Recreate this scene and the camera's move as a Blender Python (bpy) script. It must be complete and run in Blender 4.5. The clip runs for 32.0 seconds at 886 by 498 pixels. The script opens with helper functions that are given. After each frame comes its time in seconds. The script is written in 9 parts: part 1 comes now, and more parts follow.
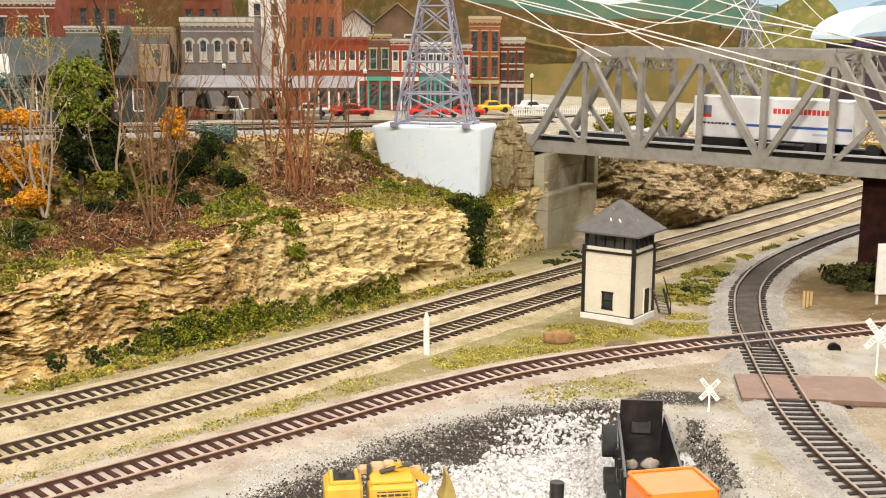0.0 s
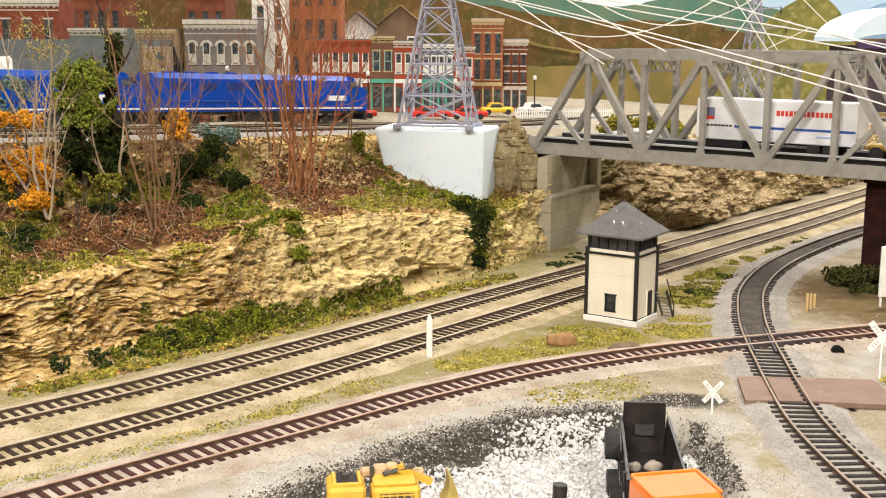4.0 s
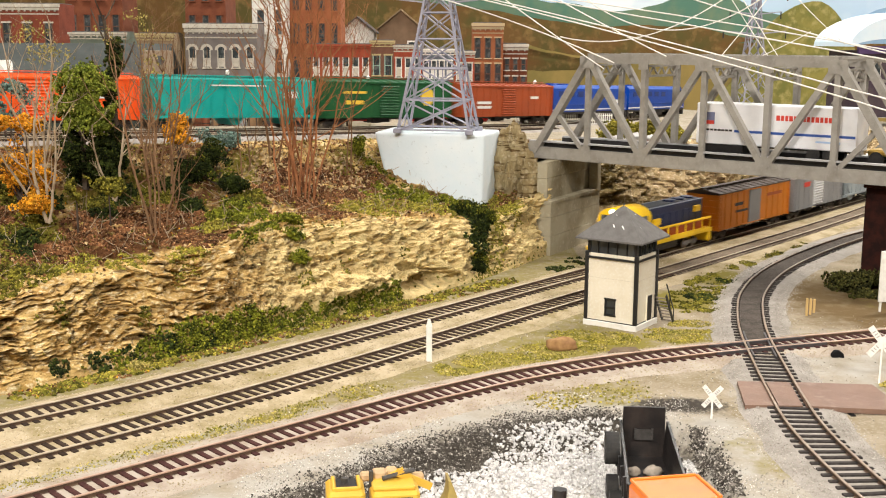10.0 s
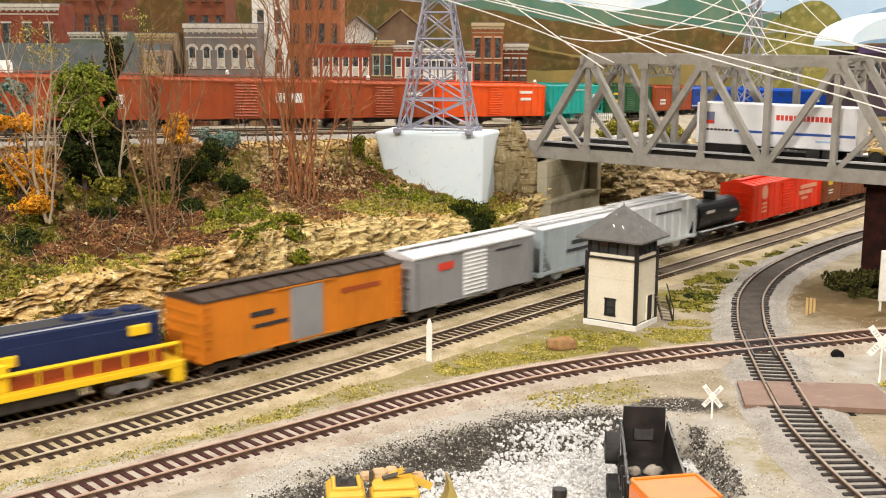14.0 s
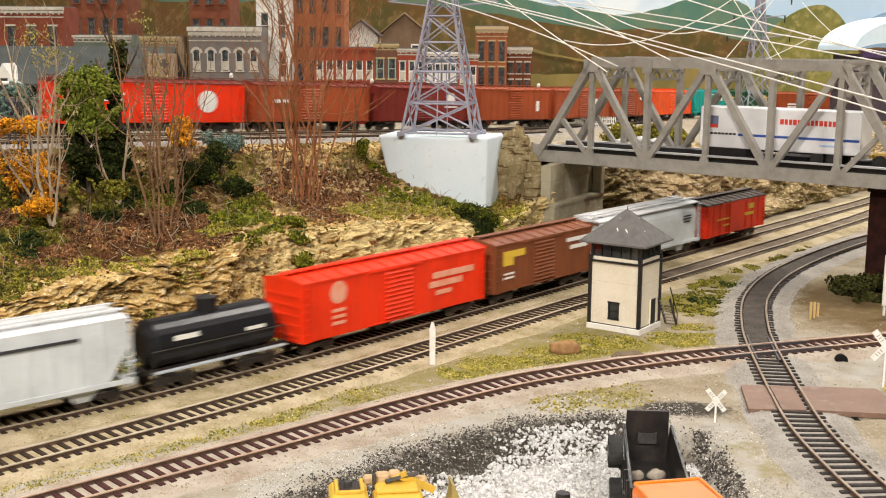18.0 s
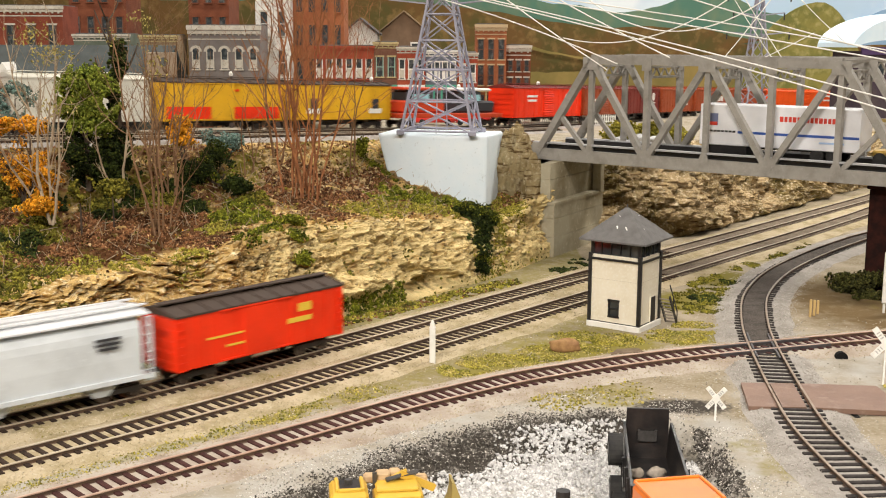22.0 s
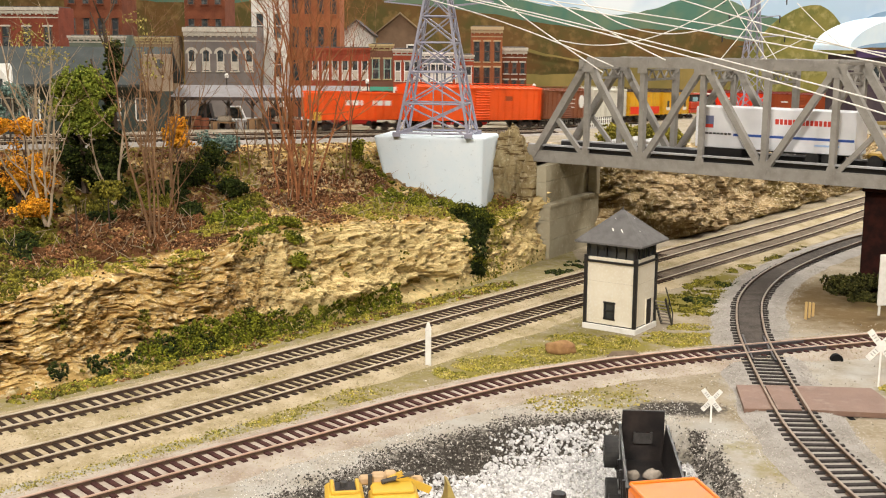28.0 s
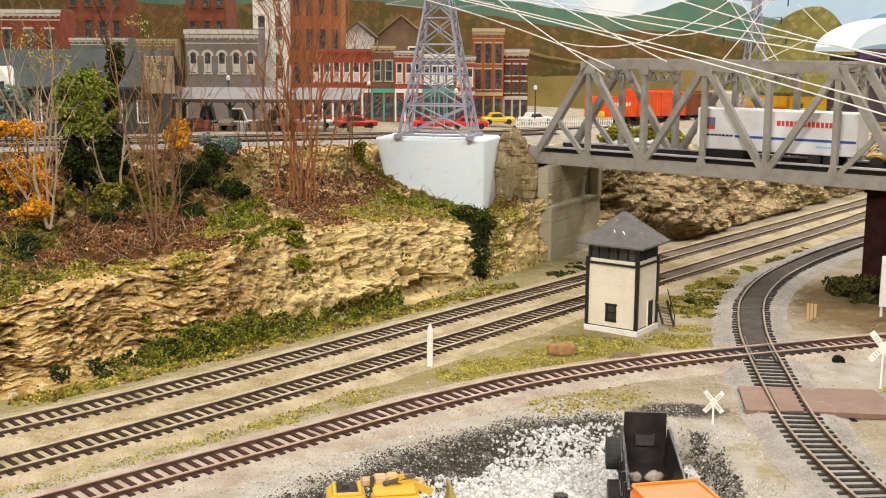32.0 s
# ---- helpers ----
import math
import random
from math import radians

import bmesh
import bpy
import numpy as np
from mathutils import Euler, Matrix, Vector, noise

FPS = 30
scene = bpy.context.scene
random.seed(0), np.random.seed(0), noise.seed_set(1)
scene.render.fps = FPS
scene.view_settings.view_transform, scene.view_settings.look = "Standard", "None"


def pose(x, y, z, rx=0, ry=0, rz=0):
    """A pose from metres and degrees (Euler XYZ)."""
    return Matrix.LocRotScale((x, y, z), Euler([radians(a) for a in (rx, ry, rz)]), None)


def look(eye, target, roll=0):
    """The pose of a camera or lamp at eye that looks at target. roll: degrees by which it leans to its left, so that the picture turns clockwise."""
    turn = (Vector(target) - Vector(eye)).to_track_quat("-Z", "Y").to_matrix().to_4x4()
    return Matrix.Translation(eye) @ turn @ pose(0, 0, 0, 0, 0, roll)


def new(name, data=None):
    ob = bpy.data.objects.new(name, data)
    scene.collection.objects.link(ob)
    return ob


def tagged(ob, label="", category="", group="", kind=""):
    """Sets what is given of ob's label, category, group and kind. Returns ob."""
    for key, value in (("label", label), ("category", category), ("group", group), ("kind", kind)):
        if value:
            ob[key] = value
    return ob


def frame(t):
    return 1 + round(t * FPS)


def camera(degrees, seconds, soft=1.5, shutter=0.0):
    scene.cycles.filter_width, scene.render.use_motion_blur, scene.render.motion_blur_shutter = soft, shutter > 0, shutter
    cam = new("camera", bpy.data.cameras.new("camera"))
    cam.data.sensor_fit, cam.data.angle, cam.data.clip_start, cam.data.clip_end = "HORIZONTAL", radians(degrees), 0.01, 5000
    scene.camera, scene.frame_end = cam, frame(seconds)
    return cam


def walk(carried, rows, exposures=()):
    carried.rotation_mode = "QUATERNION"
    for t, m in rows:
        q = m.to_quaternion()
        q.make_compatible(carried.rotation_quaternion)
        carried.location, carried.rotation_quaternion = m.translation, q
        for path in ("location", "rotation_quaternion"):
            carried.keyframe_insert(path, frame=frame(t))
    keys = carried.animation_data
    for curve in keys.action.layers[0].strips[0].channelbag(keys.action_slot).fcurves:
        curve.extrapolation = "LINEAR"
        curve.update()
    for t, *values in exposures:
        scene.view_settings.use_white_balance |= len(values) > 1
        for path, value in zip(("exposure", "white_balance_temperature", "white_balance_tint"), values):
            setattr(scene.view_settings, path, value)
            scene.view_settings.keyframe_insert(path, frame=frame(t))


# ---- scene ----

EXPOSURE = -0.10  # stops

# All lengths below are centimetres; CM turns them into metres.
CM = 0.01
# seconds, degrees of turn to the left, of tilt and of lean
SWAY = [
    (0, -0.100, -10.661, 0.225),
    (0.5, 0.035, -10.663, 0.111),
    (1, 0.019, -10.659, 0.060),
    (1.5, 0.068, -10.552, 0.085),
    (2, 0.049, -10.557, 0.069),
    (2.5, 0.068, -10.533, 0.140),
    (3, 0.025, -10.565, 0.132),
    (3.5, 0.022, -10.595, 0.163),
    (5.5, 0.163, -10.339, 0.370),
    (6, 0.186, -10.424, 0.273),
    (6.5, 0.093, -10.370, 0.247),
    (7, 0.059, -10.420, 0.284),
    (7.5, -0.010, -10.435, 0.216),
    (8, -0.047, -10.542, 0.243),
    (8.5, -0.044, -10.446, 0.333),
    (9, -0.010, -10.374, 0.276),
    (9.5, 0.043, -10.339, 0.316),
    (10, 0.043, -10.342, 0.312),
    (10.5, -0.041, -10.356, 0.382),
    (11, -0.036, -10.442, 0.361),
    (11.5, -0.041, -10.418, 0.326),
    (12, 0.024, -10.379, 0.212),
    (12.5, -0.007, -10.381, 0.242),
    (13, 0.070, -10.387, 0.208),
    (13.5, 0.082, -10.378, 0.307),
    (14, 0.043, -10.352, 0.268),
    (14.5, 0.101, -10.317, 0.420),
    (16.5, 0.119, -10.301, 0.213),
    (17, 0.177, -10.289, 0.244),
    (17.5, 0.215, -10.224, 0.301),
    (18, 0.219, -10.182, 0.357),
    (18.5, 0.211, -10.223, 0.295),
    (19, 0.139, -10.297, 0.345),
    (19.5, 0.180, -10.185, 0.361),
    (20, 0.101, -10.205, 0.417),
    (20.5, 0.130, -10.134, 0.371),
    (21, 0.093, -10.188, 0.411),
    (21.5, 0.216, -10.197, 0.408),
    (22, 0.211, -10.275, 0.248),
    (22.5, 0.151, -10.277, 0.447),
    (23, 0.177, -10.181, 0.386),
    (23.5, 0.123, -10.131, 0.435),
    (24, 0.112, -10.114, 0.456),
    (24.5, 0.111, -10.138, 0.374),
    (25, -0.014, -10.258, 0.420),
    (25.5, 0.085, -10.204, 0.278),
    (27.5, 0.085, -10.172, 0.319),
    (28, 0.000, -10.170, 0.332),
    (28.5, 0.008, -10.173, 0.351),
    (29, 0.042, -10.164, 0.243),
    (29.5, 0.084, -10.108, 0.274),
    (30, 0.126, -10.094, 0.389),
    (30.5, 0.066, -10.072, 0.501),
    (31, 0.084, -10.089, 0.284),
    (31.5, 0.084, -10.078, 0.284),
    (32, 0.083, -10.078, 0.257),
]


def aim(turn, tilt, lean):
    """The held camera: one spot 18.7 cm over the lower rails, swaying a little."""
    a, b = radians(turn), radians(tilt)
    eye = Vector((0, 0, 18.7 * CM))
    way = Vector((-math.sin(a) * math.cos(b), math.cos(a) * math.cos(b), math.sin(b)))
    return look(eye, eye + way, lean)


cam = camera(42.0, 32.0, soft=1.1, shutter=0.9)
walk(cam, [(t, aim(turn, tilt, lean)) for t, turn, tilt, lean in SWAY], exposures=[(t, EXPOSURE + e) for t, e in ((0.0, 0.03), (10.0, 0.0), (14.0, -0.06), (18.0, -0.18), (21.0, -0.22), (24.0, -0.18), (32.0, -0.18))])

# ---- light ----
world = bpy.data.worlds.new("room_dusk")
scene.world = world
world.use_nodes = True
sky = world.node_tree.nodes.new("ShaderNodeTexSky")
sky.sky_type, sky.sun_disc = "NISHITA", False
sky.sun_elevation, sky.sun_rotation = radians(40), radians(160)
world.node_tree.links.new(sky.outputs[0], world.node_tree.nodes["Background"].inputs[0])
world.node_tree.nodes["Background"].inputs[1].default_value = 0.05


def tube_light(x, y, z, sx, sy, watts):
    """Light of one fluorescent ceiling fixture."""
    data = bpy.data.lights.new("fixture_light", "AREA")
    data.shape, data.size, data.size_y, data.energy = "RECTANGLE", sx * CM, sy * CM, watts
    data.color = (1.0, 0.925, 0.845)
    ob = new("fixture_light", data)
    ob.matrix_world = pose(x * CM, y * CM, z * CM)
    return ob


for fx, fy, fw in ((-64, -110, 97), (75, -110, 60), (-90, 120, 20), (80, 130, 29), (70, 215, 20)):
    tube_light(fx, fy, 146, 60, 16, fw)


# ---- mesh helpers ----
class Shape:
    """Collects faces, in centimetres, for one mesh."""

    def __init__(self):
        self.v, self.f = [], []

    def add(self, verts, faces):
        n = len(self.v)
        self.v.extend(tuple(p) for p in verts)
        self.f.extend(tuple(n + i for i in f) for f in faces)
        return self

    def box(self, x, y, z, sx, sy, sz, m=None, top=1.0):
        """A box by its centre and sizes; top: how far its upper end narrows."""
        h = [(a * sx / 2 * (top if c > 0 else 1), b * sy / 2 * (top if c > 0 else 1), c * sz / 2) for c in (-1, 1) for b in (-1, 1) for a in (-1, 1)]
        pts = [Vector((x + p[0], y + p[1], z + p[2])) for p in h]
        if m is not None:
            pts = [m @ p for p in pts]
        return self.add(pts, [(0, 2, 3, 1), (4, 5, 7, 6), (0, 1, 5, 4), (2, 6, 7, 3), (0, 4, 6, 2), (1, 3, 7, 5)])

    def soft(self, x, y, z, sx, sy, sz, b, m=None):
        """A box with its edges cut off by b."""
        half, verts, index = (sx / 2, sy / 2, sz / 2), [], {}
        for c in (-1, 1):
            for d in (-1, 1):
                for e in (-1, 1):
                    for axis in range(3):
                        p = [s * (h if k == axis else h - b) for k, (s, h) in enumerate(zip((c, d, e), half))]
                        index[(c, d, e, axis)] = len(verts)
                        p = Vector((x + p[0], y + p[1], z + p[2]))
                        verts.append(m @ p if m is not None else p)
        faces = []
        for a in range(3):
            u, w = [k for k in range(3) if k != a]
            for s in (-1, 1):
                ring = []
                for su, sw in ((-1, -1), (1, -1), (1, 1), (-1, 1)):
                    k = [0, 0, 0]
                    k[a], k[u], k[w] = s, su, sw
                    ring.append(index[(*k, a)])
                faces.append(ring if (s > 0) == (a != 1) else ring[::-1])
            for su in (-1, 1):
                for sw in (-1, 1):
                    ends = []
                    for s in (-1, 1):
                        k = [0, 0, 0]
                        k[a], k[u], k[w] = s, su, sw
                        ends.append(tuple(k))
                    faces.append((index[(*ends[0], u)], index[(*ends[1], u)], index[(*ends[1], w)], index[(*ends[0], w)]))
        for c in (-1, 1):
            for d in (-1, 1):
                for e in (-1, 1):
                    faces.append([index[(c, d, e, k)] for k in range(3)])
        return self.add(verts, faces)

    def rod(self, a, b, r, n=6, r2=None, cap=True):
        """A round bar from a to b; r2: radius at b."""
        a, b = Vector(a), Vector(b)
        r2 = r if r2 is None else r2
        way = b - a
        if way.length < 1e-6:
            return self
        q = way.to_track_quat("Z", "Y")
        ring = [(math.cos(2 * math.pi * k / n), math.sin(2 * math.pi * k / n)) for k in range(n)]
        pts = [a + q @ Vector((c * r, s * r, 0)) for c, s in ring] + [b + q @ Vector((c * r2, s * r2, 0)) for c, s in ring]
        faces = [(k, (k + 1) % n, n + (k + 1) % n, n + k) for k in range(n)]
        if cap:
            faces += [tuple(range(n))[::-1], tuple(range(n, 2 * n))]
        return self.add(pts, faces)

    def beam(self, a, b, w, d, up=(0, 0, 1)):
        """A flat bar from a to b, w wide across and d deep along up."""
        a, b, up = Vector(a), Vector(b), Vector(up)
        way = (b - a).normalized()
        side = way.cross(up).normalized() * (w / 2)
        top = side.cross(way).normalized() * (d / 2)
        pts = [p + s * side + t * top for p in (a, b) for s, t in ((-1, -1), (1, -1), (1, 1), (-1, 1))]
        return self.add(pts, [(0, 1, 2, 3), (7, 6, 5, 4), (0, 4, 5, 1), (1, 5, 6, 2), (2, 6, 7, 3), (3, 7, 4, 0)])

    def tube(self, pts, radii, n=6):
        """One round skin along a line of points."""
        rows = []
        for k, p in enumerate(pts):
            way = Vector(pts[min(k + 1, len(pts) - 1)]) - Vector(pts[max(k - 1, 0)])
            q = way.to_track_quat("Z", "Y")
            r = radii[k] if isinstance(radii, (list, tuple)) else radii
            ring = [Vector(p) + q @ Vector((r * math.cos(2 * math.pi * i / n), r * math.sin(2 * math.pi * i / n), 0)) for i in range(n)]
            rows.append(ring)
        m = len(self.v)
        self.v.extend(tuple(p) for r in rows for p in r)
        for k in range(len(rows) - 1):
            for i in range(n):
                j = (i + 1) % n
                self.f.append((m + k * n + i, m + k * n + j, m + (k + 1) * n + j, m + (k + 1) * n + i))
        self.f.append(tuple(m + i for i in range(n))[::-1])
        self.f.append(tuple(m + (len(rows) - 1) * n + i for i in range(n)))
        return self

    def holed(self, x0, x1, z0, z1, hx0, hx1, hz0, hz1, y0, y1):
        """A wall in x and z, from y0 to y1, with one opening through it."""
        outer, inner = [(x0, z0), (x1, z0), (x1, z1), (x0, z1)], [(hx0, hz0), (hx1, hz0), (hx1, hz1), (hx0, hz1)]
        v = [(a, y, b) for y in (y0, y1) for ring in (outer, inner) for a, b in ring]
        f = []
        for k in range(4):
            j = (k + 1) % 4
            f += [(k, j, 4 + j, 4 + k), (8 + j, 8 + k, 12 + k, 12 + j), (k, 8 + k, 8 + j, j), (4 + j, 12 + j, 12 + k, 4 + k)]
        return self.add(v, f)

    def prism(self, pts, y0, y1, axis="y"):
        """An outline in x and z pushed from y0 to y1 (or in y and z along x, or x and y up)."""
        put = {"y": lambda a, b, c: (a, c, b), "x": lambda a, b, c: (c, a, b), "z": lambda a, b, c: (a, b, c)}[axis]
        n = len(pts)
        verts = [put(a, b, y0) for a, b in pts] + [put(a, b, y1) for a, b in pts]
        faces = [(k, (k + 1) % n, n + (k + 1) % n, n + k) for k in range(n)] + [tuple(range(n))[::-1], tuple(range(n, 2 * n))]
        return self.add(verts, faces)

    def sheet(self, rows):
        """A grid of points, row by row."""
        n = len(rows[0])
        faces = [(i * n + j, i * n + j + 1, (i + 1) * n + j + 1, (i + 1) * n + j) for i in range(len(rows) - 1) for j in range(n - 1)]
        return self.add([p for r in rows for p in r], faces)

    def sweep(self, line, profile, closed=True):
        """A profile (across, up) pushed along a line of points in plan."""
        rows = []
        for k, p in enumerate(line):
            way = Vector(line[min(k + 1, len(line) - 1)]) - Vector(line[max(k - 1, 0)])
            side = Vector((way.y, -way.x, 0)).normalized()
            ring = [Vector(p) + side * a + Vector((0, 0, b)) for a, b in profile]
            rows.append(ring + ring[:1] if closed else ring)
        return self.sheet(rows)

    def welded(self):
        """Joins points that fall together."""
        index, verts, remap = {}, [], []
        for p in self.v:
            key = tuple(round(c, 4) for c in p)
            if key not in index:
                index[key] = len(verts)
                verts.append(p)
            remap.append(index[key])
        self.v, self.f = verts, [tuple(remap[i] for i in f) for f in self.f]
        return self

    def mesh(self, name, material, smooth=False, fix=True):
        data = bpy.data.meshes.new(name)
        data.from_pydata([(x * CM, y * CM, z * CM) for x, y, z in self.v], [], self.f)
        if fix:
            bm = bmesh.new()
            bm.from_mesh(data)
            bmesh.ops.recalc_face_normals(bm, faces=bm.faces)
            bm.to_mesh(data)
            bm.free()
        if material:
            data.materials.append(material)
        if smooth:
            data.polygons.foreach_set("use_smooth", [True] * len(data.polygons))
        data.update()
        return data


def place(x, y, z, rz=0.0, rx=0.0, ry=0.0):
    return pose(x * CM, y * CM, z * CM, rx, ry, rz)


def empty(name, m=None):
    ob = new(name)
    ob.empty_display_size = 0.005
    if m is not None:
        ob.matrix_basis = m
    return ob


def part(name, shape, material, parent=None, label="", smooth=False, m=None, fix=True):
    """One mesh object from a Shape or a mesh, under a thing or a part."""
    data = shape.mesh(name, material, smooth, fix) if isinstance(shape, Shape) else shape
    ob = new(name, data)
    if m is not None:
        ob.matrix_basis = m
    if parent is not None:
        ob.parent = parent
    if label:
        tagged(ob, label)
    return ob


def smooth_line(points, step):
    """A rounded line through points, sampled about every step."""
    pts = [Vector((*p, 0)) if len(p) == 2 else Vector(p) for p in points]
    pts = [2 * pts[0] - pts[1]] + pts + [2 * pts[-1] - pts[-2]]
    fine = []
    for k in range(1, len(pts) - 2):
        a, b, c, d = pts[k - 1:k + 3]
        n = max(2, int((c - b).length / 0.5))
        for i in range(n):
            t = i / n
            fine.append(0.5 * (2 * b + (c - a) * t + (2 * a - 5 * b + 4 * c - d) * t * t + (3 * b - a - 3 * c + d) * t ** 3))
    fine.append(pts[-2])
    out, run, due = [fine[0]], 0.0, step
    for p, q in zip(fine, fine[1:]):
        gap = (q - p).length
        while gap > 1e-9 and run + gap >= due:
            out.append(p.lerp(q, (due - run) / gap))
            due += step
        run += gap
    return out


# ---- materials ----
MATS = {}


def surface(name, base, rough=0.7, second=None, scale=300.0, mix=(0.35, 0.65), third=None, scale3=2500.0, mix3=(0.5, 0.7), metal=0.0,
            bump=0.0, bump_scale=1500.0, spec=None, coat=0.0, island=0.0, world_space=False):
    """A procedural surface: a base colour broken by two sizes of noise, with fine relief."""
    if name in MATS:
        return MATS[name]
    spec = spec if spec is not None else 0.1 if rough >= 0.88 else 0.3 if rough >= 0.75 else 0.5
    mat = bpy.data.materials.new(name)
    mat.use_nodes = True
    nt = mat.node_tree
    b = nt.nodes["Principled BSDF"]
    b.inputs["Roughness"].default_value, b.inputs["Metallic"].default_value = rough, metal
    b.inputs["Specular IOR Level"].default_value, b.inputs["Coat Weight"].default_value = spec, coat
    coord = nt.nodes.new("ShaderNodeNewGeometry" if world_space else "ShaderNodeTexCoord")
    vec = coord.outputs["Position" if world_space else "Object"]

    def noisy(size, detail=4.0, roughness=0.6):
        n = nt.nodes.new("ShaderNodeTexNoise")
        n.inputs["Scale"].default_value, n.inputs["Detail"].default_value, n.inputs["Roughness"].default_value = size, detail, roughness
        nt.links.new(vec, n.inputs["Vector"])
        return n

    def blend(under, over, size, span):
        n = noisy(size)
        r = nt.nodes.new("ShaderNodeMapRange")
        r.inputs["From Min"].default_value, r.inputs["From Max"].default_value = span
        nt.links.new(n.outputs["Fac"], r.inputs["Value"])
        x = nt.nodes.new("ShaderNodeMix")
        x.data_type = "RGBA"
        nt.links.new(r.outputs["Result"], x.inputs["Factor"])
        if isinstance(under, tuple):
            x.inputs["A"].default_value = (*under, 1)
        else:
            nt.links.new(under, x.inputs["A"])
        x.inputs["B"].default_value = (*over, 1)
        return x.outputs["Result"]

    colour = base
    if second:
        colour = blend(colour, second, scale, mix)
    if third:
        colour = blend(colour, third, scale3, mix3)
    if island:
        g = nt.nodes.new("ShaderNodeNewGeometry")
        r = nt.nodes.new("ShaderNodeMapRange")
        r.inputs["To Min"].default_value, r.inputs["To Max"].default_value = 1 - island, 1 + island
        nt.links.new(g.outputs["Random Per Island"], r.inputs["Value"])
        h = nt.nodes.new("ShaderNodeHueSaturation")
        nt.links.new(r.outputs["Result"], h.inputs["Value"])
        if isinstance(colour, tuple):
            h.inputs["Color"].default_value = (*colour, 1)
        else:
            nt.links.new(colour, h.inputs["Color"])
        colour = h.outputs["Color"]
    if isinstance(colour, tuple):
        b.inputs["Base Color"].default_value = (*colour, 1)
    else:
        nt.links.new(colour, b.inputs["Base Color"])
    if bump:
        n = noisy(bump_scale, 5.0)
        u = nt.nodes.new("ShaderNodeBump")
        u.inputs["Strength"].default_value, u.inputs["Distance"].default_value = bump, 0.001
        nt.links.new(n.outputs["Fac"], u.inputs["Height"])
        nt.links.new(u.outputs["Normal"], b.inputs["Normal"])
    MATS[name] = mat
    return mat


def glow(name, colour, strength):
    mat = bpy.data.materials.new(name)
    mat.use_nodes = True
    b = mat.node_tree.nodes["Principled BSDF"]
    b.inputs["Base Color"].default_value = (*colour, 1)
    b.inputs["Emission Color"].default_value = (*colour, 1)
    b.inputs["Emission Strength"].default_value = strength
    return mat

sand = surface("sandy_ground", (0.335, 0.285, 0.21), 0.95, (0.225, 0.185, 0.115), 32, (0.38, 0.62), (0.40, 0.36, 0.30), 500, (0.52, 0.74), bump=0.4, bump_scale=700)
# Stained concrete, its browns deepened as well for shade below the bridge.
concrete = surface("old_concrete", (0.38, 0.345, 0.25), 0.9, (0.22, 0.185, 0.115), 22, (0.4, 0.68), (0.46, 0.43, 0.33), 260, (0.55, 0.8), bump=0.2, bump_scale=700)
steel_rail = surface("brown_rail", (0.13, 0.082, 0.05), 0.55, (0.08, 0.05, 0.034), 120, (0.4, 0.6), metal=0.25)
# Barely metallic: the gleam of the worn head is in its pale colour.
rail_shine = surface("gleam_pale_rail_head", (0.56, 0.49, 0.38), 0.38, (0.40, 0.32, 0.23), 90, (0.4, 0.7), metal=0.12)
tie_dark = surface("dark_tie", (0.030, 0.020, 0.015), 0.9, (0.058, 0.039, 0.028), 300, (0.4, 0.7), bump=0.3)
tie_red = surface("red_brown_tie", (0.048, 0.021, 0.019), 0.9, (0.085, 0.038, 0.033), 300, (0.4, 0.7), bump=0.3)
tie_grey = surface("grey_tie", (0.030, 0.026, 0.025), 0.9, (0.060, 0.052, 0.047), 300, (0.4, 0.7), bump=0.3)

RISE = 9.0, -0.0375  # the upper line's height where its curve begins, and its fall


def fbm(x, y, z=0.0, octaves=4):
    return noise.fractal(Vector((x, y, z)), 1.0, 2.0, octaves)


def cut(a, b, t):
    t = min(1.0, max(0.0, (t - a) / (b - a)))
    return t * t * (3 - 2 * t)


# -- the three lines of the lower level, and the crossing branch --
LINE_1 = [(-268, -192), (-190, -112), (-110, -31), (-70, 9), (-42, 37), (-22.0, 54.9), (-13.85, 62.9), (-6.5, 71.1), (0.7, 79.6), (9.85, 90.6), (19.6, 102.3), (29.0, 113.4), (38.0, 124.1), (48.1, 136.2), (70, 162), (105, 190), (150, 205), (330, 215)]
LINE_2 = [(-264, -197), (-186, -117), (-106, -36), (-66, 4), (-38, 32), (-20.0, 49.6), (-12.6, 57.1), (-6.0, 64.5), (0.6, 72.4), (9.05, 82.6), (17.9, 93.0), (26.3, 103.0), (34.7, 113.0), (44.3, 124.9), (66, 152), (100, 180), (150, 195), (330, 205)]
LINE_3 = [(-60, 9), (-32, 31), (-15.7, 45.8), (-12.1, 49.1), (-7.75, 53.0), (-2.45, 57.9), (0.5, 60.3), (3.75, 62.8), (7.1, 64.8), (10.65, 66.6), (14.4, 68.2), (18.2, 69.6), (22.0, 70.9), (26.0, 72.2), (30.0, 73.4), (45, 77), (70, 82)]
LINE_4 = [(23, 25), (19.6, 38), (18.35, 45.7), (18.0, 51.3), (18.05, 55.5), (18.5, 60.0), (19.2, 65.6), (20.1, 72.1), (21.0, 76.7), (22.3, 81.9), (23.6, 85.8), (25.8, 90.8), (28.6, 95.8), (32.6, 101.6), (37.3, 107.6), (43.1, 114.0), (60, 130), (90, 150)]


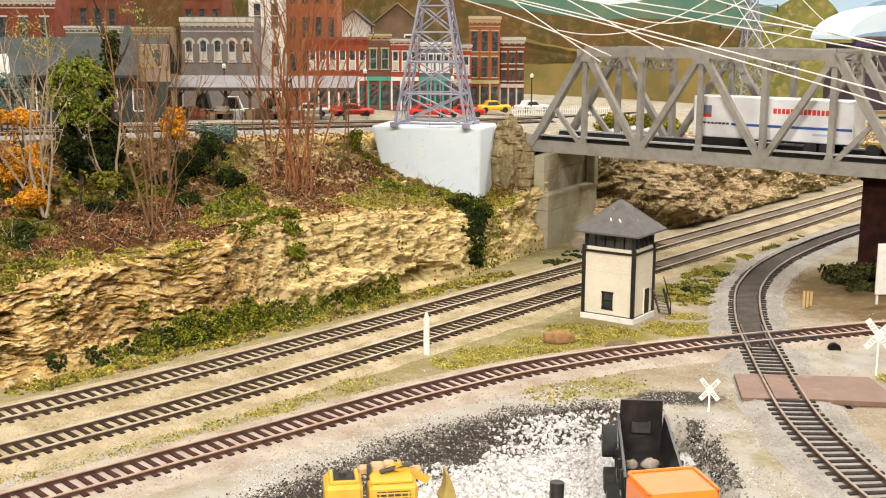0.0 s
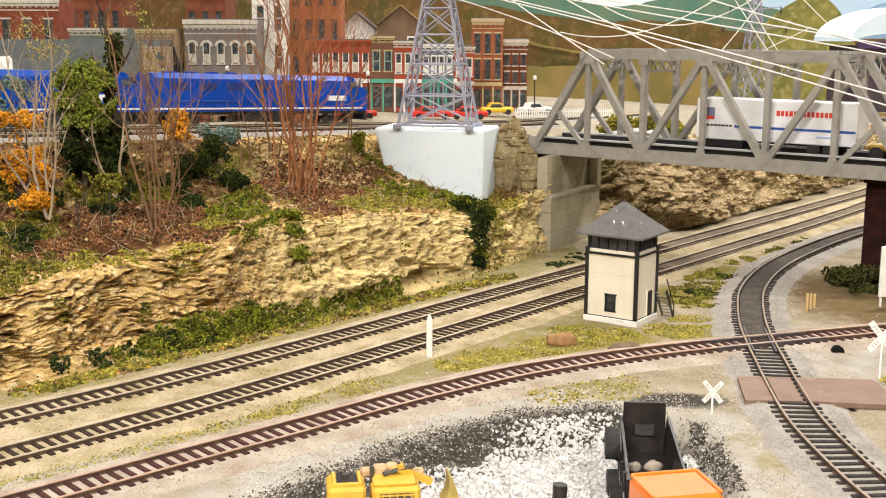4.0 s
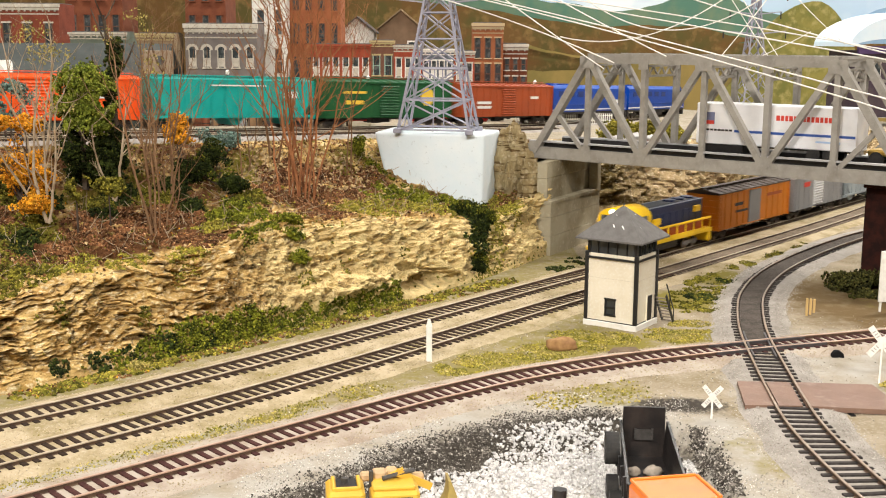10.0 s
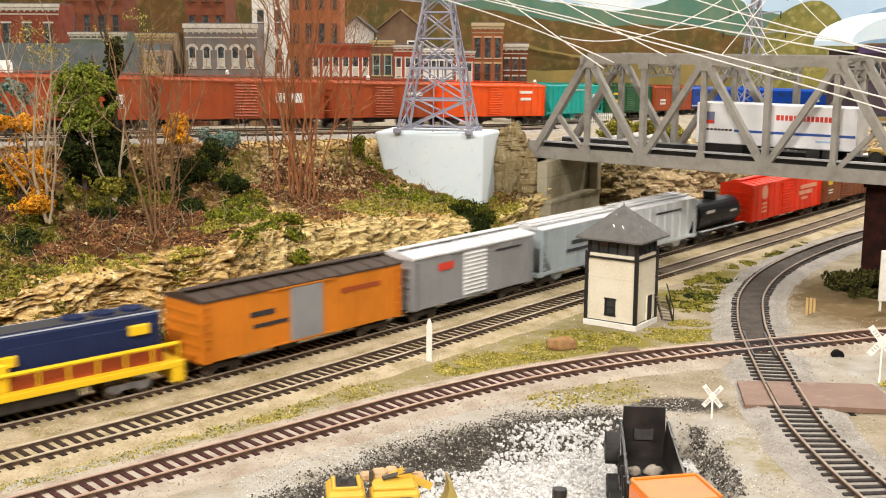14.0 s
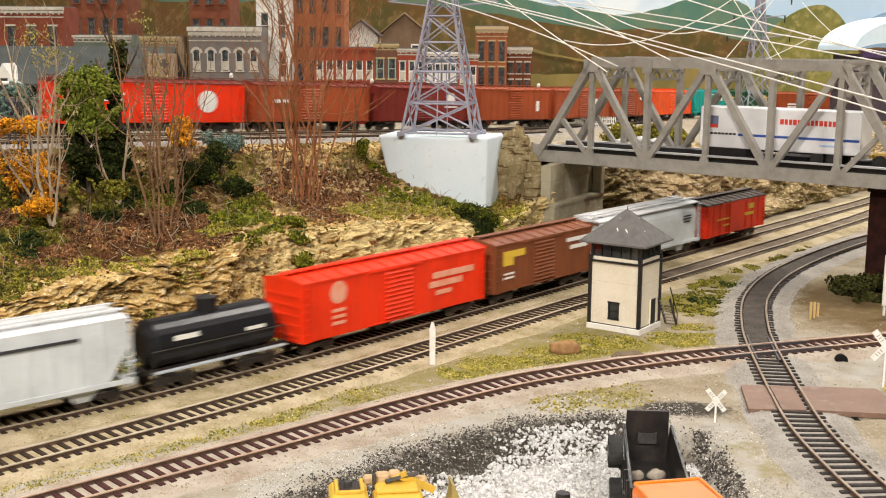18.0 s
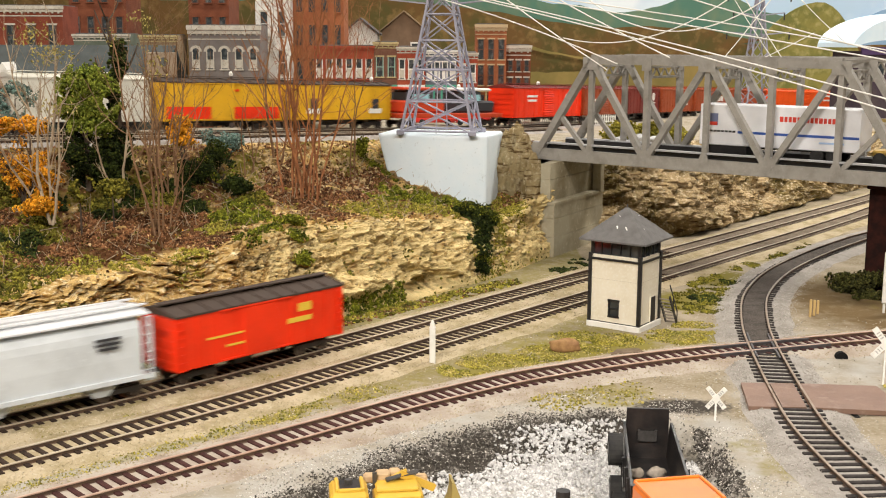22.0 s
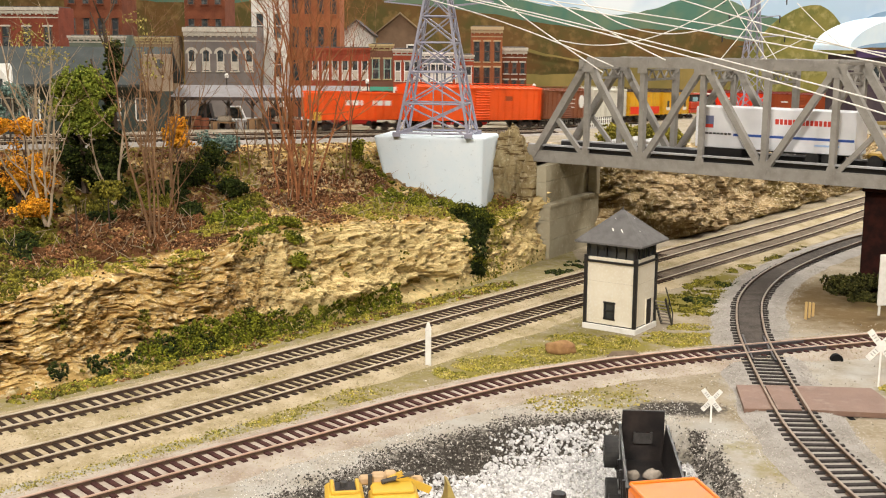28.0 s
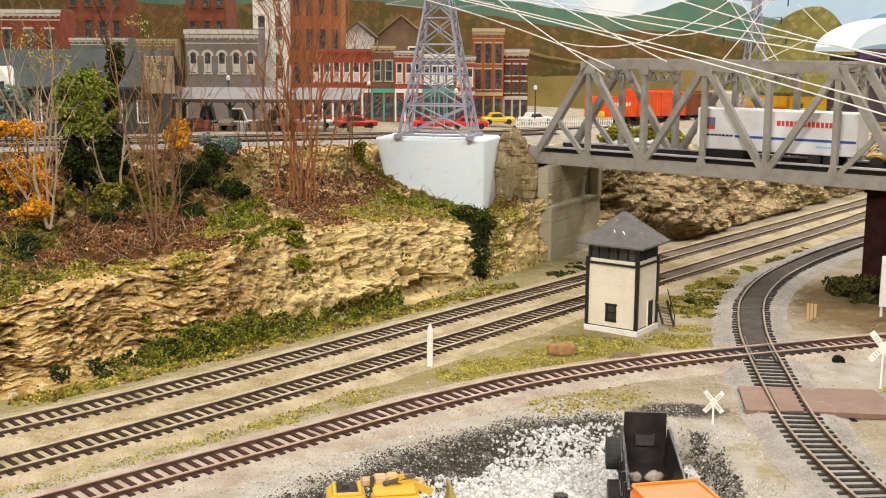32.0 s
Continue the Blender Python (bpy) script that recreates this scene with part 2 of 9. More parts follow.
def upper_point(s):
    """A point of the upper line: straight, a short bend, straight, falling all the way."""
    m, ax, ay, r, phi = math.atan(0.996), 2.4, 131.5, 54.4, 0.266
    z = RISE[0] + RISE[1] * max(-70.0, min(120.0, s))
    if s < 0:
        return Vector((ax + s * math.cos(m), ay + s * math.sin(m), z))
    a = min(s / r, phi)
    x, y = ax + r * (math.sin(m + a) - math.sin(m)), ay + r * (math.cos(m) - math.cos(m + a))
    run = max(0.0, s - r * phi)
    way, lead, bend = m + phi, 72.0, 45.0
    x, y = x + min(run, lead) * math.cos(way), y + min(run, lead) * math.sin(way)
    if run > lead:  # out of sight it bends back to the east
        b = min((run - lead) / bend, way - 0.03)
        x, y = x + bend * (math.sin(way) - math.sin(way - b)), y + bend * (math.cos(way - b) - math.cos(way))
        rest = max(0.0, run - lead - bend * (way - 0.03))
        x, y = x + rest * math.cos(0.03), y + rest * math.sin(0.03)
    return Vector((x, y, z))


# -- lower ground: one sheet with the quarry pit sunk in it --
PIT = [(-13, 28), (-10, 42), (-6.6, 46.2), (-2.1, 51.6), (3.3, 56.0), (8.0, 57.6), (11.2, 56.6), (13.0, 54.0), (12.4, 47.0), (12.0, 40), (11, 28)]


def inside_depth(x, y, ring):
    """Distance to the ring, positive inside it."""
    best, inside = 1e9, False
    for (ax, ay), (bx, by) in zip(ring, ring[1:] + ring[:1]):
        dx, dy = bx - ax, by - ay
        t = min(1.0, max(0.0, ((x - ax) * dx + (y - ay) * dy) / (dx * dx + dy * dy)))
        best = min(best, math.hypot(x - ax - t * dx, y - ay - t * dy))
        if (ay > y) != (by > y) and x < ax + (y - ay) / (by - ay) * dx:
            inside = not inside
    return best if inside else -best


GROUND_Z = -0.42


def ground_height(x, y):
    z = GROUND_Z + 0.06 * fbm(x * 0.25, y * 0.25, 3.0)
    if -16 < x < 16 and y < 62:
        d = inside_depth(x, y, PIT) + 0.5 * fbm(x * 0.5, y * 0.5, 9.0)
        z -= 1.35 * cut(-0.3, 2.6 - 1.7 * cut(8.0, 11.0, x), d)
        z += 0.12 * cut(0, 2, d) * fbm(x * 1.4, y * 1.4, 5.0)
    z -= 0.9 * cut(24, 29, x) * cut(70, 60, y) * 0.6
    return z


def axis_steps(spans):
    out = []
    for a, b, step in spans:
        n = max(1, round((b - a) / step))
        out += [a + (b - a) * k / n for k in range(n)]
    return out + [spans[-1][1]]


xs = axis_steps([(-430, -45, 25), (-45, -26, 1.5), (-26, 40, 0.33), (40, 75, 1.2), (75, 430, 25)])
ys = axis_steps([(-210, 30, 15), (30, 36, 1.0), (36, 80, 0.33), (80, 125, 0.7), (125, 175, 2.0), (175, 330, 12)])
land = Shape().sheet([[(x, y, ground_height(x, y)) for x in xs] for y in ys])


def ground_material():
    """Sand and dust with grown-over patches, black cinders round the pit and pale gravel in it."""
    mat = sand.copy()
    mat.name = "layout_ground"
    nt = mat.node_tree
    b = nt.nodes["Principled BSDF"]
    last = b.inputs["Base Color"].links[0].from_socket
    geo = nt.nodes.new("ShaderNodeNewGeometry")
    for name, colour, size, lo, hi in (("pale", (0.40, 0.385, 0.35), 60, 0.2, 0.8), ("green", (0.21, 0.18, 0.045), 180, 0.25, 0.75), ("cinder", (0.055, 0.048, 0.04), 420, 0.3, 0.7), ("brown", (0.145, 0.10, 0.048), 120, 0.2, 0.8)):
        a = nt.nodes.new("ShaderNodeAttribute")
        a.attribute_name = name
        n = nt.nodes.new("ShaderNodeTexNoise")
        n.inputs["Scale"].default_value, n.inputs["Detail"].default_value = size, 6.0
        nt.links.new(geo.outputs["Position"], n.inputs["Vector"])
        s = nt.nodes.new("ShaderNodeMath")
        s.operation = "ADD"
        nt.links.new(a.outputs["Fac"], s.inputs[0])
        nt.links.new(n.outputs["Fac"], s.inputs[1])
        r = nt.nodes.new("ShaderNodeMapRange")
        r.inputs["From Min"].default_value, r.inputs["From Max"].default_value = 0.5 + lo, 0.5 + hi
        nt.links.new(s.outputs[0], r.inputs["Value"])
        x = nt.nodes.new("ShaderNodeMix")
        x.data_type = "RGBA"
        x.inputs["B"].default_value = (*colour, 1)
        nt.links.new(r.outputs["Result"], x.inputs["Factor"])
        nt.links.new(last, x.inputs["A"])
        last = x.outputs["Result"]
    nt.links.new(last, b.inputs["Base Color"])
    return mat


def near_line(x, y, line):
    return min(math.hypot(x - p[0], y - p[1]) for p in line)


GREENS = [((3.2, 66.5), 4.5, 0.8), ((7.5, 70.0), 4.0, 0.9), ((11.5, 71.5), 3.5, 0.8), ((16, 73), 3.5, 0.7), ((18.0, 84), 5, 0.9), ((22, 93), 5, 0.8), ((29, 103), 5, 0.7), ((-13, 54), 3, 0.6), ((-9, 57), 3, 0.65),
          ((-4, 62), 3.0, 0.45), ((-15, 58), 2, 0.4), ((9, 61), 4, 0.5), ((16, 50), 3, 0.5), ((14.6, 53), 2, 0.4), ((34, 84), 5, 1.2), ((40, 90), 9, 1.0), ((25.5, 62), 2, 0.6), ((-2, 67.5), 2, .35)]


def cover(x, y):
    green = max([0] + [w * cut(r, r * 0.35, math.hypot(x - c[0], y - c[1])) for c, r, w in GREENS])
    d = inside_depth(x, y, PIT) if -16 < x < 17 and y < 64 else -9
    cinder = cut(-1.2 + 0.8 * cut(8, 10, x), 0.8, d) * cut(2.6, 1.5, d) * (1 - 0.45 * cut(9, 11, x))
    cinder = max(cinder, 0.8 * cut(2.6, 0.8, math.hypot((x - 12.6) * 0.62, (y - 58.9) * 1.25)))
    brown = max(0.8 * cut(9, 3, math.hypot(x - 31, (y - 83) * 0.6)), 0.75 * cut(23, 27, x) * cut(66, 60, y), 0.6 * cut(6, 2, math.hypot(x - 33, y - 88)))
    between = min(near_line(x, y, LINE_1[3:13]), near_line(x, y, LINE_2[3:13]), 60.0) if x < 12 else 60.0
    green = max(green, 0.5 * cut(60, 8, between) * cut(58, 62, y - 0.72 * x) if x < 12 else 0)
    pale = max(0.55 * cut(12, 20, x) * cut(80, 72, y) * cut(56, 60, y), 0.9 * cut(1.6, 2.4, d), 0.5 * cut(9, 3, math.hypot(x - 14, y - 49)), 0.6 * cut(7, 3, abs(y - 0.55 * x - 57)) * cut(62, 58, y), 0.6 * cut(-6, -1, d))
    return green, cinder, brown, pale


def land_patch(shape, name, material):
    data = shape.mesh(name, material, True, False)
    marks = [cover(v.co.x / CM, v.co.y / CM) if -30 < v.co.x / CM < 60 and 30 < v.co.y / CM < 130 else (0.2, 0, 0, 0) for v in data.vertices]
    for k, key in enumerate(("green", "cinder", "brown", "pale")):
        layer = data.attributes.new(key, "FLOAT", "POINT")
        layer.data.foreach_set("value", [m[k] for m in marks])
    return data


ground = new("ground", land_patch(land, "ground", ground_material()))
tagged(ground, "sandy model railroad ground with cinders and dry grass", "ground", kind="structure")

def upper_height(x, y):
    s = ((x - 2.4) * 0.706 + (y - 131.5) * 0.708)
    z = RISE[0] + RISE[1] * max(-70, min(110, s)) - 0.42
    far = (y - 131.5) * 0.706 - (x - 2.4) * 0.708
    return z + (8.9 - z) * cut(6, 26, far) * cut(90, 40, s)



# -- rock slope between the lower lines and the upper line --
BASE = [(-272, -187), (-45, 38), (-25.4, 58.2), (-17.6, 66.2), (-10.4, 74.2), (-3.0, 83.0), (4.2, 92.8), (9.3, 102.0)]
EDGE = [(-292, -174), (-66, 52), (-45.5, 72.5), (-31.0, 87.0), (-18.5, 98.6), (-7.0, 110.0), (3.2, 117.0), (9.2, 116.0)]
TOPS = [3.0, 3.0, 2.8, 4.1, 5.3, 4.6, 2.9, 5.6]


def along(points, t):
    k = min(len(points) - 2, int(t))
    a, b = Vector(points[k]), Vector(points[k + 1])
    return a.lerp(b, t - k)


def plates(a, b, k):
    """Height of broken rock: every cell is a plate tilted its own way."""
    p = Vector((a, b, k))
    c = noise.voronoi(p)[1][0]
    g = noise.cell_vector(c * 17.3) - Vector((0.5, 0.5, 0.5))
    d = p - c
    return 1.5 * (d.x * g.x + d.y * g.y) + 0.7 * g.z


def beds(a, b, k):
    """Thin beds, each jutting out at its foot, broken and shifted from block to block."""
    c = noise.voronoi(Vector((a / 2.3, b / 1.1, k)))[1][0]
    g = noise.cell_vector(c * 13.7)
    f = b / (0.2 + 0.22 * g.x) + 3.0 * g.y
    return (0.5 - (f - math.floor(f))) * (0.5 + 0.9 * g.z)


def folds(q):
    """Crumpled folds with sharp crests, three sizes of them."""
    out = 0.0
    for f, w in ((0.62, 0.75), (1.6, 0.55), (3.6, 0.3)):
        out += w * (0.75 - 2.4 * abs(noise.noise(Vector((q.x * f, q.y * f, (q.z * 1.5 - 0.45 * q.x) * f + 7.0 * w)))))
    return out


def crags(q, tip):
    """Broken plates and beds; towards tip 1 they give way to crumpled folds."""
    a = (q.x + q.y) * 0.7 + 0.5 * fbm(q.x * 0.6, q.y * 0.6, q.z * 0.6, 2)
    b = q.z - (0.12 + 0.5 * tip) * a + 1.1 * fbm(q.x * 0.13, q.y * 0.13, 2.0, 2) + 0.3 * fbm(q.x * 0.9, q.y * 0.9, q.z * 0.9, 2)
    flat = 0.55 * plates(a / 2.6, b / 1.25, 0.3) + 0.34 * plates(a / 1.1, b / 0.5, 7.7) + 0.4 * beds(a, b, 2.0)
    if tip < 0.02:
        return flat
    return flat * (1 - 0.8 * tip) + tip * (0.5 * folds(q) + 0.26 * plates(a / 0.6, b / 0.45, 3.1))


def slope_point(u, v, rough=True):
    """The slope at u along it (0 to 7) and v up it (0 to 1)."""
    a, b = along(BASE, u), along(EDGE, u)
    k = min(6, int(u))
    top = TOPS[k] + (TOPS[k + 1] - TOPS[k]) * (u - k)
    p = a.lerp(b, v)
    rim = upper_height(b.x, b.y) - 0.12
    top += 0.5 * fbm(u * 2.1, 4.0)
    lip = 0.20 + 0.05 * fbm(u * 1.7, 1.0)
    if v < lip:
        z = GROUND_Z - 0.1 + (top + 0.5) * (v / lip) ** 0.8
        rock = 1.0
    else:
        w = (v - lip) / (1 - lip)
        z = top + (rim - top) * (0.75 * w + 0.25 * cut(0.55, 1.0, w))
        rock = 1.0 - cut(0.0, 0.25, w)
    hollow = cut(9.0, 3.0, math.hypot((p.x + 1.0) * 0.8, p.y - 101.0))
    z -= 0.7 * hollow * cut(0.2, 0.5, v)
    q = Vector((p.x, p.y, z))
    if rough:
        out = Vector((0.72, -0.69, 0.25))
        big = fbm(q.x * 0.16, q.y * 0.16, q.z * 0.3, 3)
        tip = 0.95 * cut(-15.0, -10.0, q.x)
        fine = fbm(q.x * 1.3, q.y * 1.3, q.z * 2.6, 4)
        crag = crags(q, tip) if rock > 0.02 else 0.0
        wide = cut(0.0, 0.05, v)
        q += out * wide * (rock * (1.3 * big + 1.5 * crag + 0.2 * fine) + (1 - rock) * (0.5 * big + 0.22 * fine)) * cut(1.0, 0.9, v)
        cave = cut(1.5, 0.4, math.hypot((q.x + 0.9) * 0.6, (q.z - 0.5) * 1.6))
        q -= Vector((0.72, -0.69, 0)) * 2.2 * cave
        q.z += (1 - rock) * 0.25 * fine * cut(1.0, 0.9, v)
    return q


def rock_material(name, grown=True, base=(0.72, 0.50, 0.195), dim=(0.50, 0.305, 0.10), pale=(0.92, 0.79, 0.50), patchy=45):
    """Tan layered rock, dark in its seams, with soil and moss where it lies flat."""
    mat = surface(name, base, 0.92, dim, patchy, (0.42, 0.6), pale, 240, (0.52, 0.68), bump=0.8, bump_scale=420, world_space=True)
    nt = mat.node_tree
    b = nt.nodes["Principled BSDF"]
    last = b.inputs["Base Color"].links[0].from_socket
    geo = nt.nodes.new("ShaderNodeNewGeometry")
    wave = nt.nodes.new("ShaderNodeTexNoise")
    wave.inputs["Scale"].default_value, wave.inputs["Detail"].default_value = 60, 6
    squash = nt.nodes.new("ShaderNodeMapping")
    squash.inputs["Scale"].default_value = (0.7, 0.7, 5.0)
    squash.inputs["Rotation"].default_value = (0.1, 0.2, 0)
    nt.links.new(geo.outputs["Position"], squash.inputs["Vector"])
    nt.links.new(squash.outputs[0], wave.inputs["Vector"])
    seam = nt.nodes.new("ShaderNodeMapRange")
    seam.inputs["From Min"].default_value, seam.inputs["From Max"].default_value = 0.44, 0.35
    nt.links.new(wave.outputs["Fac"], seam.inputs["Value"])
    x = nt.nodes.new("ShaderNodeMix")
    x.data_type = "RGBA"
    x.inputs["B"].default_value = (0.15, 0.092, 0.036, 1)
    nt.links.new(seam.outputs["Result"], x.inputs["Factor"])
    nt.links.new(last, x.inputs["A"])
    last = x.outputs["Result"]
    if grown:
        for attr, colour, size in (("chalk", (0.84, 0.67, 0.33), 110), ("soil", (0.12, 0.052, 0.02), 90), ("moss", (0.16, 0.135, 0.02), 110)):
            a = nt.nodes.new("ShaderNodeAttribute")
            a.attribute_name = attr
            n = nt.nodes.new("ShaderNodeTexNoise")
            n.inputs["Scale"].default_value, n.inputs["Detail"].default_value = size, 6
            nt.links.new(geo.outputs["Position"], n.inputs["Vector"])
            s = nt.nodes.new("ShaderNodeMath")
            s.operation = "ADD"
            nt.links.new(a.outputs["Fac"], s.inputs[0])
            nt.links.new(n.outputs["Fac"], s.inputs[1])
            r = nt.nodes.new("ShaderNodeMapRange")
            r.inputs["From Min"].default_value, r.inputs["From Max"].default_value = 0.85, 1.15
            nt.links.new(s.outputs[0], r.inputs["Value"])
            x = nt.nodes.new("ShaderNodeMix")
            x.data_type = "RGBA"
            x.inputs["B"].default_value = (*colour, 1)
            nt.links.new(r.outputs["Result"], x.inputs["Factor"])
            nt.links.new(last, x.inputs["A"])
            last = x.outputs["Result"]
    nt.links.new(last, b.inputs["Base Color"])
    # sharp creases: a fold of two noises under the fine grain
    crease = nt.nodes.new("ShaderNodeTexNoise")
    crease.inputs["Scale"].default_value, crease.inputs["Detail"].default_value, crease.inputs["Roughness"].default_value, crease.inputs["Distortion"].default_value = 120, 5, 0.6, 0.8
    nt.links.new(squash.outputs[0], crease.inputs["Vector"])
    fold = nt.nodes.new("ShaderNodeMath")
    fold.operation = "PINGPONG"
    fold.inputs[1].default_value = 0.06
    nt.links.new(crease.outputs["Fac"], fold.inputs[0])
    relief = nt.nodes.new("ShaderNodeBump")
    relief.inputs["Strength"].default_value, relief.inputs["Distance"].default_value = 0.85, 0.011
    nt.links.new(fold.outputs[0], relief.inputs["Height"])
    fine = b.inputs["Normal"].links[0].from_node
    nt.links.new(relief.outputs["Normal"], fine.inputs["Normal"])
    return mat


US = axis_steps([(0, 1.0, 0.04), (1.0, 1.5, 0.04), (1.5, 7.0, 0.0088)])
VS = axis_steps([(0, 0.3, 0.0034), (0.3, 1.0, 0.012)])
slope = Shape().sheet([[slope_point(u, v) for v in VS] for u in US])
slope_data = slope.mesh("rock_slope", rock_material("tan_rock"), False, False)
soil, moss, chalk = [], [], []
for u in US:
    for v in VS:
        chalk.append(0.62 * cut(3.2, 4.2, u) * max(cut(0.3, 0.22, v), cut(5.8, 6.2, u)))
        soil.append(cut(0.2, 0.32, v) * (0.6 + 0.25 * fbm(u * 2, v * 5, 8)) * (1 - 0.4 * cut(3.6, 4.2, u) * cut(5.6, 4.8, u)))
        moss.append(max(0.3 * cut(0.08, 0.0, v), (0.18 + 0.35 * fbm(u * 5, v * 9, 6)) * cut(3.9, 4.4, u) * cut(0.35, 0.2, v), cut(0.24, 0.4, v) * (0.38 + 0.5 * fbm(u * 2.6, v * 6, 2))))
for key, values in (("soil", soil), ("moss", moss), ("chalk", chalk)):
    slope_data.attributes.new(key, "FLOAT", "POINT").data.foreach_set("value", values)
tagged(new("rock_slope", slope_data), "layered tan rock face under a brushy slope", "rock", kind="structure")

# -- upper level ground --
RIM = [*EDGE[:-1], (9.2, 116.0), (14.5, 116.6), (19, 119.5), (26, 124), (36, 135), (50, 152), (62, 166), (90, 190)]


rows = []
for t in axis_steps([(0, len(RIM) - 1, 0.1)]):
    p = along(RIM, t)
    rows.append([(p.x - 0.62 * w, p.y + 0.78 * w, upper_height(p.x - 0.62 * w, p.y + 0.78 * w) + (-0.12 if w == 0 else 0)) for w in (0, 2, 4, 6, 8, 11, 14, 18, 23, 29, 36, 45, 60, 80, 110, 150)])
upper_mat = surface("upper_ground", (0.36, 0.32, 0.25), 0.95, (0.26, 0.22, 0.15), 60, (0.4, 0.6), (0.46, 0.42, 0.35), 800, (0.5, 0.7), bump=0.4, world_space=True)
tagged(part("ground_upper", Shape().sheet(rows), upper_mat, smooth=True, fix=False), "grey ballast ground of the upper town level", "ground", kind="structure")

# -- far rock wall behind the bridge --
FOOT = [(13.8, 110.5), (16.5, 111.0), (23.2, 113.0), (33.9, 126.2), (46.6, 142.6), (60, 158), (90, 184)]
CREST = [(10.0, 117.0), (14.5, 117.0), (26, 124.2), (36, 135.2), (50, 152.2), (62, 166.2), (90, 190.2)]
rows = []
for t in axis_steps([(0, 5, 0.02), (5, 6, 0.2)]):
    a, b = along(FOOT, t), along(CREST, t)
    row = []
    for v in axis_steps([(0, 1, 0.02)]):
        p = a.lerp(b, v ** 1.6)
        z = GROUND_Z - 0.1 + (upper_height(b.x, b.y) - GROUND_Z + 0.1) * v
        q = Vector((p.x, p.y, z))
        q += Vector((0.6, -0.75, 0)) * (1.3 * fbm(q.x * 0.14, q.y * 0.14, q.z * 0.2, 3) + 1.1 * crags(q * 0.7 + Vector((31, 0, 0)), 0.95) + 0.75 * folds(q * 0.42) + 0.25 * fbm(q.x, q.y, q.z * 1.5)) * cut(0, 0.06, v) * cut(1.0, 0.9, v)
        row.append(q)
    rows.append(row)
# Browner rock, its colours also darkened for the shadow it lies in.
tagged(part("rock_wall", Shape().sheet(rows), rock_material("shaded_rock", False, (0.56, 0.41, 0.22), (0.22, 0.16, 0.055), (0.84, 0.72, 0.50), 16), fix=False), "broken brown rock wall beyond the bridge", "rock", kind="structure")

# -- track --
TIE = {}
ballast_sand = surface("sandy_ballast", (0.45, 0.375, 0.25), 0.95, (0.27, 0.22, 0.11), 45, (0.42, 0.66), (0.53, 0.46, 0.35), 600, (0.54, 0.78), bump=0.6, bump_scale=1200, world_space=True)
ballast_grey = surface("grey_ballast", (0.36, 0.335, 0.305), 0.95, (0.25, 0.23, 0.20), 50, (0.4, 0.66), (0.43, 0.405, 0.37), 600, (0.54, 0.78), bump=0.6, bump_scale=1200, world_space=True)
ballast_dark = surface("dark_ballast", (0.085, 0.072, 0.062), 0.9, (0.05, 0.043, 0.037), 90, (0.4, 0.62), (0.18, 0.16, 0.14), 1100, (0.52, 0.66), bump=0.6, bump_scale=1200, world_space=True)

ballast_pink = surface("dusty_ballast", (0.44, 0.39, 0.325), 0.95, (0.31, 0.25, 0.195), 50, (0.4, 0.66), (0.47, 0.42, 0.37), 600, (0.54, 0.78), bump=0.6, bump_scale=1200, world_space=True)


def rail_track(points, label, tie_mat, first, last, spacing=0.62, bed_mat=None, z_of=None):
    """Two rails on wooden ties; first and last bound the stretch, in cm along the line, whose ties stand alone."""
    line = smooth_line(points, 1.0)
    if z_of:
        line = [Vector((p.x, p.y, z_of(p))) for p in line]
    thing = empty("railroad_track")
    tagged(thing, label, "track", "tracks")
    for side in (-0.865, 0.865):
        web = [(side - 0.11, -0.25), (side + 0.11, -0.25), (side + 0.03, -0.2), (side + 0.03, -0.09), (side + 0.05, -0.055), (side - 0.05, -0.055), (side - 0.03, -0.09), (side - 0.03, -0.2)]
        r = part("rail", Shape().sweep(line, web), steel_rail, thing)
        head = [(side - 0.065, -0.058), (side + 0.065, -0.058), (side + 0.065, -0.008), (side + 0.045, 0.0), (side - 0.045, 0.0), (side - 0.065, -0.008)]
        part("rail_head", Shape().sweep(line, head), RED_HEAD if tie_mat is tie_red else DULL_HEAD if tie_mat is tie_grey else rail_shine, r, "worn top of the rail, its shine held in the colour")
    low = 0.006 * len([o for o in scene.objects if o.name.startswith("railroad_track")])
    bed = [(-2.9, -0.5), (-2.6, -0.42), (-1.8, -0.222 - low), (1.8, -0.222 - low), (2.6, -0.42), (2.9, -0.5)]
    part("ballast", Shape().sweep(line, bed, False), bed_mat or ballast_sand, thing, "sandy ballast bed", fix=False)
    if tie_mat.name not in TIE:
        TIE[tie_mat.name] = Shape().soft(0, 0, -0.262, 2.62, 0.28, 0.18, 0.02).mesh("tie", tie_mat)
    rng = random.Random(len(points))
    rest = Shape()
    run, due = 0.0, 0.3
    for p, q in zip(line, line[1:]):
        gap = (q - p).length
        while run + gap >= due:
            c = p.lerp(q, (due - run) / gap)
            turn = math.atan2(q.y - p.y, q.x - p.x) - math.pi / 2 + rng.uniform(-0.03, 0.03)
            if first < due < last:
                t = part("tie", TIE[tie_mat.name], None, thing)
                t.matrix_basis = place(c.x + rng.uniform(-0.05, 0.05), c.y, c.z, math.degrees(turn))
            else:
                rest.box(0, 0, -0.262, 2.62, 0.28, 0.18, Matrix.Translation(c) @ Matrix.Rotation(turn, 4, "Z"))
            due += spacing
        run += gap
    if rest.v:
        tagged(part("far_tie_rest", rest, tie_mat, thing, fix=False), kind="stuff")
    return thing


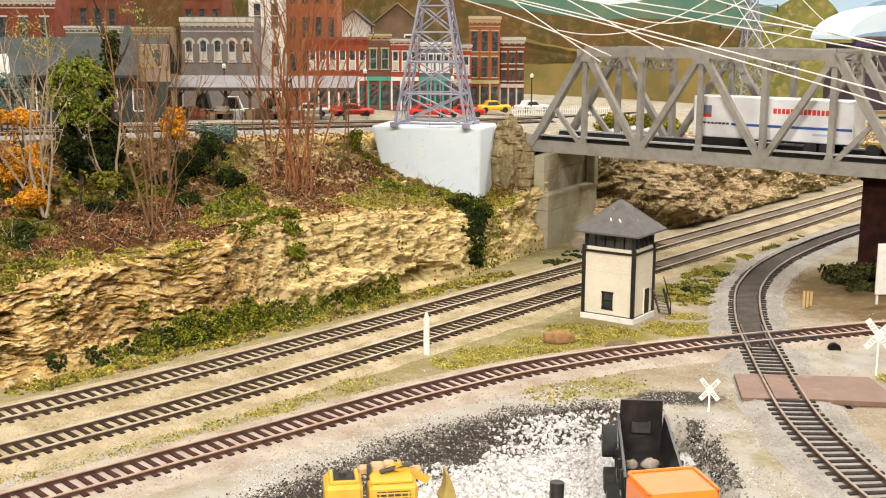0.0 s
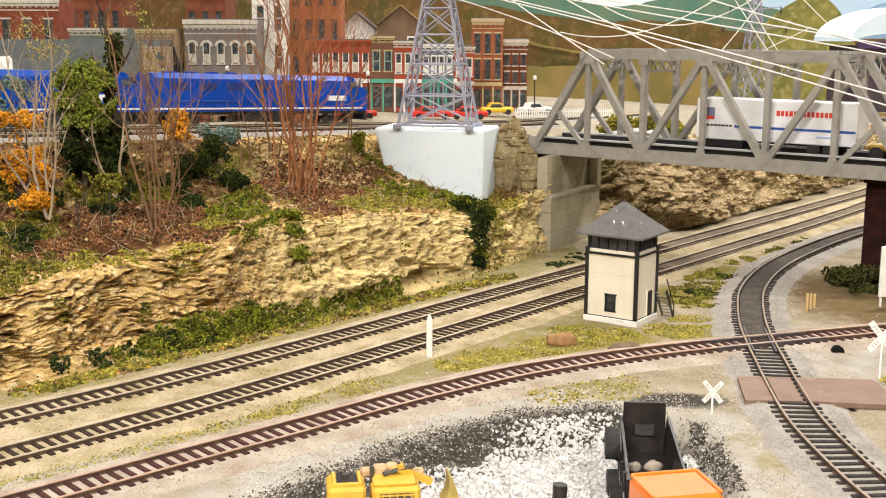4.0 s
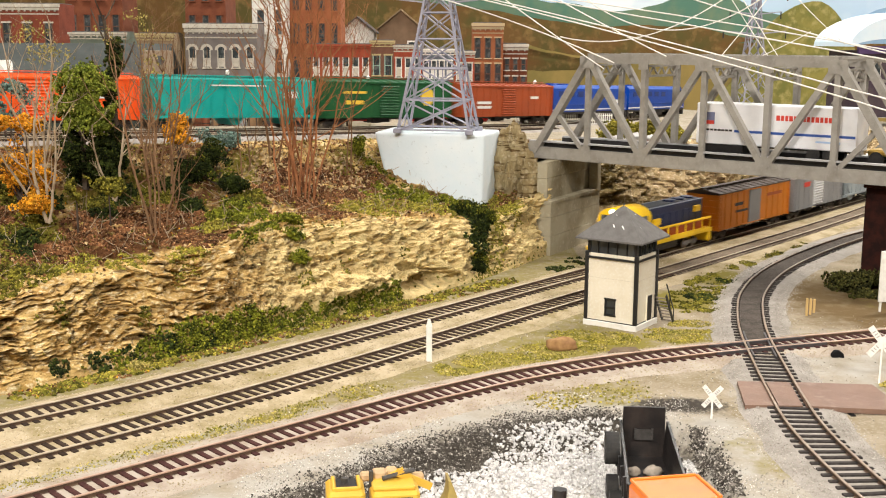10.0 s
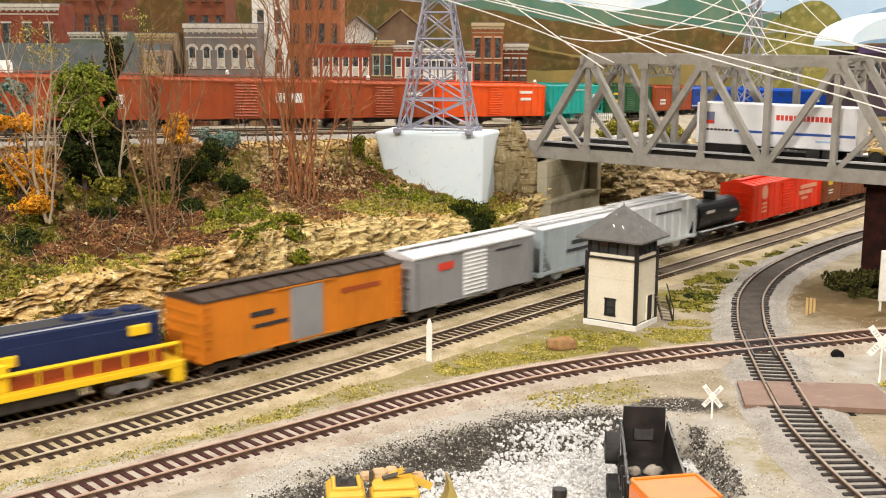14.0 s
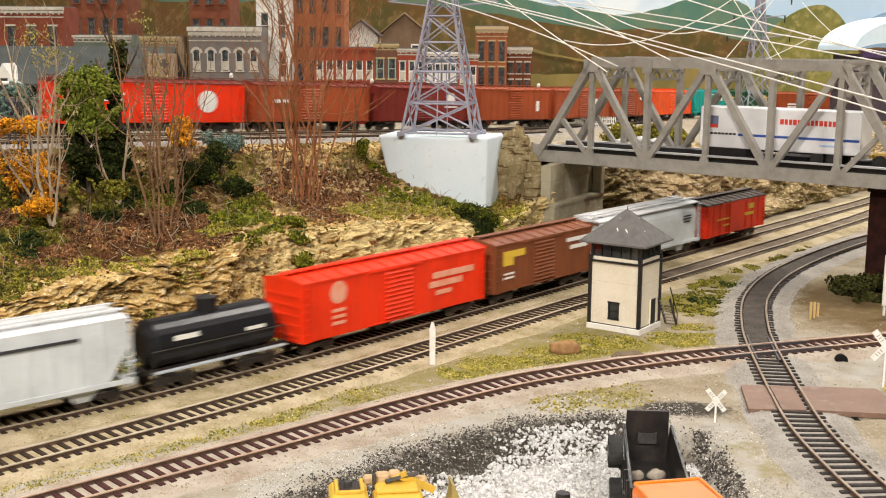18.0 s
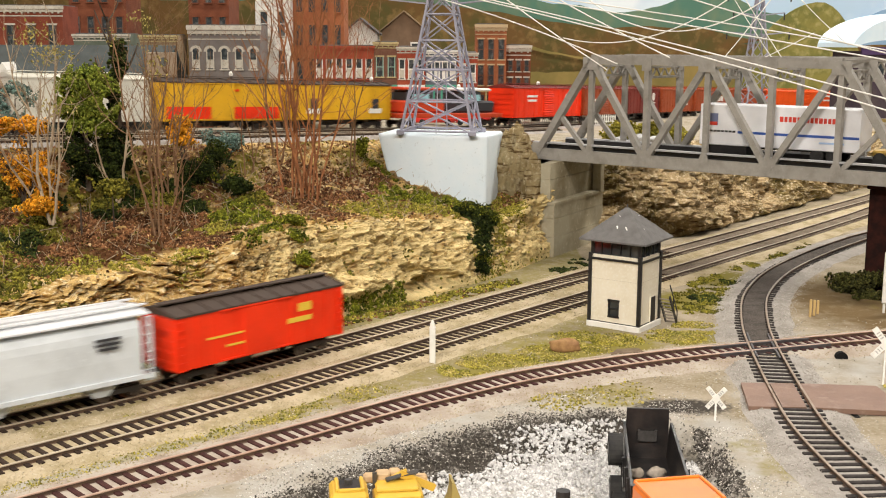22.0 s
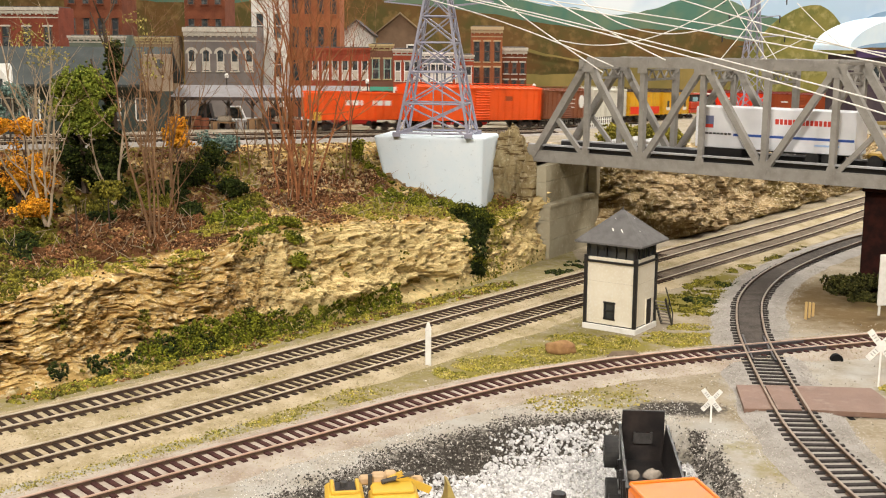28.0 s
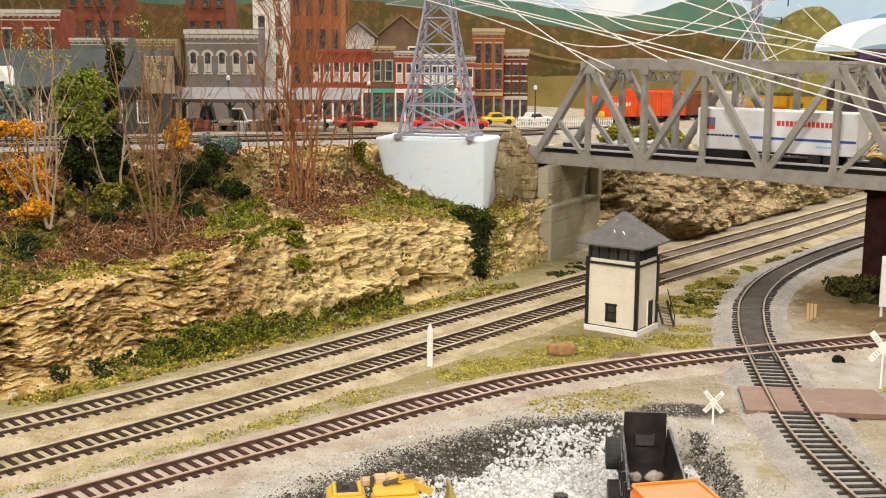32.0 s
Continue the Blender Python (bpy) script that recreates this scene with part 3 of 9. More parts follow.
DULL_HEAD = surface("dull_rail_head", (0.36, 0.28, 0.21), 0.35, (0.24, 0.17, 0.12), 100, (0.4, 0.7), metal=0.3)
DULL_DARK = surface("blackened_steel", (0.055, 0.05, 0.052), 0.5, (0.10, 0.09, 0.09), 120, (0.4, 0.7), metal=0.3)
# Rusty head, lightened in colour for the highlights along the rail.
RED_HEAD = surface("rusty_rail_head", (0.46, 0.30, 0.22), 0.35, (0.56, 0.42, 0.33), 100, (0.4, 0.7), metal=0.2)


def span(points, a, b):
    """Lengths along the line of its points a and b."""
    acc = [0.0]
    for p, q in zip(points, points[1:]):
        acc.append(acc[-1] + math.hypot(q[0] - p[0], q[1] - p[1]))
    return acc[a], acc[b]


rail_track(LINE_1, "model railroad track with dark ties beneath the rock face", tie_dark, *span(LINE_1, 4, 12))
rail_track(LINE_2, "model railroad track with dark ties and bright rails", tie_dark, *span(LINE_2, 4, 12))
rail_track(LINE_3, "red-brown model railroad track curving past the tower", tie_red, *span(LINE_3, 1, 14), spacing=0.64, bed_mat=ballast_pink)
BRANCH = LINE_4
rail_track(BRANCH, "curved grey model railroad track crossing the red one", tie_grey, *span(LINE_4, 1, 14), spacing=0.72, bed_mat=ballast_grey)
UPPER = [tuple(upper_point(s)) for s in range(-420, 500, 10)]
rail_track(UPPER, "upper level main track on grey ballast", tie_dark, 340, 500, bed_mat=ballast_grey)
SIDING = [(p[0] + 3.6, p[1] - 3.6, p[2]) for p in [tuple(upper_point(s)) for s in range(-200, 11, 10)]]
rail_track(SIDING, "upper level siding beside the main track", tie_dark, 120, 205, bed_mat=ballast_grey)

diamond = empty("track_diamond")
tagged(diamond, "dark steel guard rails where the two tracks cross", "track")
for line in ([p for p in smooth_line(LINE_3, 0.5) if 16.6 < p.x < 23.6], [p for p in smooth_line(LINE_4, 0.5) if 67.2 < p.y < 73.4]):
    for side in (-0.66, 0.66):
        part("guard_rail", Shape().sweep(line, [(side - 0.06, -0.2), (side - 0.06, -0.03), (side + 0.06, -0.03), (side + 0.06, -0.2)]), DULL_DARK, diamond)
for side in (-0.98, 0.98):
    part("joint_bar", Shape().sweep([p for p in smooth_line(LINE_3, 0.5) if 16.2 < p.x < 23.9], [(side - 0.045, -0.24), (side - 0.045, -0.02), (side + 0.045, -0.02), (side + 0.045, -0.24)]), DULL_DARK, diamond)
infill = Shape().sweep([p for p in smooth_line(LINE_4, 0.8) if 71.5 < p.y < 128], [(-0.72, -0.3), (-0.72, -0.166), (0.72, -0.166), (0.72, -0.3)])
tagged(part("track_infill", infill, ballast_dark), "dark oily grime filling the curved track", "track", kind="structure")

dirt_fill = surface("dusty_track_fill", (0.19, 0.15, 0.11), 0.95, (0.12, 0.095, 0.068), 70, (0.4, 0.62), (0.30, 0.26, 0.20), 900, (0.54, 0.68), bump=0.4, world_space=True)
for line, near in ((LINE_1, 103.0), (LINE_2, 93.0)):
    silt = Shape().sweep([p for p in smooth_line(line, 0.8) if near < p.y < 175], [(-1.42, -0.3), (-1.3, -0.182), (-0.75, -0.166), (0.75, -0.166), (1.3, -0.182), (1.42, -0.3)])
    tagged(part("track_silt", silt, dirt_fill), "brown dust silting up the track beyond the tower", "track", kind="structure")

# ---- structures on the lower level ----
grey_steel = surface("grey_bridge_paint", (0.30, 0.285, 0.255), 0.6, (0.22, 0.205, 0.18), 90, (0.42, 0.7), (0.345, 0.33, 0.305), 300, (0.55, 0.8), bump=0.05)
black_paint = surface("black_paint", (0.012, 0.012, 0.013), 0.45, (0.022, 0.02, 0.02), 300, (0.4, 0.7))
cream_wall = surface("cream_siding", (0.80, 0.74, 0.60), 0.7, (0.72, 0.65, 0.50), 60, (0.4, 0.7), (0.83, 0.79, 0.68), 500, (0.5, 0.7), bump=0.1)
white_paint = surface("white_paint", (0.80, 0.79, 0.74), 0.6, (0.68, 0.66, 0.6), 200, (0.45, 0.75))
roof_grey = surface("grey_roof", (0.145, 0.14, 0.135), 0.75, (0.105, 0.10, 0.095), 120, (0.4, 0.65), bump=0.3)
pale_block = surface("pale_blue_plaster", (0.70, 0.80, 0.86), 0.65, (0.76, 0.83, 0.87), 40, (0.4, 0.7), (0.55, 0.62, 0.66), 300, (0.62, 0.75), bump=0.15, bump_scale=300)
pylon_grey = surface("lilac_grey_plastic", (0.33, 0.33, 0.40), 0.5, (0.26, 0.26, 0.33), 200, (0.4, 0.7))
board_brown = surface("crossing_board_brown", (0.215, 0.13, 0.092), 0.6, (0.17, 0.10, 0.07), 40, (0.4, 0.65), (0.30, 0.215, 0.17), 120, (0.55, 0.8), bump=0.2)
glass = surface("dark_glass", (0.03, 0.035, 0.04), 0.08, spec=0.8)


def tower():
    """Two-storey switch tower with a pyramid roof and outside stairs."""
    thing = empty("switch_tower", place(12.7, 74.5, -0.42, 145.2))
    tagged(thing, "cream two-storey switch tower with black trim and grey roof", "tower")
    # its near corner is the origin; x runs along the long side, -y along the short one
    w, d = 3.65, 3.1
    part("plinth", Shape().soft(w / 2, -d / 2, 0.14, w + 0.3, d + 0.3, 0.5, 0.03), white_paint, thing, "white base board")
    part("wall", Shape().holed(0, w, 0.38, 5.0, 1.5, 2.2, 0.85, 1.95, -0.1, 0.0), cream_wall, thing)
    part("wall", Shape().box(0.05, -d / 2, 2.69, 0.1, d - 0.2, 4.62), cream_wall, thing)
    part("wall", Shape().box(w - 0.05, -d / 2, 2.69, 0.1, d - 0.2, 4.62), cream_wall, thing)
    part("wall", Shape().box(w / 2, -d + 0.05, 2.69, w, 0.1, 4.62), cream_wall, thing)
    seams = Shape()
    for k in (3.35, 4.5):
        seams.box(w / 2, 0.004, k, w, 0.012, 0.02).box(-0.004, -d / 2, k, 0.012, d, 0.02)
    part("siding_seams", seams, surface("siding_seam_paint", (0.62, 0.56, 0.45), 0.8), thing)
    for x, y in ((0, 0), (w, 0), (0, -d), (w, -d)):
        part("corner_board", Shape().soft(x, y, 2.75, 0.24, 0.24, 4.7, 0.02), black_paint, thing, "black corner board")
    part("sill_band", Shape().soft(w / 2, -d / 2, 4.72, w + 0.26, d + 0.26, 0.14, 0.02), black_paint, thing)
    part("base_band", Shape().box(w / 2, -d / 2, 0.42, w + 0.06, d + 0.06, 0.06), black_paint, thing)
    room = Shape().box(w / 2, -d / 2, 5.45, w - 0.3, d - 0.3, 1.3)
    part("cabin", room, black_paint, thing, "dark glazed operator cabin")
    for k in range(5):
        x = 0.42 + k * 0.70
        p = part("window", Shape().box(x, -0.12, 5.42, 0.6, 0.05, 0.95), glass, thing)
        part("window_frame", Shape().box(x - 0.33, -0.06, 5.42, 0.06, 0.07, 1.25), black_paint, p)
    for k in range(4):
        y = -0.42 - k * 0.70
        p = part("window", Shape().box(0.12, y, 5.42, 0.05, 0.6, 0.95), glass, thing)
        part("window_frame", Shape().box(0.06, y - 0.33, 5.42, 0.07, 0.06, 1.25), black_paint, p)
    for x, y in ((0.1, -0.1), (w - 0.1, -0.1), (0.1, -d + 0.1), (w - 0.1, -d + 0.1)):
        part("cabin_post", Shape().box(x, y, 5.45, 0.2, 0.2, 1.35), black_paint, thing)
    o = 0.62
    z0, z1, cx, cy = 6.08, 8.1, w / 2, -d / 2
    roof = Shape()
    ring = [(-o, o, z0), (w + o, o, z0), (w + o, -d - o, z0), (-o, -d - o, z0)]
    roof.add(ring + [(x, y, z - 0.12) for x, y, z in ring] + [(cx - 0.12, cy, z1), (cx + 0.12, cy, z1)],
             [(0, 1, 9, 8), (1, 2, 9), (2, 3, 8, 9), (3, 0, 8), (0, 4, 5, 1), (1, 5, 6, 2), (2, 6, 7, 3), (3, 7, 4, 0), (7, 6, 5, 4)])
    r = part("roof", roof, roof_grey, thing, "grey pyramid roof with white specks")
    part("finial", Shape().rod((cx, cy, z1 - 0.1), (cx, cy, z1 + 0.22), 0.06, 8, 0.03), roof_grey, r)
    rng = random.Random(4)
    for k in range(6):
        t, f = rng.uniform(0.3, 0.75), rng.uniform(0.25, 0.75)
        e = Vector((-o, -d - o + (d + 2 * o) * 0, z0)).lerp(Vector((w + o, o, z0)), 0)
        e = Vector((-o + (w + 2 * o) * f, o, z0)).lerp(Vector((cx, cy, z1)), t) if k < 4 else Vector((-o, o - (d + 2 * o) * f, z0)).lerp(Vector((cx, cy, z1)), t)
        part("white_speck", Shape().box(0, 0, 0.02, 0.09, 0.26 if k % 2 else 0.16, 0.02, Matrix.Translation(e) @ Matrix.Rotation(rng.uniform(0, 3), 4, "Z") @ (Matrix.Rotation(radians(-42), 4, "X") if k < 4 else Matrix.Rotation(radians(-42), 4, "Y"))), white_paint, r)
    win = part("window", Shape().box(1.85, -0.06, 1.4, 0.62, 0.04, 1.0), glass, thing)
    fr = Shape()
    for x, z, sx, sz in ((1.5, 1.4, 0.1, 1.2), (2.2, 1.4, 0.1, 1.2), (1.85, 0.84, 0.86, 0.1), (1.85, 1.97, 0.9, 0.12), (1.85, 1.4, 0.62, 0.05)):
        fr.box(x, 0.0, z, sx, 0.1, sz)
    part("window_frame", fr, black_paint, win)
    part("blind", Shape().box(1.85, -0.09, 1.12, 0.5, 0.03, 0.3), cream_wall, win)
    door = part("door", Shape().box(-0.02, -2.1, 1.25, 0.06, 0.75, 1.7), black_paint, thing, "black side door")
    part("door_frame", Shape().box(-0.03, -1.68, 1.28, 0.08, 0.08, 1.8).box(-0.03, -2.52, 1.28, 0.08, 0.08, 1.8), cream_wall, door)
    stairs = part("stairs", Shape().beam((-0.15, -2.75, 2.1), (-0.15, -4.1, 0.0), 0.06, 0.2).beam((-0.95, -2.75, 2.1), (-0.95, -4.1, 0.0), 0.06, 0.2), black_paint, thing, "black outside stairs with pale treads")
    for k in range(8):
        part("tread", Shape().box(-0.55, -2.85 - k * 0.165, 1.85 - k * 0.25, 0.8, 0.2, 0.05), surface("worn_tread", (0.17, 0.145, 0.115), 0.8), stairs)
    part("handrail", Shape().beam((-0.95, -2.75, 2.9), (-0.95, -4.1, 0.85), 0.05, 0.07).rod((-0.95, -4.1, 0.0), (-0.95, -4.1, 0.9), 0.04).rod((-0.95, -3.4, 1.0), (-0.95, -3.4, 1.9), 0.04), black_paint, stairs)
    return thing


tower()


def abutment():
    thing = empty("bridge_abutment")
    tagged(thing, "stained concrete bridge abutment with cast courses, toned darker for the bridge's shade", "abutment")
    a, b = Vector((9.4, 102.0)), Vector((14.9, 111.6))
    back = Vector((-2.4, 1.4))
    def slab(z0, z1, grow):
        out = Vector((0.86, -0.5)) * grow
        ring = [a + out - Vector((0.5, 0.86)) * grow, b + out, b + back, a + back * 0.45]
        return Shape().add([(p.x, p.y, z0) for p in ring] + [(p.x, p.y, z1) for p in ring], [(0, 1, 5, 4), (1, 2, 6, 5), (2, 3, 7, 6), (3, 0, 4, 7), (4, 5, 6, 7), (3, 2, 1, 0)])
    for z0, z1, g in ((-0.5, 1.3, 0.32), (1.33, 3.0, 0.28), (3.03, 4.25, 0.24)):
        part("course", slab(z0, z1, g), concrete, thing)
    part("seat", slab(4.25, 4.5, 0.36), concrete, thing, "worn ledge under the bridge seat")
    for z0, z1 in ((4.5, 6.4), (6.43, 7.85)):
        part("back_wall", slab(z0, z1, -0.55), concrete, thing)
    m = Matrix.Translation((b.x - 0.35, b.y - 0.7, 6.1)) @ Matrix.Rotation(math.atan2(b.y - a.y, b.x - a.x), 4, "Z")
    part("pilaster", Shape().soft(0, 0, 0, 0.9, 0.9, 3.5, 0.08, m), concrete, thing)


abutment()

A0, PANEL = Vector((8.4, 107.0, 0)), Vector((4.38, -3.463, 0))
ACROSS = Vector((0.62, 0.784, 0)) * 5.9


def bridge():
    """Through truss: two trusses of six panels, floor, portals and sway frames."""
    thing = empty("truss_bridge")
    tagged(thing, "grey steel through-truss railroad bridge over the tracks", "bridge")
    zb, zt = 8.4, 17.05
    for side, name in ((0.0, "near"), (1.0, "far")):
        o = A0 + ACROSS * side
        n = [o + PANEL * k + Vector((0, 0, zb)) for k in range(7)]
        t = [o + PANEL * k + Vector((0, 0, zt)) for k in range(7)]
        ends = PANEL.normalized()
        lower = part("bottom_chord", Shape().beam(n[0] - ends * 0.6, n[6] + ends * 0.6, 0.5, 1.05), grey_steel, thing)
        part("top_chord", Shape().beam(t[1], t[5], 0.6, 0.85), grey_steel, thing)
        part("end_post", Shape().beam(n[0], t[1], 0.6, 0.72, ACROSS), grey_steel, thing)
        part("end_post", Shape().beam(n[6], t[5], 0.6, 0.72, ACROSS), grey_steel, thing)
        part("end_brace", Shape().beam(n[0].lerp(t[1], 0.42), n[1], 0.4, 0.34, ACROSS), grey_steel, thing)
        part("end_brace", Shape().beam(n[6].lerp(t[5], 0.42), n[5], 0.4, 0.34, ACROSS), grey_steel, thing)
        for k in range(1, 6):
            part("vertical_post", Shape().beam(n[k], t[k], 0.45, 0.42 if k in (1, 3) else 0.6, ACROSS), grey_steel, thing)
        for p, q in ((t[1], n[2]), (n[2], t[3]), (t[3], n[4]), (n[4], t[5])):
            part("diagonal", Shape().beam(p, q, 0.5, 0.62, ACROSS), grey_steel, thing)
        for k in range(7):
            g = Shape()
            m = Matrix.Translation(n[k] + ACROSS.normalized() * -0.27) @ Matrix.Rotation(math.atan2(PANEL.y, PANEL.x), 4, "Z")
            w = 1.7 if k % 2 == 0 else 1.0
            g.add([m @ Vector(p) for p in ((-w / 2, 0, -0.45), (w / 2, 0, -0.45), (w / 2 * 0.9, 0, 0.5), (w * 0.25, 0, 1.0), (-w * 0.25, 0, 1.0), (-w / 2 * 0.9, 0, 0.5))], [(0, 1, 2, 3, 4, 5)])
            g.add([m @ Vector((p[0], 0.06, p[2])) for p in ((-w / 2, 0, -0.45), (w / 2, 0, -0.45), (w / 2 * 0.9, 0, 0.5), (w * 0.25, 0, 1.0), (-w * 0.25, 0, 1.0), (-w / 2 * 0.9, 0, 0.5))], [(0, 1, 2, 3, 4, 5)])
            g.f += [(i, (i + 1) % 6, 6 + (i + 1) % 6, 6 + i) for i in range(6)]
            part("gusset_plate", g, grey_steel, thing)
            if 1 <= k <= 5:
                mt = Matrix.Translation(t[k] + ACROSS.normalized() * -0.33) @ Matrix.Rotation(math.atan2(PANEL.y, PANEL.x), 4, "Z")
                part("gusset_plate", Shape().box(0, 0, -0.35, 1.5 if k % 2 else 0.9, 0.06, 1.1, mt), grey_steel, thing)
    for k in range(7):
        p = A0 + PANEL * k + Vector((0, 0, zb - 0.1))
        part("floor_beam", Shape().beam(p, p + ACROSS, 0.35, 0.8), grey_steel, thing)
    for f in (0.3, 0.7):
        p = A0 + ACROSS * f + Vector((0, 0, zb - 0.05))
        part("stringer", Shape().beam(p - PANEL * 0.1, p + PANEL * 6.1, 0.3, 0.6), grey_steel, thing)
    deck_grey = surface("deck_grey", (0.42, 0.42, 0.43), 0.7, (0.33, 0.33, 0.335), 90)
    for f in (0.02, 0.98):
        p = A0 + ACROSS * f + Vector((0, 0, zb + 1.02))
        part("deck_edge", Shape().beam(p - PANEL * 0.1, p + PANEL * 6.1, 0.5, 0.14), deck_grey, thing)
        # Black band filling the gap between deck edge and bottom chord.
        q = A0 + ACROSS * (0.06 if f < 0.5 else 0.94) + Vector((0, 0, zb + 0.66))
        part("black_gap_band", Shape().beam(q - PANEL * 0.1, q + PANEL * 6.1, 0.1, 0.58), black_paint, thing)
    deck = A0 + ACROSS * 0.5 + Vector((0, 0, zb + 0.4))
    part("deck", Shape().beam(deck - PANEL * 0.15, deck + PANEL * 6.15, 4.6, 0.12), surface("deck_grey", (0.42, 0.42, 0.43), 0.7, (0.33, 0.33, 0.335), 90), thing)
    for k in range(1, 6):
        p = A0 + PANEL * k + Vector((0, 0, zt + 0.15))
        q = p + ACROSS
        part("top_strut", Shape().beam(p, q, 0.24, 0.24), grey_steel, thing)
        part("sway_strut", Shape().beam(p - Vector((0, 0, 1.6)), q - Vector((0, 0, 1.6)), 0.2, 0.2), grey_steel, thing)
        part("sway_strut", Shape().beam(p - Vector((0, 0, 0.75)), q - Vector((0, 0, 0.75)), 0.2, 0.16), grey_steel, thing)
        for i in range(8):
            lat = Shape()
            u, w = p.lerp(q, i / 8), p.lerp(q, (i + 1) / 8)
            lo, hi = Vector((0, 0, -1.56)), Vector((0, 0, -0.75))
            lat.beam(u + (lo if i % 2 else hi), w + (hi if i % 2 else lo), 0.13, 0.13)
            part("lacing_bar", lat, grey_steel, thing)
        if k < 5:
            part("top_lateral", Shape().beam(p, q + PANEL, 0.16, 0.12), grey_steel, thing)
            part("top_lateral", Shape().beam(q, p + PANEL, 0.16, 0.1), grey_steel, thing)
    for f in (0.36, 0.64):
        p = A0 + ACROSS * f + Vector((0, 0, zb + 0.62))
        part("rail", Shape().beam(p - PANEL * 0.2, p + PANEL * 6.3, 0.1, 0.24), steel_rail, thing)
    surface("bridge_tie", (0.25, 0.24, 0.235), 0.8, (0.18, 0.175, 0.17), 200)
    base = (A0 + ACROSS * 0.5 - PANEL * 0.15) + Vector((0, 0, zb + 0.49))
    for k in range(52):
        p = base + PANEL * (k * 0.122)
        part("tie", Shape().beam(p - ACROSS * 0.26, p + ACROSS * 0.26, 0.26, 0.05), MATS["bridge_tie"], thing)


bridge()


def pier():
    c = A0 + PANEL * 6.05 + ACROSS * 0.5
    turn = math.degrees(math.atan2(PANEL.y, PANEL.x))
    thing = empty("bridge_pier", place(c.x + 0.3, c.y + 2.4, -0.5, turn))
    tagged(thing, "reddish bridge pier coloured near black for deep shade", "pier")
    # The near-black red carries the deep shade under the bridge.
    dark = surface("shade_dark_red_brick", (0.034, 0.011, 0.008), 0.9, (0.016, 0.007, 0.006), 100, (0.4, 0.6), bump=0.3)
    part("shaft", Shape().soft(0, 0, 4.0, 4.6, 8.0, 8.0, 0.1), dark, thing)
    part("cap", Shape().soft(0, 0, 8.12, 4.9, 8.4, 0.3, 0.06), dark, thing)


pier()


def pylon():
    """Lattice power pylon on a pale block set into the slope."""
    block = empty("pylon_block")
    tagged(block, "pale blue plaster block set into the slope under the pylon", "plinth")
    top = [(-6.4, 104.6), (3.5, 102.6), (5.2, 108.0), (-5.0, 110.4)]
    low = [(-4.4, 104.0), (3.35, 102.2), (5.0, 107), (-4.2, 110)]
    zt = 10.35
    s = Shape()
    s.add([(x, y, zt) for x, y in top] + [(x, y, 2.6 if k in (0, 3) else 2.0) for k, (x, y) in enumerate(low)], [(0, 1, 2, 3), (0, 4, 5, 1), (1, 5, 6, 2), (2, 6, 7, 3), (3, 7, 4, 0)])
    body = part("body", s, pale_block, block)
    mod = body.modifiers.new("worn_edges", "BEVEL")
    mod.width, mod.segments = 0.25 * CM, 3
    thing = empty("power_pylon")
    tagged(thing, "lilac-grey lattice power transmission pylon", "pylon")
    c, turn = Vector((-0.55, 105.3, zt)), math.radians(-13)
    def leg(i, z):
        f = max(0.0, 1 - z / 15.5)
        a, b = ((-1, -1), (1, -1), (1, 1), (-1, 1))[i]
        x, y = a * (0.55 + 2.75 * f ** 1.1), b * (0.5 + 1.7 * f ** 1.1)
        return c + Vector((x * math.cos(turn) - y * math.sin(turn), x * math.sin(turn) + y * math.cos(turn), z))
    zs = [0.12, 2.9, 5.7, 8.3, 10.6, 12.6, 14.4, 16.0, 18.0]
    for i in range(4):
        for k in range(len(zs) - 1):
            part("leg", Shape().beam(leg(i, zs[k]), leg(i, zs[k + 1]), 0.2, 0.2, (0.3, 1, 0)), pylon_grey, thing)
        part("foot", Shape().soft(*(leg(i, 0.05) + Vector((0, 0, 0.12))), 0.7, 0.7, 0.42, 0.05), pylon_grey, thing)
    for k in range(len(zs) - 1):
        for i in range(4):
            j = (i + 1) % 4
            a0, b0, a1, b1 = leg(i, zs[k]), leg(j, zs[k]), leg(i, zs[k + 1]), leg(j, zs[k + 1])
            part("girt", Shape().beam(a1, b1, 0.13, 0.13, (0.2, 0.5, 1)), pylon_grey, thing)
            part("brace", Shape().beam(a0, b1, 0.12, 0.12, (0.2, 1, 0.3)), pylon_grey, thing)
            part("brace", Shape().beam(b0, a1, 0.12, 0.12, (0.2, 1, 0.3)), pylon_grey, thing)
            if k < 2:
                part("hanger", Shape().beam(a0.lerp(b0, 0.5), a1.lerp(b1, 0.5), 0.09, 0.09, (0.2, 1, 0.3)), pylon_grey, thing)
        if k == 0:
            for i in range(4):
                part("girt", Shape().beam(leg(i, 0.3), leg((i + 1) % 4, 0.3), 0.14, 0.14, (0.2, 0.5, 1)), pylon_grey, thing)
    for z, reach in ((11.5, 5.0), (14.6, 4.0), (17.6, 5.0)):
        for s in (-1, 1):
            tip = c + Vector((s * reach * math.cos(turn), s * reach * math.sin(turn), z + 0.4))
            part("cross_arm", Shape().beam(leg(0 if s < 0 else 1, z), tip, 0.12, 0.12, (0, 1, 0)).beam(leg(3 if s < 0 else 2, z), tip, 0.12, 0.12, (0, 1, 0)).beam(leg(0 if s < 0 else 1, z + 1.0), tip, 0.1, 0.1, (0, 1, 0)), pylon_grey, thing)


pylon()


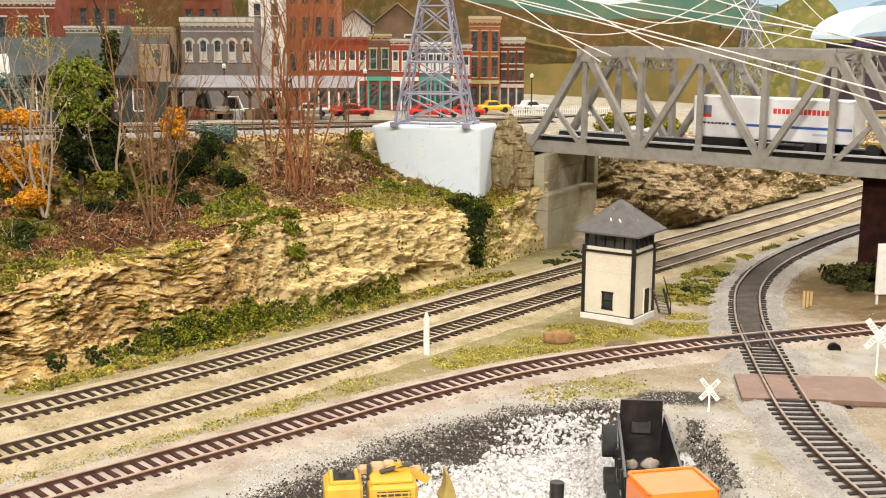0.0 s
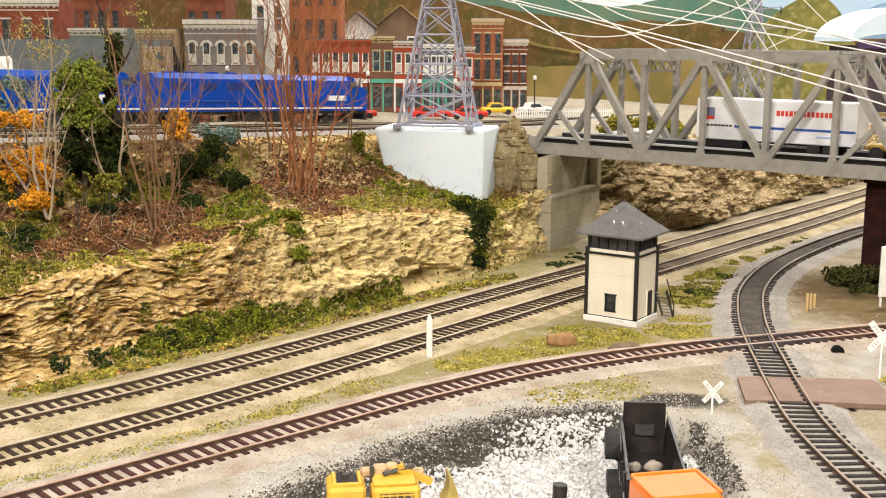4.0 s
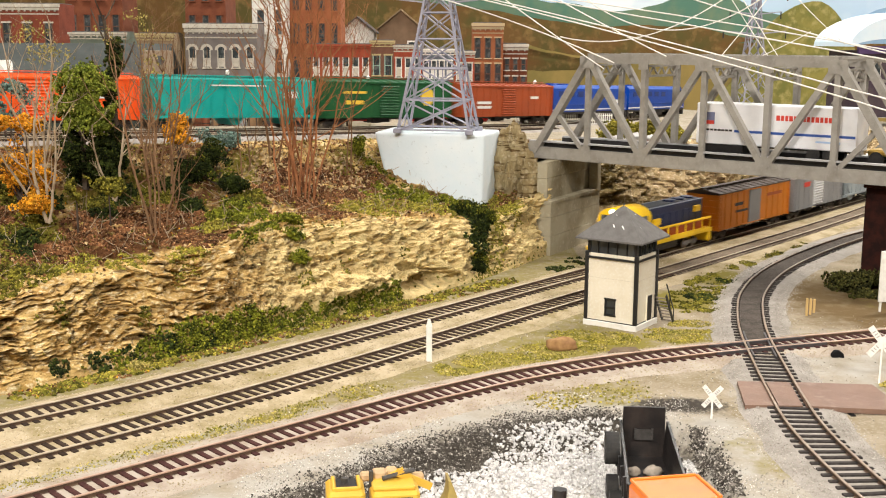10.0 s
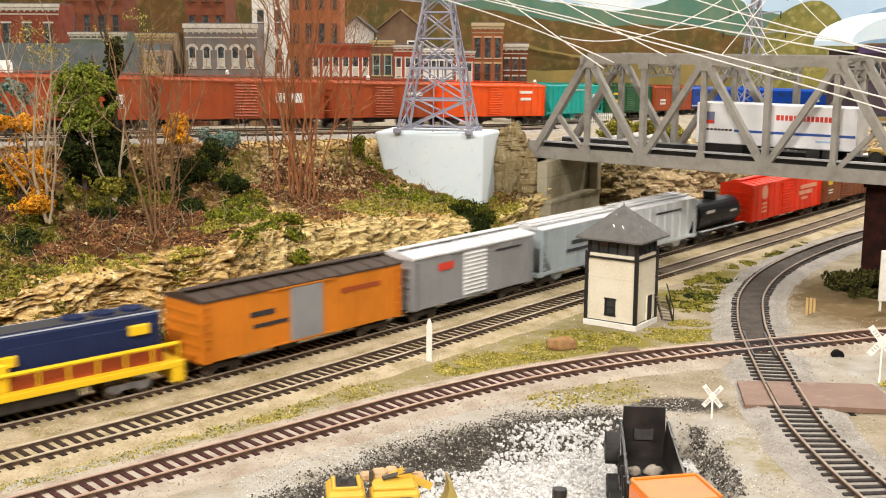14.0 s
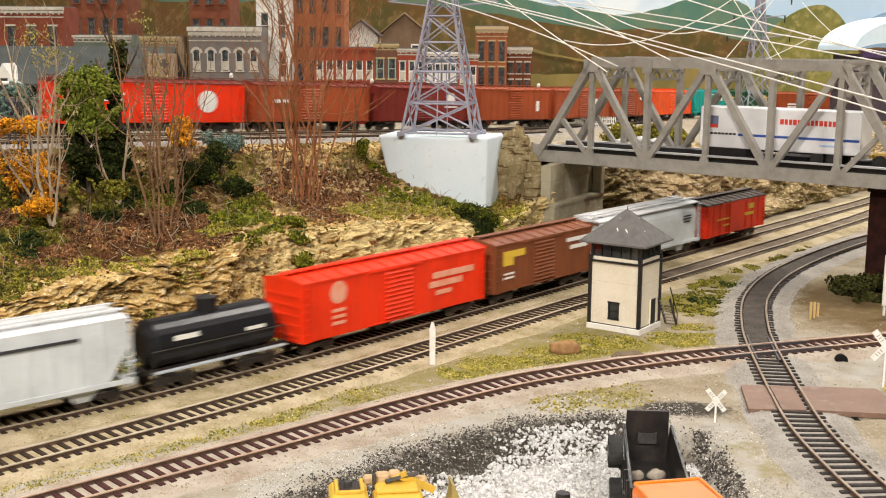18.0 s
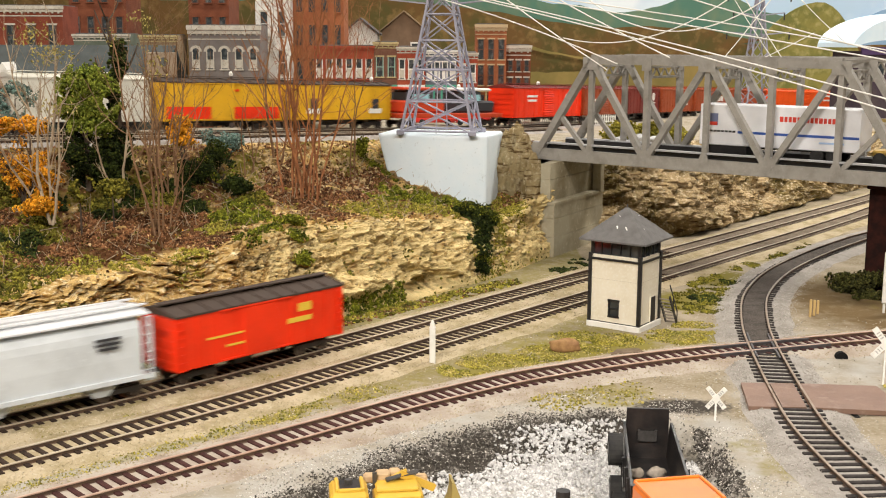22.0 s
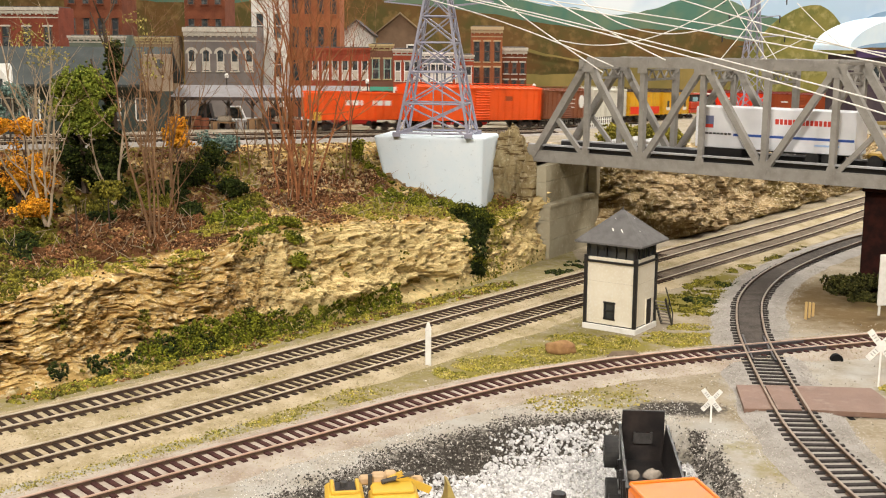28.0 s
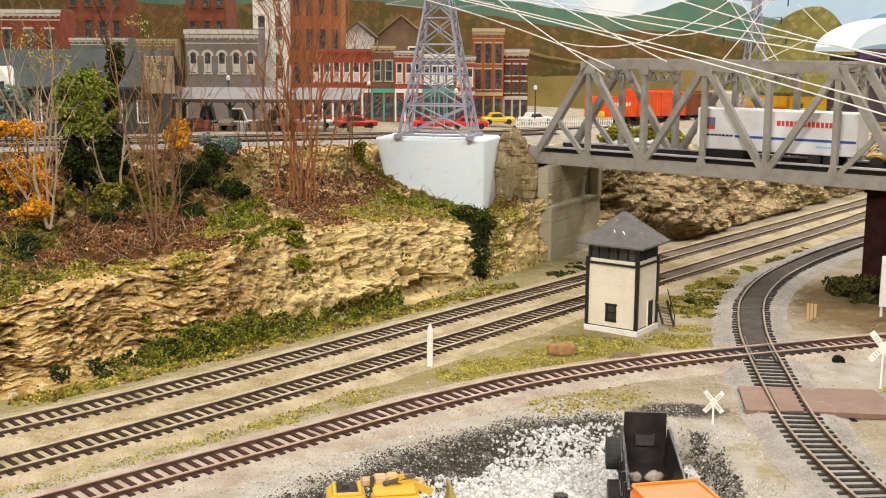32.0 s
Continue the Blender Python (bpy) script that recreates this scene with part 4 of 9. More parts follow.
def far_pylon(x, y, z, h):
    """A slimmer lattice pylon beyond the bridge, with three pairs of arms."""
    thing = empty("power_pylon", place(x, y, z, 12))
    tagged(thing, "slim grey lattice power pylon beyond the bridge", "pylon")

    def leg(i, t):
        a, b = ((-1, -1), (1, -1), (1, 1), (-1, 1))[i]
        w = 0.35 + 1.75 * (1 - t) ** 1.2
        return Vector((a * w, b * w * 0.8, h * t))
    n = 7
    for k in range(n):
        for i in range(4):
            j = (i + 1) % 4
            part("leg", Shape().beam(leg(i, k / n), leg(i, (k + 1) / n), 0.17, 0.17, (0.3, 1, 0)), pylon_grey, thing)
            part("brace", Shape().beam(leg(i, k / n), leg(j, (k + 1) / n), 0.1, 0.1, (0.2, 1, 0.3)), pylon_grey, thing)
            part("brace", Shape().beam(leg(j, k / n), leg(i, (k + 1) / n), 0.1, 0.1, (0.2, 1, 0.3)), pylon_grey, thing)
    for t, reach in ((0.7, 4.2), (0.84, 3.4), (0.97, 4.2)):
        for s in (-1, 1):
            tip = Vector((s * reach, 0, h * t + 0.3))
            part("cross_arm", Shape().beam(leg(0 if s < 0 else 1, t), tip, 0.12, 0.12, (0, 1, 0)).beam(leg(3 if s < 0 else 2, t), tip, 0.12, 0.12, (0, 1, 0)), pylon_grey, thing)
            part("insulator", Shape().rod(tip, tip - Vector((0, 0, 0.9)), 0.09, 8), black_paint, thing)


far_pylon(38.5, 146.0, 7.6, 17.0)


def lattice_span():
    """A light grey lattice girder crossing at the far right."""
    thing = empty("lattice_girder")
    tagged(thing, "pale grey lattice girder bridge in the distance", "bridge")
    a, b = Vector((51.0, 142.0, 14.2)), Vector((66.0, 150.0, 12.4))
    for z in (0.0, 2.4):
        part("chord", Shape().beam(a + Vector((0, 0, z)), b + Vector((0, 0, z)), 0.4, 0.34), grey_steel, thing)
    for k in range(8):
        p, q = a.lerp(b, k / 8), a.lerp(b, (k + 1) / 8)
        part("web_bar", Shape().beam(p + Vector((0, 0, 2.4 if k % 2 else 0)), q + Vector((0, 0, 0 if k % 2 else 2.4)), 0.18, 0.2), grey_steel, thing)
    for p in (a, b):
        part("bent", Shape().beam(p, Vector((p.x, p.y, 6.5)), 0.8, 0.5, (0, 1, 0)), grey_steel, thing)


lattice_span()
sign = empty("white_signboard", place(31.75, 80.5, -0.4, 6))
tagged(sign, "plain white board standing by the dark bushes", "sign")
part("panel", Shape().soft(0, 0, 2.6, 1.5, 0.14, 3.7, 0.03), white_paint, sign)
part("post", Shape().box(-0.5, 0.13, 1.6, 0.14, 0.12, 3.2), white_paint, sign)
part("post", Shape().box(0.5, 0.13, 1.6, 0.14, 0.12, 3.2), white_paint, sign)


def post():
    thing = empty("marker_post", place(-0.85, 67.0, -0.42))
    tagged(thing, "short white trackside marker post", "post")
    part("shaft", Shape().soft(0, 0, 1.1, 0.36, 0.3, 2.3, 0.04), white_paint, thing)
    part("head", Shape().rod((0, 0, 2.2), (0, 0, 2.62), 0.2, 10, 0.08), white_paint, thing)


post()


def crossbuck(x, y, z, h, arm, turn, lean=0.0):
    thing = empty("crossbuck_sign", place(x, y, z, turn, lean))
    tagged(thing, "white railroad crossbuck sign on a thin post", "sign", "crossing signs")
    part("post", Shape().beam((0, 0.06, 0), (0, 0.06, h * 0.8), 0.1, 0.1, (0, 1, 0)), white_paint, thing)
    for s in (-1, 1):
        m = Matrix.Translation((0, -0.03 * s, h * 0.78)) @ Matrix.Rotation(radians(40 * s), 4, "Y")
        b = part("blade", Shape().box(0, 0, 0, 0.17 * arm, 0.05, arm, m), white_paint, thing)
        bars = Shape()
        for k in range(3):
            for e in (-1, 1):
                bars.box(0, -0.035, e * (0.28 + 0.13 * k) * arm / 1.6, 0.1 * arm, 0.02, 0.06, m)
        part("lettering_bar", bars, surface("faded_lettering", (0.42, 0.41, 0.38), 0.7), b)


crossbuck(13.75, 56.6, -0.42, 1.55, 1.4, -12)
crossbuck(24.7, 63.0, -0.55, 3.2, 2.1, -22, -8)

BOARDS = [[(16.5, 62.4), (15.85, 58.1), (17.45, 58.05), (17.95, 62.35)], [(18.1, 62.35), (17.6, 58.05), (18.85, 58.0), (19.4, 62.3)], [(19.6, 62.3), (19.05, 58.0), (24.0, 57.3), (23.9, 61.9)]]
crossing = empty("crossing_boards")
tagged(crossing, "brown road crossing boards laid between the rails", "crossing")
for ring in BOARDS:
    s = Shape().prism(ring, -0.4, -0.13, "z")
    part("board", s, board_brown, crossing)


def boulder(x, y, z, sx, sy, sz, seed, label, mat):
    rng = random.Random(seed)
    rows = []
    for i in range(13):
        a = math.pi * i / 12
        rows.append([])
        for j in range(25):
            b = 2 * math.pi * j / 24
            p = Vector((math.sin(a) * math.cos(b), math.sin(a) * math.sin(b), math.cos(a)))
            k = 1 + 0.25 * noise.noise(p * 1.6 + Vector((seed, 0, 0)))
            rows[-1].append((p.x * sx * k, p.y * sy * k, p.z * sz * k))
    ob = part("boulder", Shape().sheet(rows), mat, smooth=True, m=place(x, y, z))
    return tagged(ob, label, "rock")


def outcrop(x, y, z, sx, sy, sz, seed, turn, label):
    """A craggy knob of layered rock."""
    rows = []
    for i in range(61):
        a = math.pi * i / 60
        rows.append([])
        for j in range(73):
            b = 2 * math.pi * (j % 72) / 72
            d = Vector((math.sin(a) * math.cos(b), math.sin(a) * math.sin(b), math.cos(a)))
            p = Vector((d.x * sx, d.y * sy, d.z * sz))
            k = 1 + 0.22 * fbm(d.x * 1.5, d.y * 1.5, d.z * 1.5 + seed) + 0.2 * folds(Vector((p.x * 0.9 + seed * 9, p.y * 0.9, p.z * 0.28)))
            rows[-1].append(p * k)
    ob = part("rock_outcrop", Shape().sheet(rows), rock_material("greyed_tan_rock", False, (0.50, 0.40, 0.22), (0.34, 0.25, 0.12), (0.68, 0.58, 0.38)), m=place(x, y, z, turn), fix=False)
    return tagged(ob, label, "rock", "rock outcrops")


outcrop(6.4, 107.0, 5.4, 1.7, 2.4, 5.0, 2, 10, "tall craggy tan rock beside the abutment")
outcrop(7.9, 104.0, 3.0, 1.15, 2.0, 4.9, 5, -15, "craggy brown rock against the abutment")
slabs = empty("tilted_slabs")
tagged(slabs, "fan of tilted tan rock slabs in the rock face", "rock")
rng = random.Random(77)
for k in range(9):
    m = place(-12.9 + 0.2 * k, 77.0 + 0.1 * k, 4.9 - 0.12 * k) @ Matrix.Rotation(radians(42), 4, "Z") @ Matrix.Rotation(radians(58 - 4 * k), 4, "Y") @ Matrix.Rotation(radians(rng.uniform(-10, 10)), 4, "X")
    s = Shape().soft(0, 0, 0, 0.24, 1.5, 2.3 + rng.uniform(-0.5, 0.4), 0.07, m)
    part("slab", s, MATS["tan_rock"], slabs)
# A brown, barrel-shaped log, made with the boulder mesh.
boulder(7.35, 69.9, -0.08, 1.05, 0.55, 0.46, 3, "rounded brown log-like barrel shape in the grass", surface("brown_log_barrel", (0.36, 0.21, 0.085), 0.85, (0.24, 0.125, 0.055), 200, bump=0.3))
slab = Shape().prism([(10.1, 68.6), (12.2, 69.0), (12.0, 69.9), (10.6, 69.7)], -0.5, -0.2, "z")
tagged(part("flat_rock", slab, surface("grey_brown_rock", (0.21, 0.16, 0.11), 0.9, (0.14, 0.1, 0.07), 150, bump=0.4)), "flat grey-brown slab of rock by the tower", "rock")

# ---- the town on the upper level ----
def brick(name, base, dark):
    return surface(name, base, 0.85, dark, 60, (0.4, 0.65), tuple(min(1, c * 1.25) for c in base), 1200, (0.52, 0.7), bump=0.2, bump_scale=900)


red_brick = brick("red_brick", (0.40, 0.085, 0.042), (0.28, 0.055, 0.028))
dark_brick = brick("dark_red_town_brick", (0.25, 0.065, 0.035), (0.17, 0.042, 0.024))
orange_brick = brick("orange_brick", (0.40, 0.145, 0.062), (0.29, 0.095, 0.042))
brown_brick = brick("brown_brick", (0.22, 0.105, 0.07), (0.16, 0.075, 0.05))
grey_stucco = surface("grey_stucco", (0.23, 0.205, 0.19), 0.85, (0.18, 0.16, 0.15), 60, bump=0.15)
stone_trim = surface("stone_trim", (0.62, 0.58, 0.50), 0.8, (0.5, 0.46, 0.38), 200)
pane_dark = surface("window_pane", (0.045, 0.055, 0.06), 0.12, (0.12, 0.13, 0.13), 120, (0.5, 0.6), spec=0.7)
green_trim = surface("green_trim", (0.07, 0.36, 0.25), 0.6)


def storefront(x, y, w, h, d, wall, trim, cols, storeys, base_z=8.7, turn=0.0, label="", arch=False, cornice=0.5, shop=None, blind=None, ground=3.2, win=None, frame=None):
    """One town building: walls, cornice, rows of windows with frames, sills and lintels, and a shop front."""
    thing = empty("town_building", place(x, y, base_z, turn))
    tagged(thing, label, "building", "town buildings")
    s = Shape().box(0, d / 2, h / 2, w, d, h)
    part("wall", s, wall, thing)
    part("roof", Shape().box(0, d / 2, h + 0.06, w - 0.4, d - 0.4, 0.12), roof_grey, thing)
    c = part("cornice", Shape().box(0, -0.12, h - cornice * 0.25, w + 0.3, 0.55, cornice * 0.5).box(0, -0.05, h - cornice * 0.75, w + 0.12, 0.35, cornice * 0.4).box(0, 0.0, h - cornice * 1.5, w + 0.06, 0.2, 0.14), trim, thing)
    n = int(w / 0.7)
    for k in range(n):
        part("bracket", Shape().box(-w / 2 + (k + 0.5) * w / n, -0.2, h - cornice * 0.95, 0.16, 0.25, 0.3), trim, c)
    step = (h - ground - cornice * 1.8) / storeys
    ww, wh = win or (w / cols * 0.45, step * 0.62)
    for i in range(storeys):
        z = ground + step * (i + 0.5)
        for k in range(cols):
            wx = -w / 2 + (k + 0.5) * w / cols
            f = Shape()
            for dx in (-1, 1):
                f.box(wx + dx * ww / 2, -0.06, z, 0.12, 0.16, wh)
            f.box(wx, -0.06, z, ww, 0.12, 0.1)
            o = part("window", f, frame or (white_paint if not arch else stone_trim), thing)
            part("pane", Shape().box(wx, -0.012, z, ww, 0.04, wh), pane_dark, o)
            if blind:
                part("blind", Shape().box(wx, -0.035, z - wh * 0.2, ww * 0.8, 0.03, wh * 0.5), blind, o)
            part("sill", Shape().box(wx, -0.12, z - wh / 2 - 0.06, ww + 0.35, 0.3, 0.14), trim, o)
            if arch:
                r0, r1 = ww / 2 + 0.02, ww / 2 + 0.34
                ring = [(wx + r1 * math.cos(math.pi * q / 10), z + wh / 2 + r1 * math.sin(math.pi * q / 10)) for q in range(11)] + [(wx + r0 * math.cos(math.pi * q / 10), z + wh / 2 + r0 * math.sin(math.pi * q / 10)) for q in range(10, -1, -1)]
                a = Shape()
                for q in range(10):
                    a.add([(ring[i][0], yy, ring[i][1]) for yy in (-0.16, 0.0) for i in (q, q + 1, 20 - q, 21 - q)], [(0, 1, 2, 3), (7, 6, 5, 4), (0, 4, 5, 1), (2, 6, 7, 3)] + ([(3, 7, 4, 0)] if q == 0 else []) + ([(1, 5, 6, 2)] if q == 9 else []))
                part("hood", a.welded(), trim, o, "white arched window hood")
                part("pane", Shape().prism([(wx + ww / 2 * math.cos(math.pi * q / 8), z + wh / 2 + ww / 2 * math.sin(math.pi * q / 8)) for q in range(9)], -0.03, 0.0), pane_dark, o)
            else:
                part("lintel", Shape().box(wx, -0.1, z + wh / 2 + 0.1, ww + 0.3, 0.24, 0.2), trim, o)
    if shop:
        sh = part("shop_front", Shape().box(0, -0.1, ground - 0.25, w * 0.98, 0.4, 0.5), shop, thing)
        m = max(2, cols)
        for k in range(m):
            part("shop_window", Shape().box(-w / 2 + (k + 0.5) * w / m, -0.05, ground * 0.45, w / m * 0.7, 0.08, ground * 0.62), pane_dark, sh)
            part("pilaster", Shape().box(-w / 2 + k * w / m + 0.1, -0.1, ground * 0.45, 0.22, 0.26, ground * 0.9), shop, sh)
    return thing



rust_brick = brick("rust_brown_brick", (0.20, 0.064, 0.030), (0.14, 0.042, 0.020))
dull_green_wall = surface("dull_green_plaster", (0.16, 0.19, 0.15), 0.85, (0.12, 0.145, 0.11), 60)
faded_tan_wall = surface("faded_tan_plaster", (0.33, 0.25, 0.16), 0.85, (0.25, 0.18, 0.11), 60)
brown_frame = surface("brown_window_frame", (0.13, 0.06, 0.035), 0.7)
straw_sign = surface("straw_sign", (0.5, 0.40, 0.2), 0.7)
storefront(-27.15, 142, 8.7, 11.4, 6, grey_stucco, stone_trim, 5, 1, 8.9, label="grey two-storey building with white arched window hoods", arch=True, cornice=1.1, ground=5.0, win=(0.8, 2.1), blind=stone_trim)
storefront(-22.4, 150, 4.4, 20, 6, white_paint, stone_trim, 2, 3, 8.8, label="tall narrow white building with dark windows", ground=4.5)
storefront(-16.9, 153, 6.6, 22, 7, orange_brick, orange_brick, 4, 4, 8.8, label="tall orange-brown brick building", ground=4.0, frame=brown_frame)
storefront(-13.3, 149.5, 7.6, 9.1, 4, red_brick, red_brick, 6, 1, 8.8, label="red brick storefront with white window frames", ground=4.2, win=(0.75, 2.5), blind=stone_trim, shop=white_paint)
storefront(-8.0, 149.6, 3.0, 9.6, 4, brown_brick, straw_sign, 2, 1, 8.8, label="brown brick storefront with green shop trim", ground=4.2, win=(0.85, 2.5), shop=green_trim, frame=surface("pale_green_frame", (0.30, 0.46, 0.38), 0.6))
storefront(-4.7, 149.4, 3.6, 9.0, 4, red_brick, stone_trim, 3, 1, 8.8, label="red brick storefront with pale trim", ground=4.2, win=(0.7, 2.4), blind=stone_trim, shop=white_paint)
storefront(-0.9, 149.8, 4.0, 8.6, 4, surface("slate_blue_wall", (0.17, 0.19, 0.23), 0.8, (0.13, 0.15, 0.18), 80), white_paint, 4, 1, 8.8, label="slate blue storefront with white windows", ground=4.2, win=(0.62, 2.2), blind=white_paint, shop=green_trim)
storefront(2.5, 150.2, 2.6, 8.4, 4, red_brick, stone_trim, 2, 1, 8.7, label="narrow red brick storefront beside the slate one", ground=4.0, win=(0.7, 2.2), blind=stone_trim, shop=stone_trim)
storefront(5.85, 160, 4.2, 12.4, 6, orange_brick, surface("tan_cornice", (0.52, 0.40, 0.24), 0.8), 3, 2, 8.4, label="three-storey orange brick building with tan cornice", cornice=0.9, ground=3.8, win=(0.75, 2.7), shop=straw_sign, frame=brown_frame)
storefront(9.75, 162, 3.4, 9.6, 6, rust_brick, stone_trim, 3, 2, 8.4, label="small rust brick building with pale cornice", cornice=0.9, ground=3.2, win=(0.6, 1.5), shop=stone_trim, frame=brown_frame)
storefront(-51.0, 140, 10.0, 13.6, 6, dark_brick, stone_trim, 4, 2, 8.9, label="red brick building with a pale cornice line", cornice=0.8, ground=4.0, win=(0.9, 2.4), frame=brown_frame)
storefront(-49.2, 165, 8.0, 20, 8, rust_brick, rust_brick, 4, 3, 8.8, label="tall rust-brown brick building behind the station", ground=3.5, frame=brown_frame)
storefront(-33.8, 166, 5.7, 20, 8, rust_brick, rust_brick, 3, 3, 8.8, label="tall rust-brown brick block behind the grey building", ground=3.5, frame=brown_frame)
storefront(-41.0, 138.5, 6.6, 10.3, 5, dull_green_wall, stone_trim, 4, 1, 8.9, label="dull green building with a pale parapet", ground=4.5, win=(0.7, 1.8), cornice=0.5)
storefront(-34.3, 138.8, 4.4, 10.2, 5, faded_tan_wall, straw_sign, 3, 1, 8.9, label="faded tan building with a straw parapet", ground=4.5, win=(0.7, 1.8), cornice=0.5)


def canopy():
    thing = empty("platform_canopy")
    tagged(thing, "grey station platform canopy on dark posts", "canopy")
    x0, x1 = -29.8, -9.4
    roof = Shape().prism([(125.0, 12.75), (125.0, 12.55), (132.0, 13.4), (132.0, 13.75)], x0, x1, "x")
    part("roof", roof, surface("canopy_roof", (0.27, 0.26, 0.265), 0.7, (0.22, 0.21, 0.21), 80, bump=0.15), thing)
    part("fascia", Shape().box((x0 + x1) / 2, 124.95, 12.55, x1 - x0, 0.12, 0.35), surface("dark_brown_paint", (0.06, 0.042, 0.035), 0.6), thing)
    for k in range(8):
        x = x0 + 1.2 + k * (x1 - x0 - 2.4) / 7
        p = part("post", Shape().box(x, 126.6, 10.8, 0.28, 0.28, 4.0), MATS["dark_brown_paint"], thing)
        part("bracket", Shape().beam((x, 126.6, 11.6), (x - 0.9, 126.6, 12.6), 0.14, 0.14, (0, 1, 0)).beam((x, 126.6, 11.6), (x + 0.9, 126.6, 12.6), 0.14, 0.14, (0, 1, 0)), MATS["dark_brown_paint"], p)
    part("platform", Shape().box((x0 + x1) / 2, 128.5, 8.95, x1 - x0 + 2, 7.5, 0.5), concrete, thing)


canopy()


def goods(x, y, z, kind, size, mat, label):
    """A crate, barrel or baggage cart waiting on the platform."""
    thing = empty(kind, place(x, y, z, size * 37 % 40 - 20))
    tagged(thing, label, "freight", "platform freight")
    if kind == "barrel":
        part("body", Shape().rod((0, 0, 0), (0, 0, size * 1.3), size * 0.5, 14), mat, thing)
        for k in (0.3, 1.0):
            part("hoop", Shape().rod((0, 0, size * k - 0.04), (0, 0, size * k + 0.04), size * 0.52, 14), MATS["dark_brown_paint"], thing)
    elif kind == "crate":
        part("body", Shape().soft(0, 0, size * 0.45, size, size, size * 0.9, 0.04), mat, thing)
        for s in (-1, 1):
            part("batten", Shape().box(s * size * 0.36, -size * 0.51, size * 0.45, size * 0.12, 0.05, size * 0.88), MATS["dark_brown_paint"], thing)
        part("lid", Shape().soft(0, 0, size * 0.93, size * 1.04, size * 1.04, size * 0.08, 0.02), mat, thing)
    else:
        part("bed", Shape().soft(0, 0, 0.75, size * 1.8, size, 0.14, 0.02), mat, thing)
        for s in (-1, 1):
            for e in (-1, 1):
                part("wheel", Shape().rod((s * size * 0.6, e * size * 0.5, 0.34), (s * size * 0.6, e * size * 0.56, 0.34), 0.34, 12), MATS["dark_brown_paint"], thing)
        part("load", Shape().soft(0, 0, 1.15, size * 1.3, size * 0.8, 0.66, 0.14), surface("canvas_bundle", (0.42, 0.36, 0.28), 0.9, (0.3, 0.25, 0.19), 150, bump=0.3), thing)


wood_tan = surface("crate_wood", (0.34, 0.21, 0.11), 0.85, (0.25, 0.15, 0.075), 120)
wood_red = surface("rusty_paint", (0.36, 0.13, 0.07), 0.8, (0.26, 0.09, 0.05), 120)
cloth_grey = surface("grey_canvas", (0.45, 0.44, 0.43), 0.9, (0.33, 0.32, 0.31), 120)
for x, kind, size, mat, label in ((-28.4, "crate", 1.4, MATS["dark_brown_paint"], "tall dark crate under the canopy"), (-26.9, "barrel", 1.1, wood_red, "rusty red barrel under the canopy"), (-26.0, "barrel", 0.95, wood_red, "small rusty barrel under the canopy"),
                                  (-24.9, "crate", 0.9, wood_tan, "tan wooden crate under the canopy"), (-23.8, "baggage_cart", 1.1, wood_tan, "wooden baggage cart with a canvas load"), (-22.1, "crate", 1.0, cloth_grey, "grey canvas-covered crate on the platform"),
                                  (-20.6, "crate", 1.2, wood_tan, "large tan crate on the platform"), (-19.2, "barrel", 1.0, MATS["dark_brown_paint"], "dark barrel on the platform"), (-17.6, "baggage_cart", 1.1, wood_red, "rusty baggage cart with a canvas load"), (-15.6, "crate", 1.1, wood_red, "rusty red crate at the canopy's end")):
    goods(x, 126.0, 9.2, kind, size, mat, label)


def station():
    thing = empty("station_house")
    tagged(thing, "station house with a long grey-green roof and white gable", "building")
    x0, x1 = -47.5, -29.5
    # Green siding darkened in its colour for the shade under the eave.
    green = surface("eave_shaded_green_siding", (0.055, 0.07, 0.06), 0.75, (0.035, 0.045, 0.038), 100)
    part("wall", Shape().box((x0 + x1) / 2, 124, 11.3, x1 - x0, 6, 5.2), green, thing)
    part("roof", Shape().prism([(118.5, 14.0), (118.5, 14.25), (124.0, 18.0), (129.5, 14.25), (129.5, 14.0), (124.0, 17.7)], x0 - 0.8, x1 + 0.6, "x"), surface("grey_green_roof", (0.066, 0.076, 0.073), 0.85, (0.046, 0.053, 0.051), 60, bump=0.2), thing)
    g = part("dormer", Shape().prism([(-46.8, 13.2), (-43.2, 13.2), (-45.0, 16.3)], 117.6, 121, "y"), white_paint, thing, "white gabled dormer")
    part("dormer_window", Shape().box(-45.0, 117.58, 14.2, 0.9, 0.1, 1.2), pane_dark, g)
    for k in range(6):
        f = part("window", Shape().box(x0 + 2 + k * 2.8, 120.95, 11.6, 1.3, 0.12, 2.4), white_paint, thing)
        part("pane", Shape().box(x0 + 2 + k * 2.8, 120.88, 11.6, 1.0, 0.06, 2.1), pane_dark, f)
    return thing


tan_end = part("end_wall", Shape().soft(-28.75, 117.2, 15.5, 3.0, 0.3, 3.7, 0.05), surface("tan_boards", (0.36, 0.28, 0.20), 0.85, (0.28, 0.21, 0.15), 80), station(), "tan end wall with a round window")
part("round_window", Shape().rod((-28.5, 117.02, 16.4), (-28.5, 116.98, 16.4), 0.45, 14), pane_dark, tan_end)

# ---- painted backdrop and room ----
sky_paint = surface("painted_sky", (0.50, 0.66, 0.82), 0.9, (0.80, 0.87, 0.92), 4, (0.4, 0.62), world_space=True)
# Very dark, so the unseen walls throw little light into the shadows.
room_wall = surface("room_wall", (0.075, 0.07, 0.062), 0.9, (0.06, 0.056, 0.05), 6)
tagged(part("backdrop", Shape().box(0, 266, 60, 900, 2, 190), sky_paint), "painted pale blue sky on the backdrop wall", "backdrop", kind="structure")


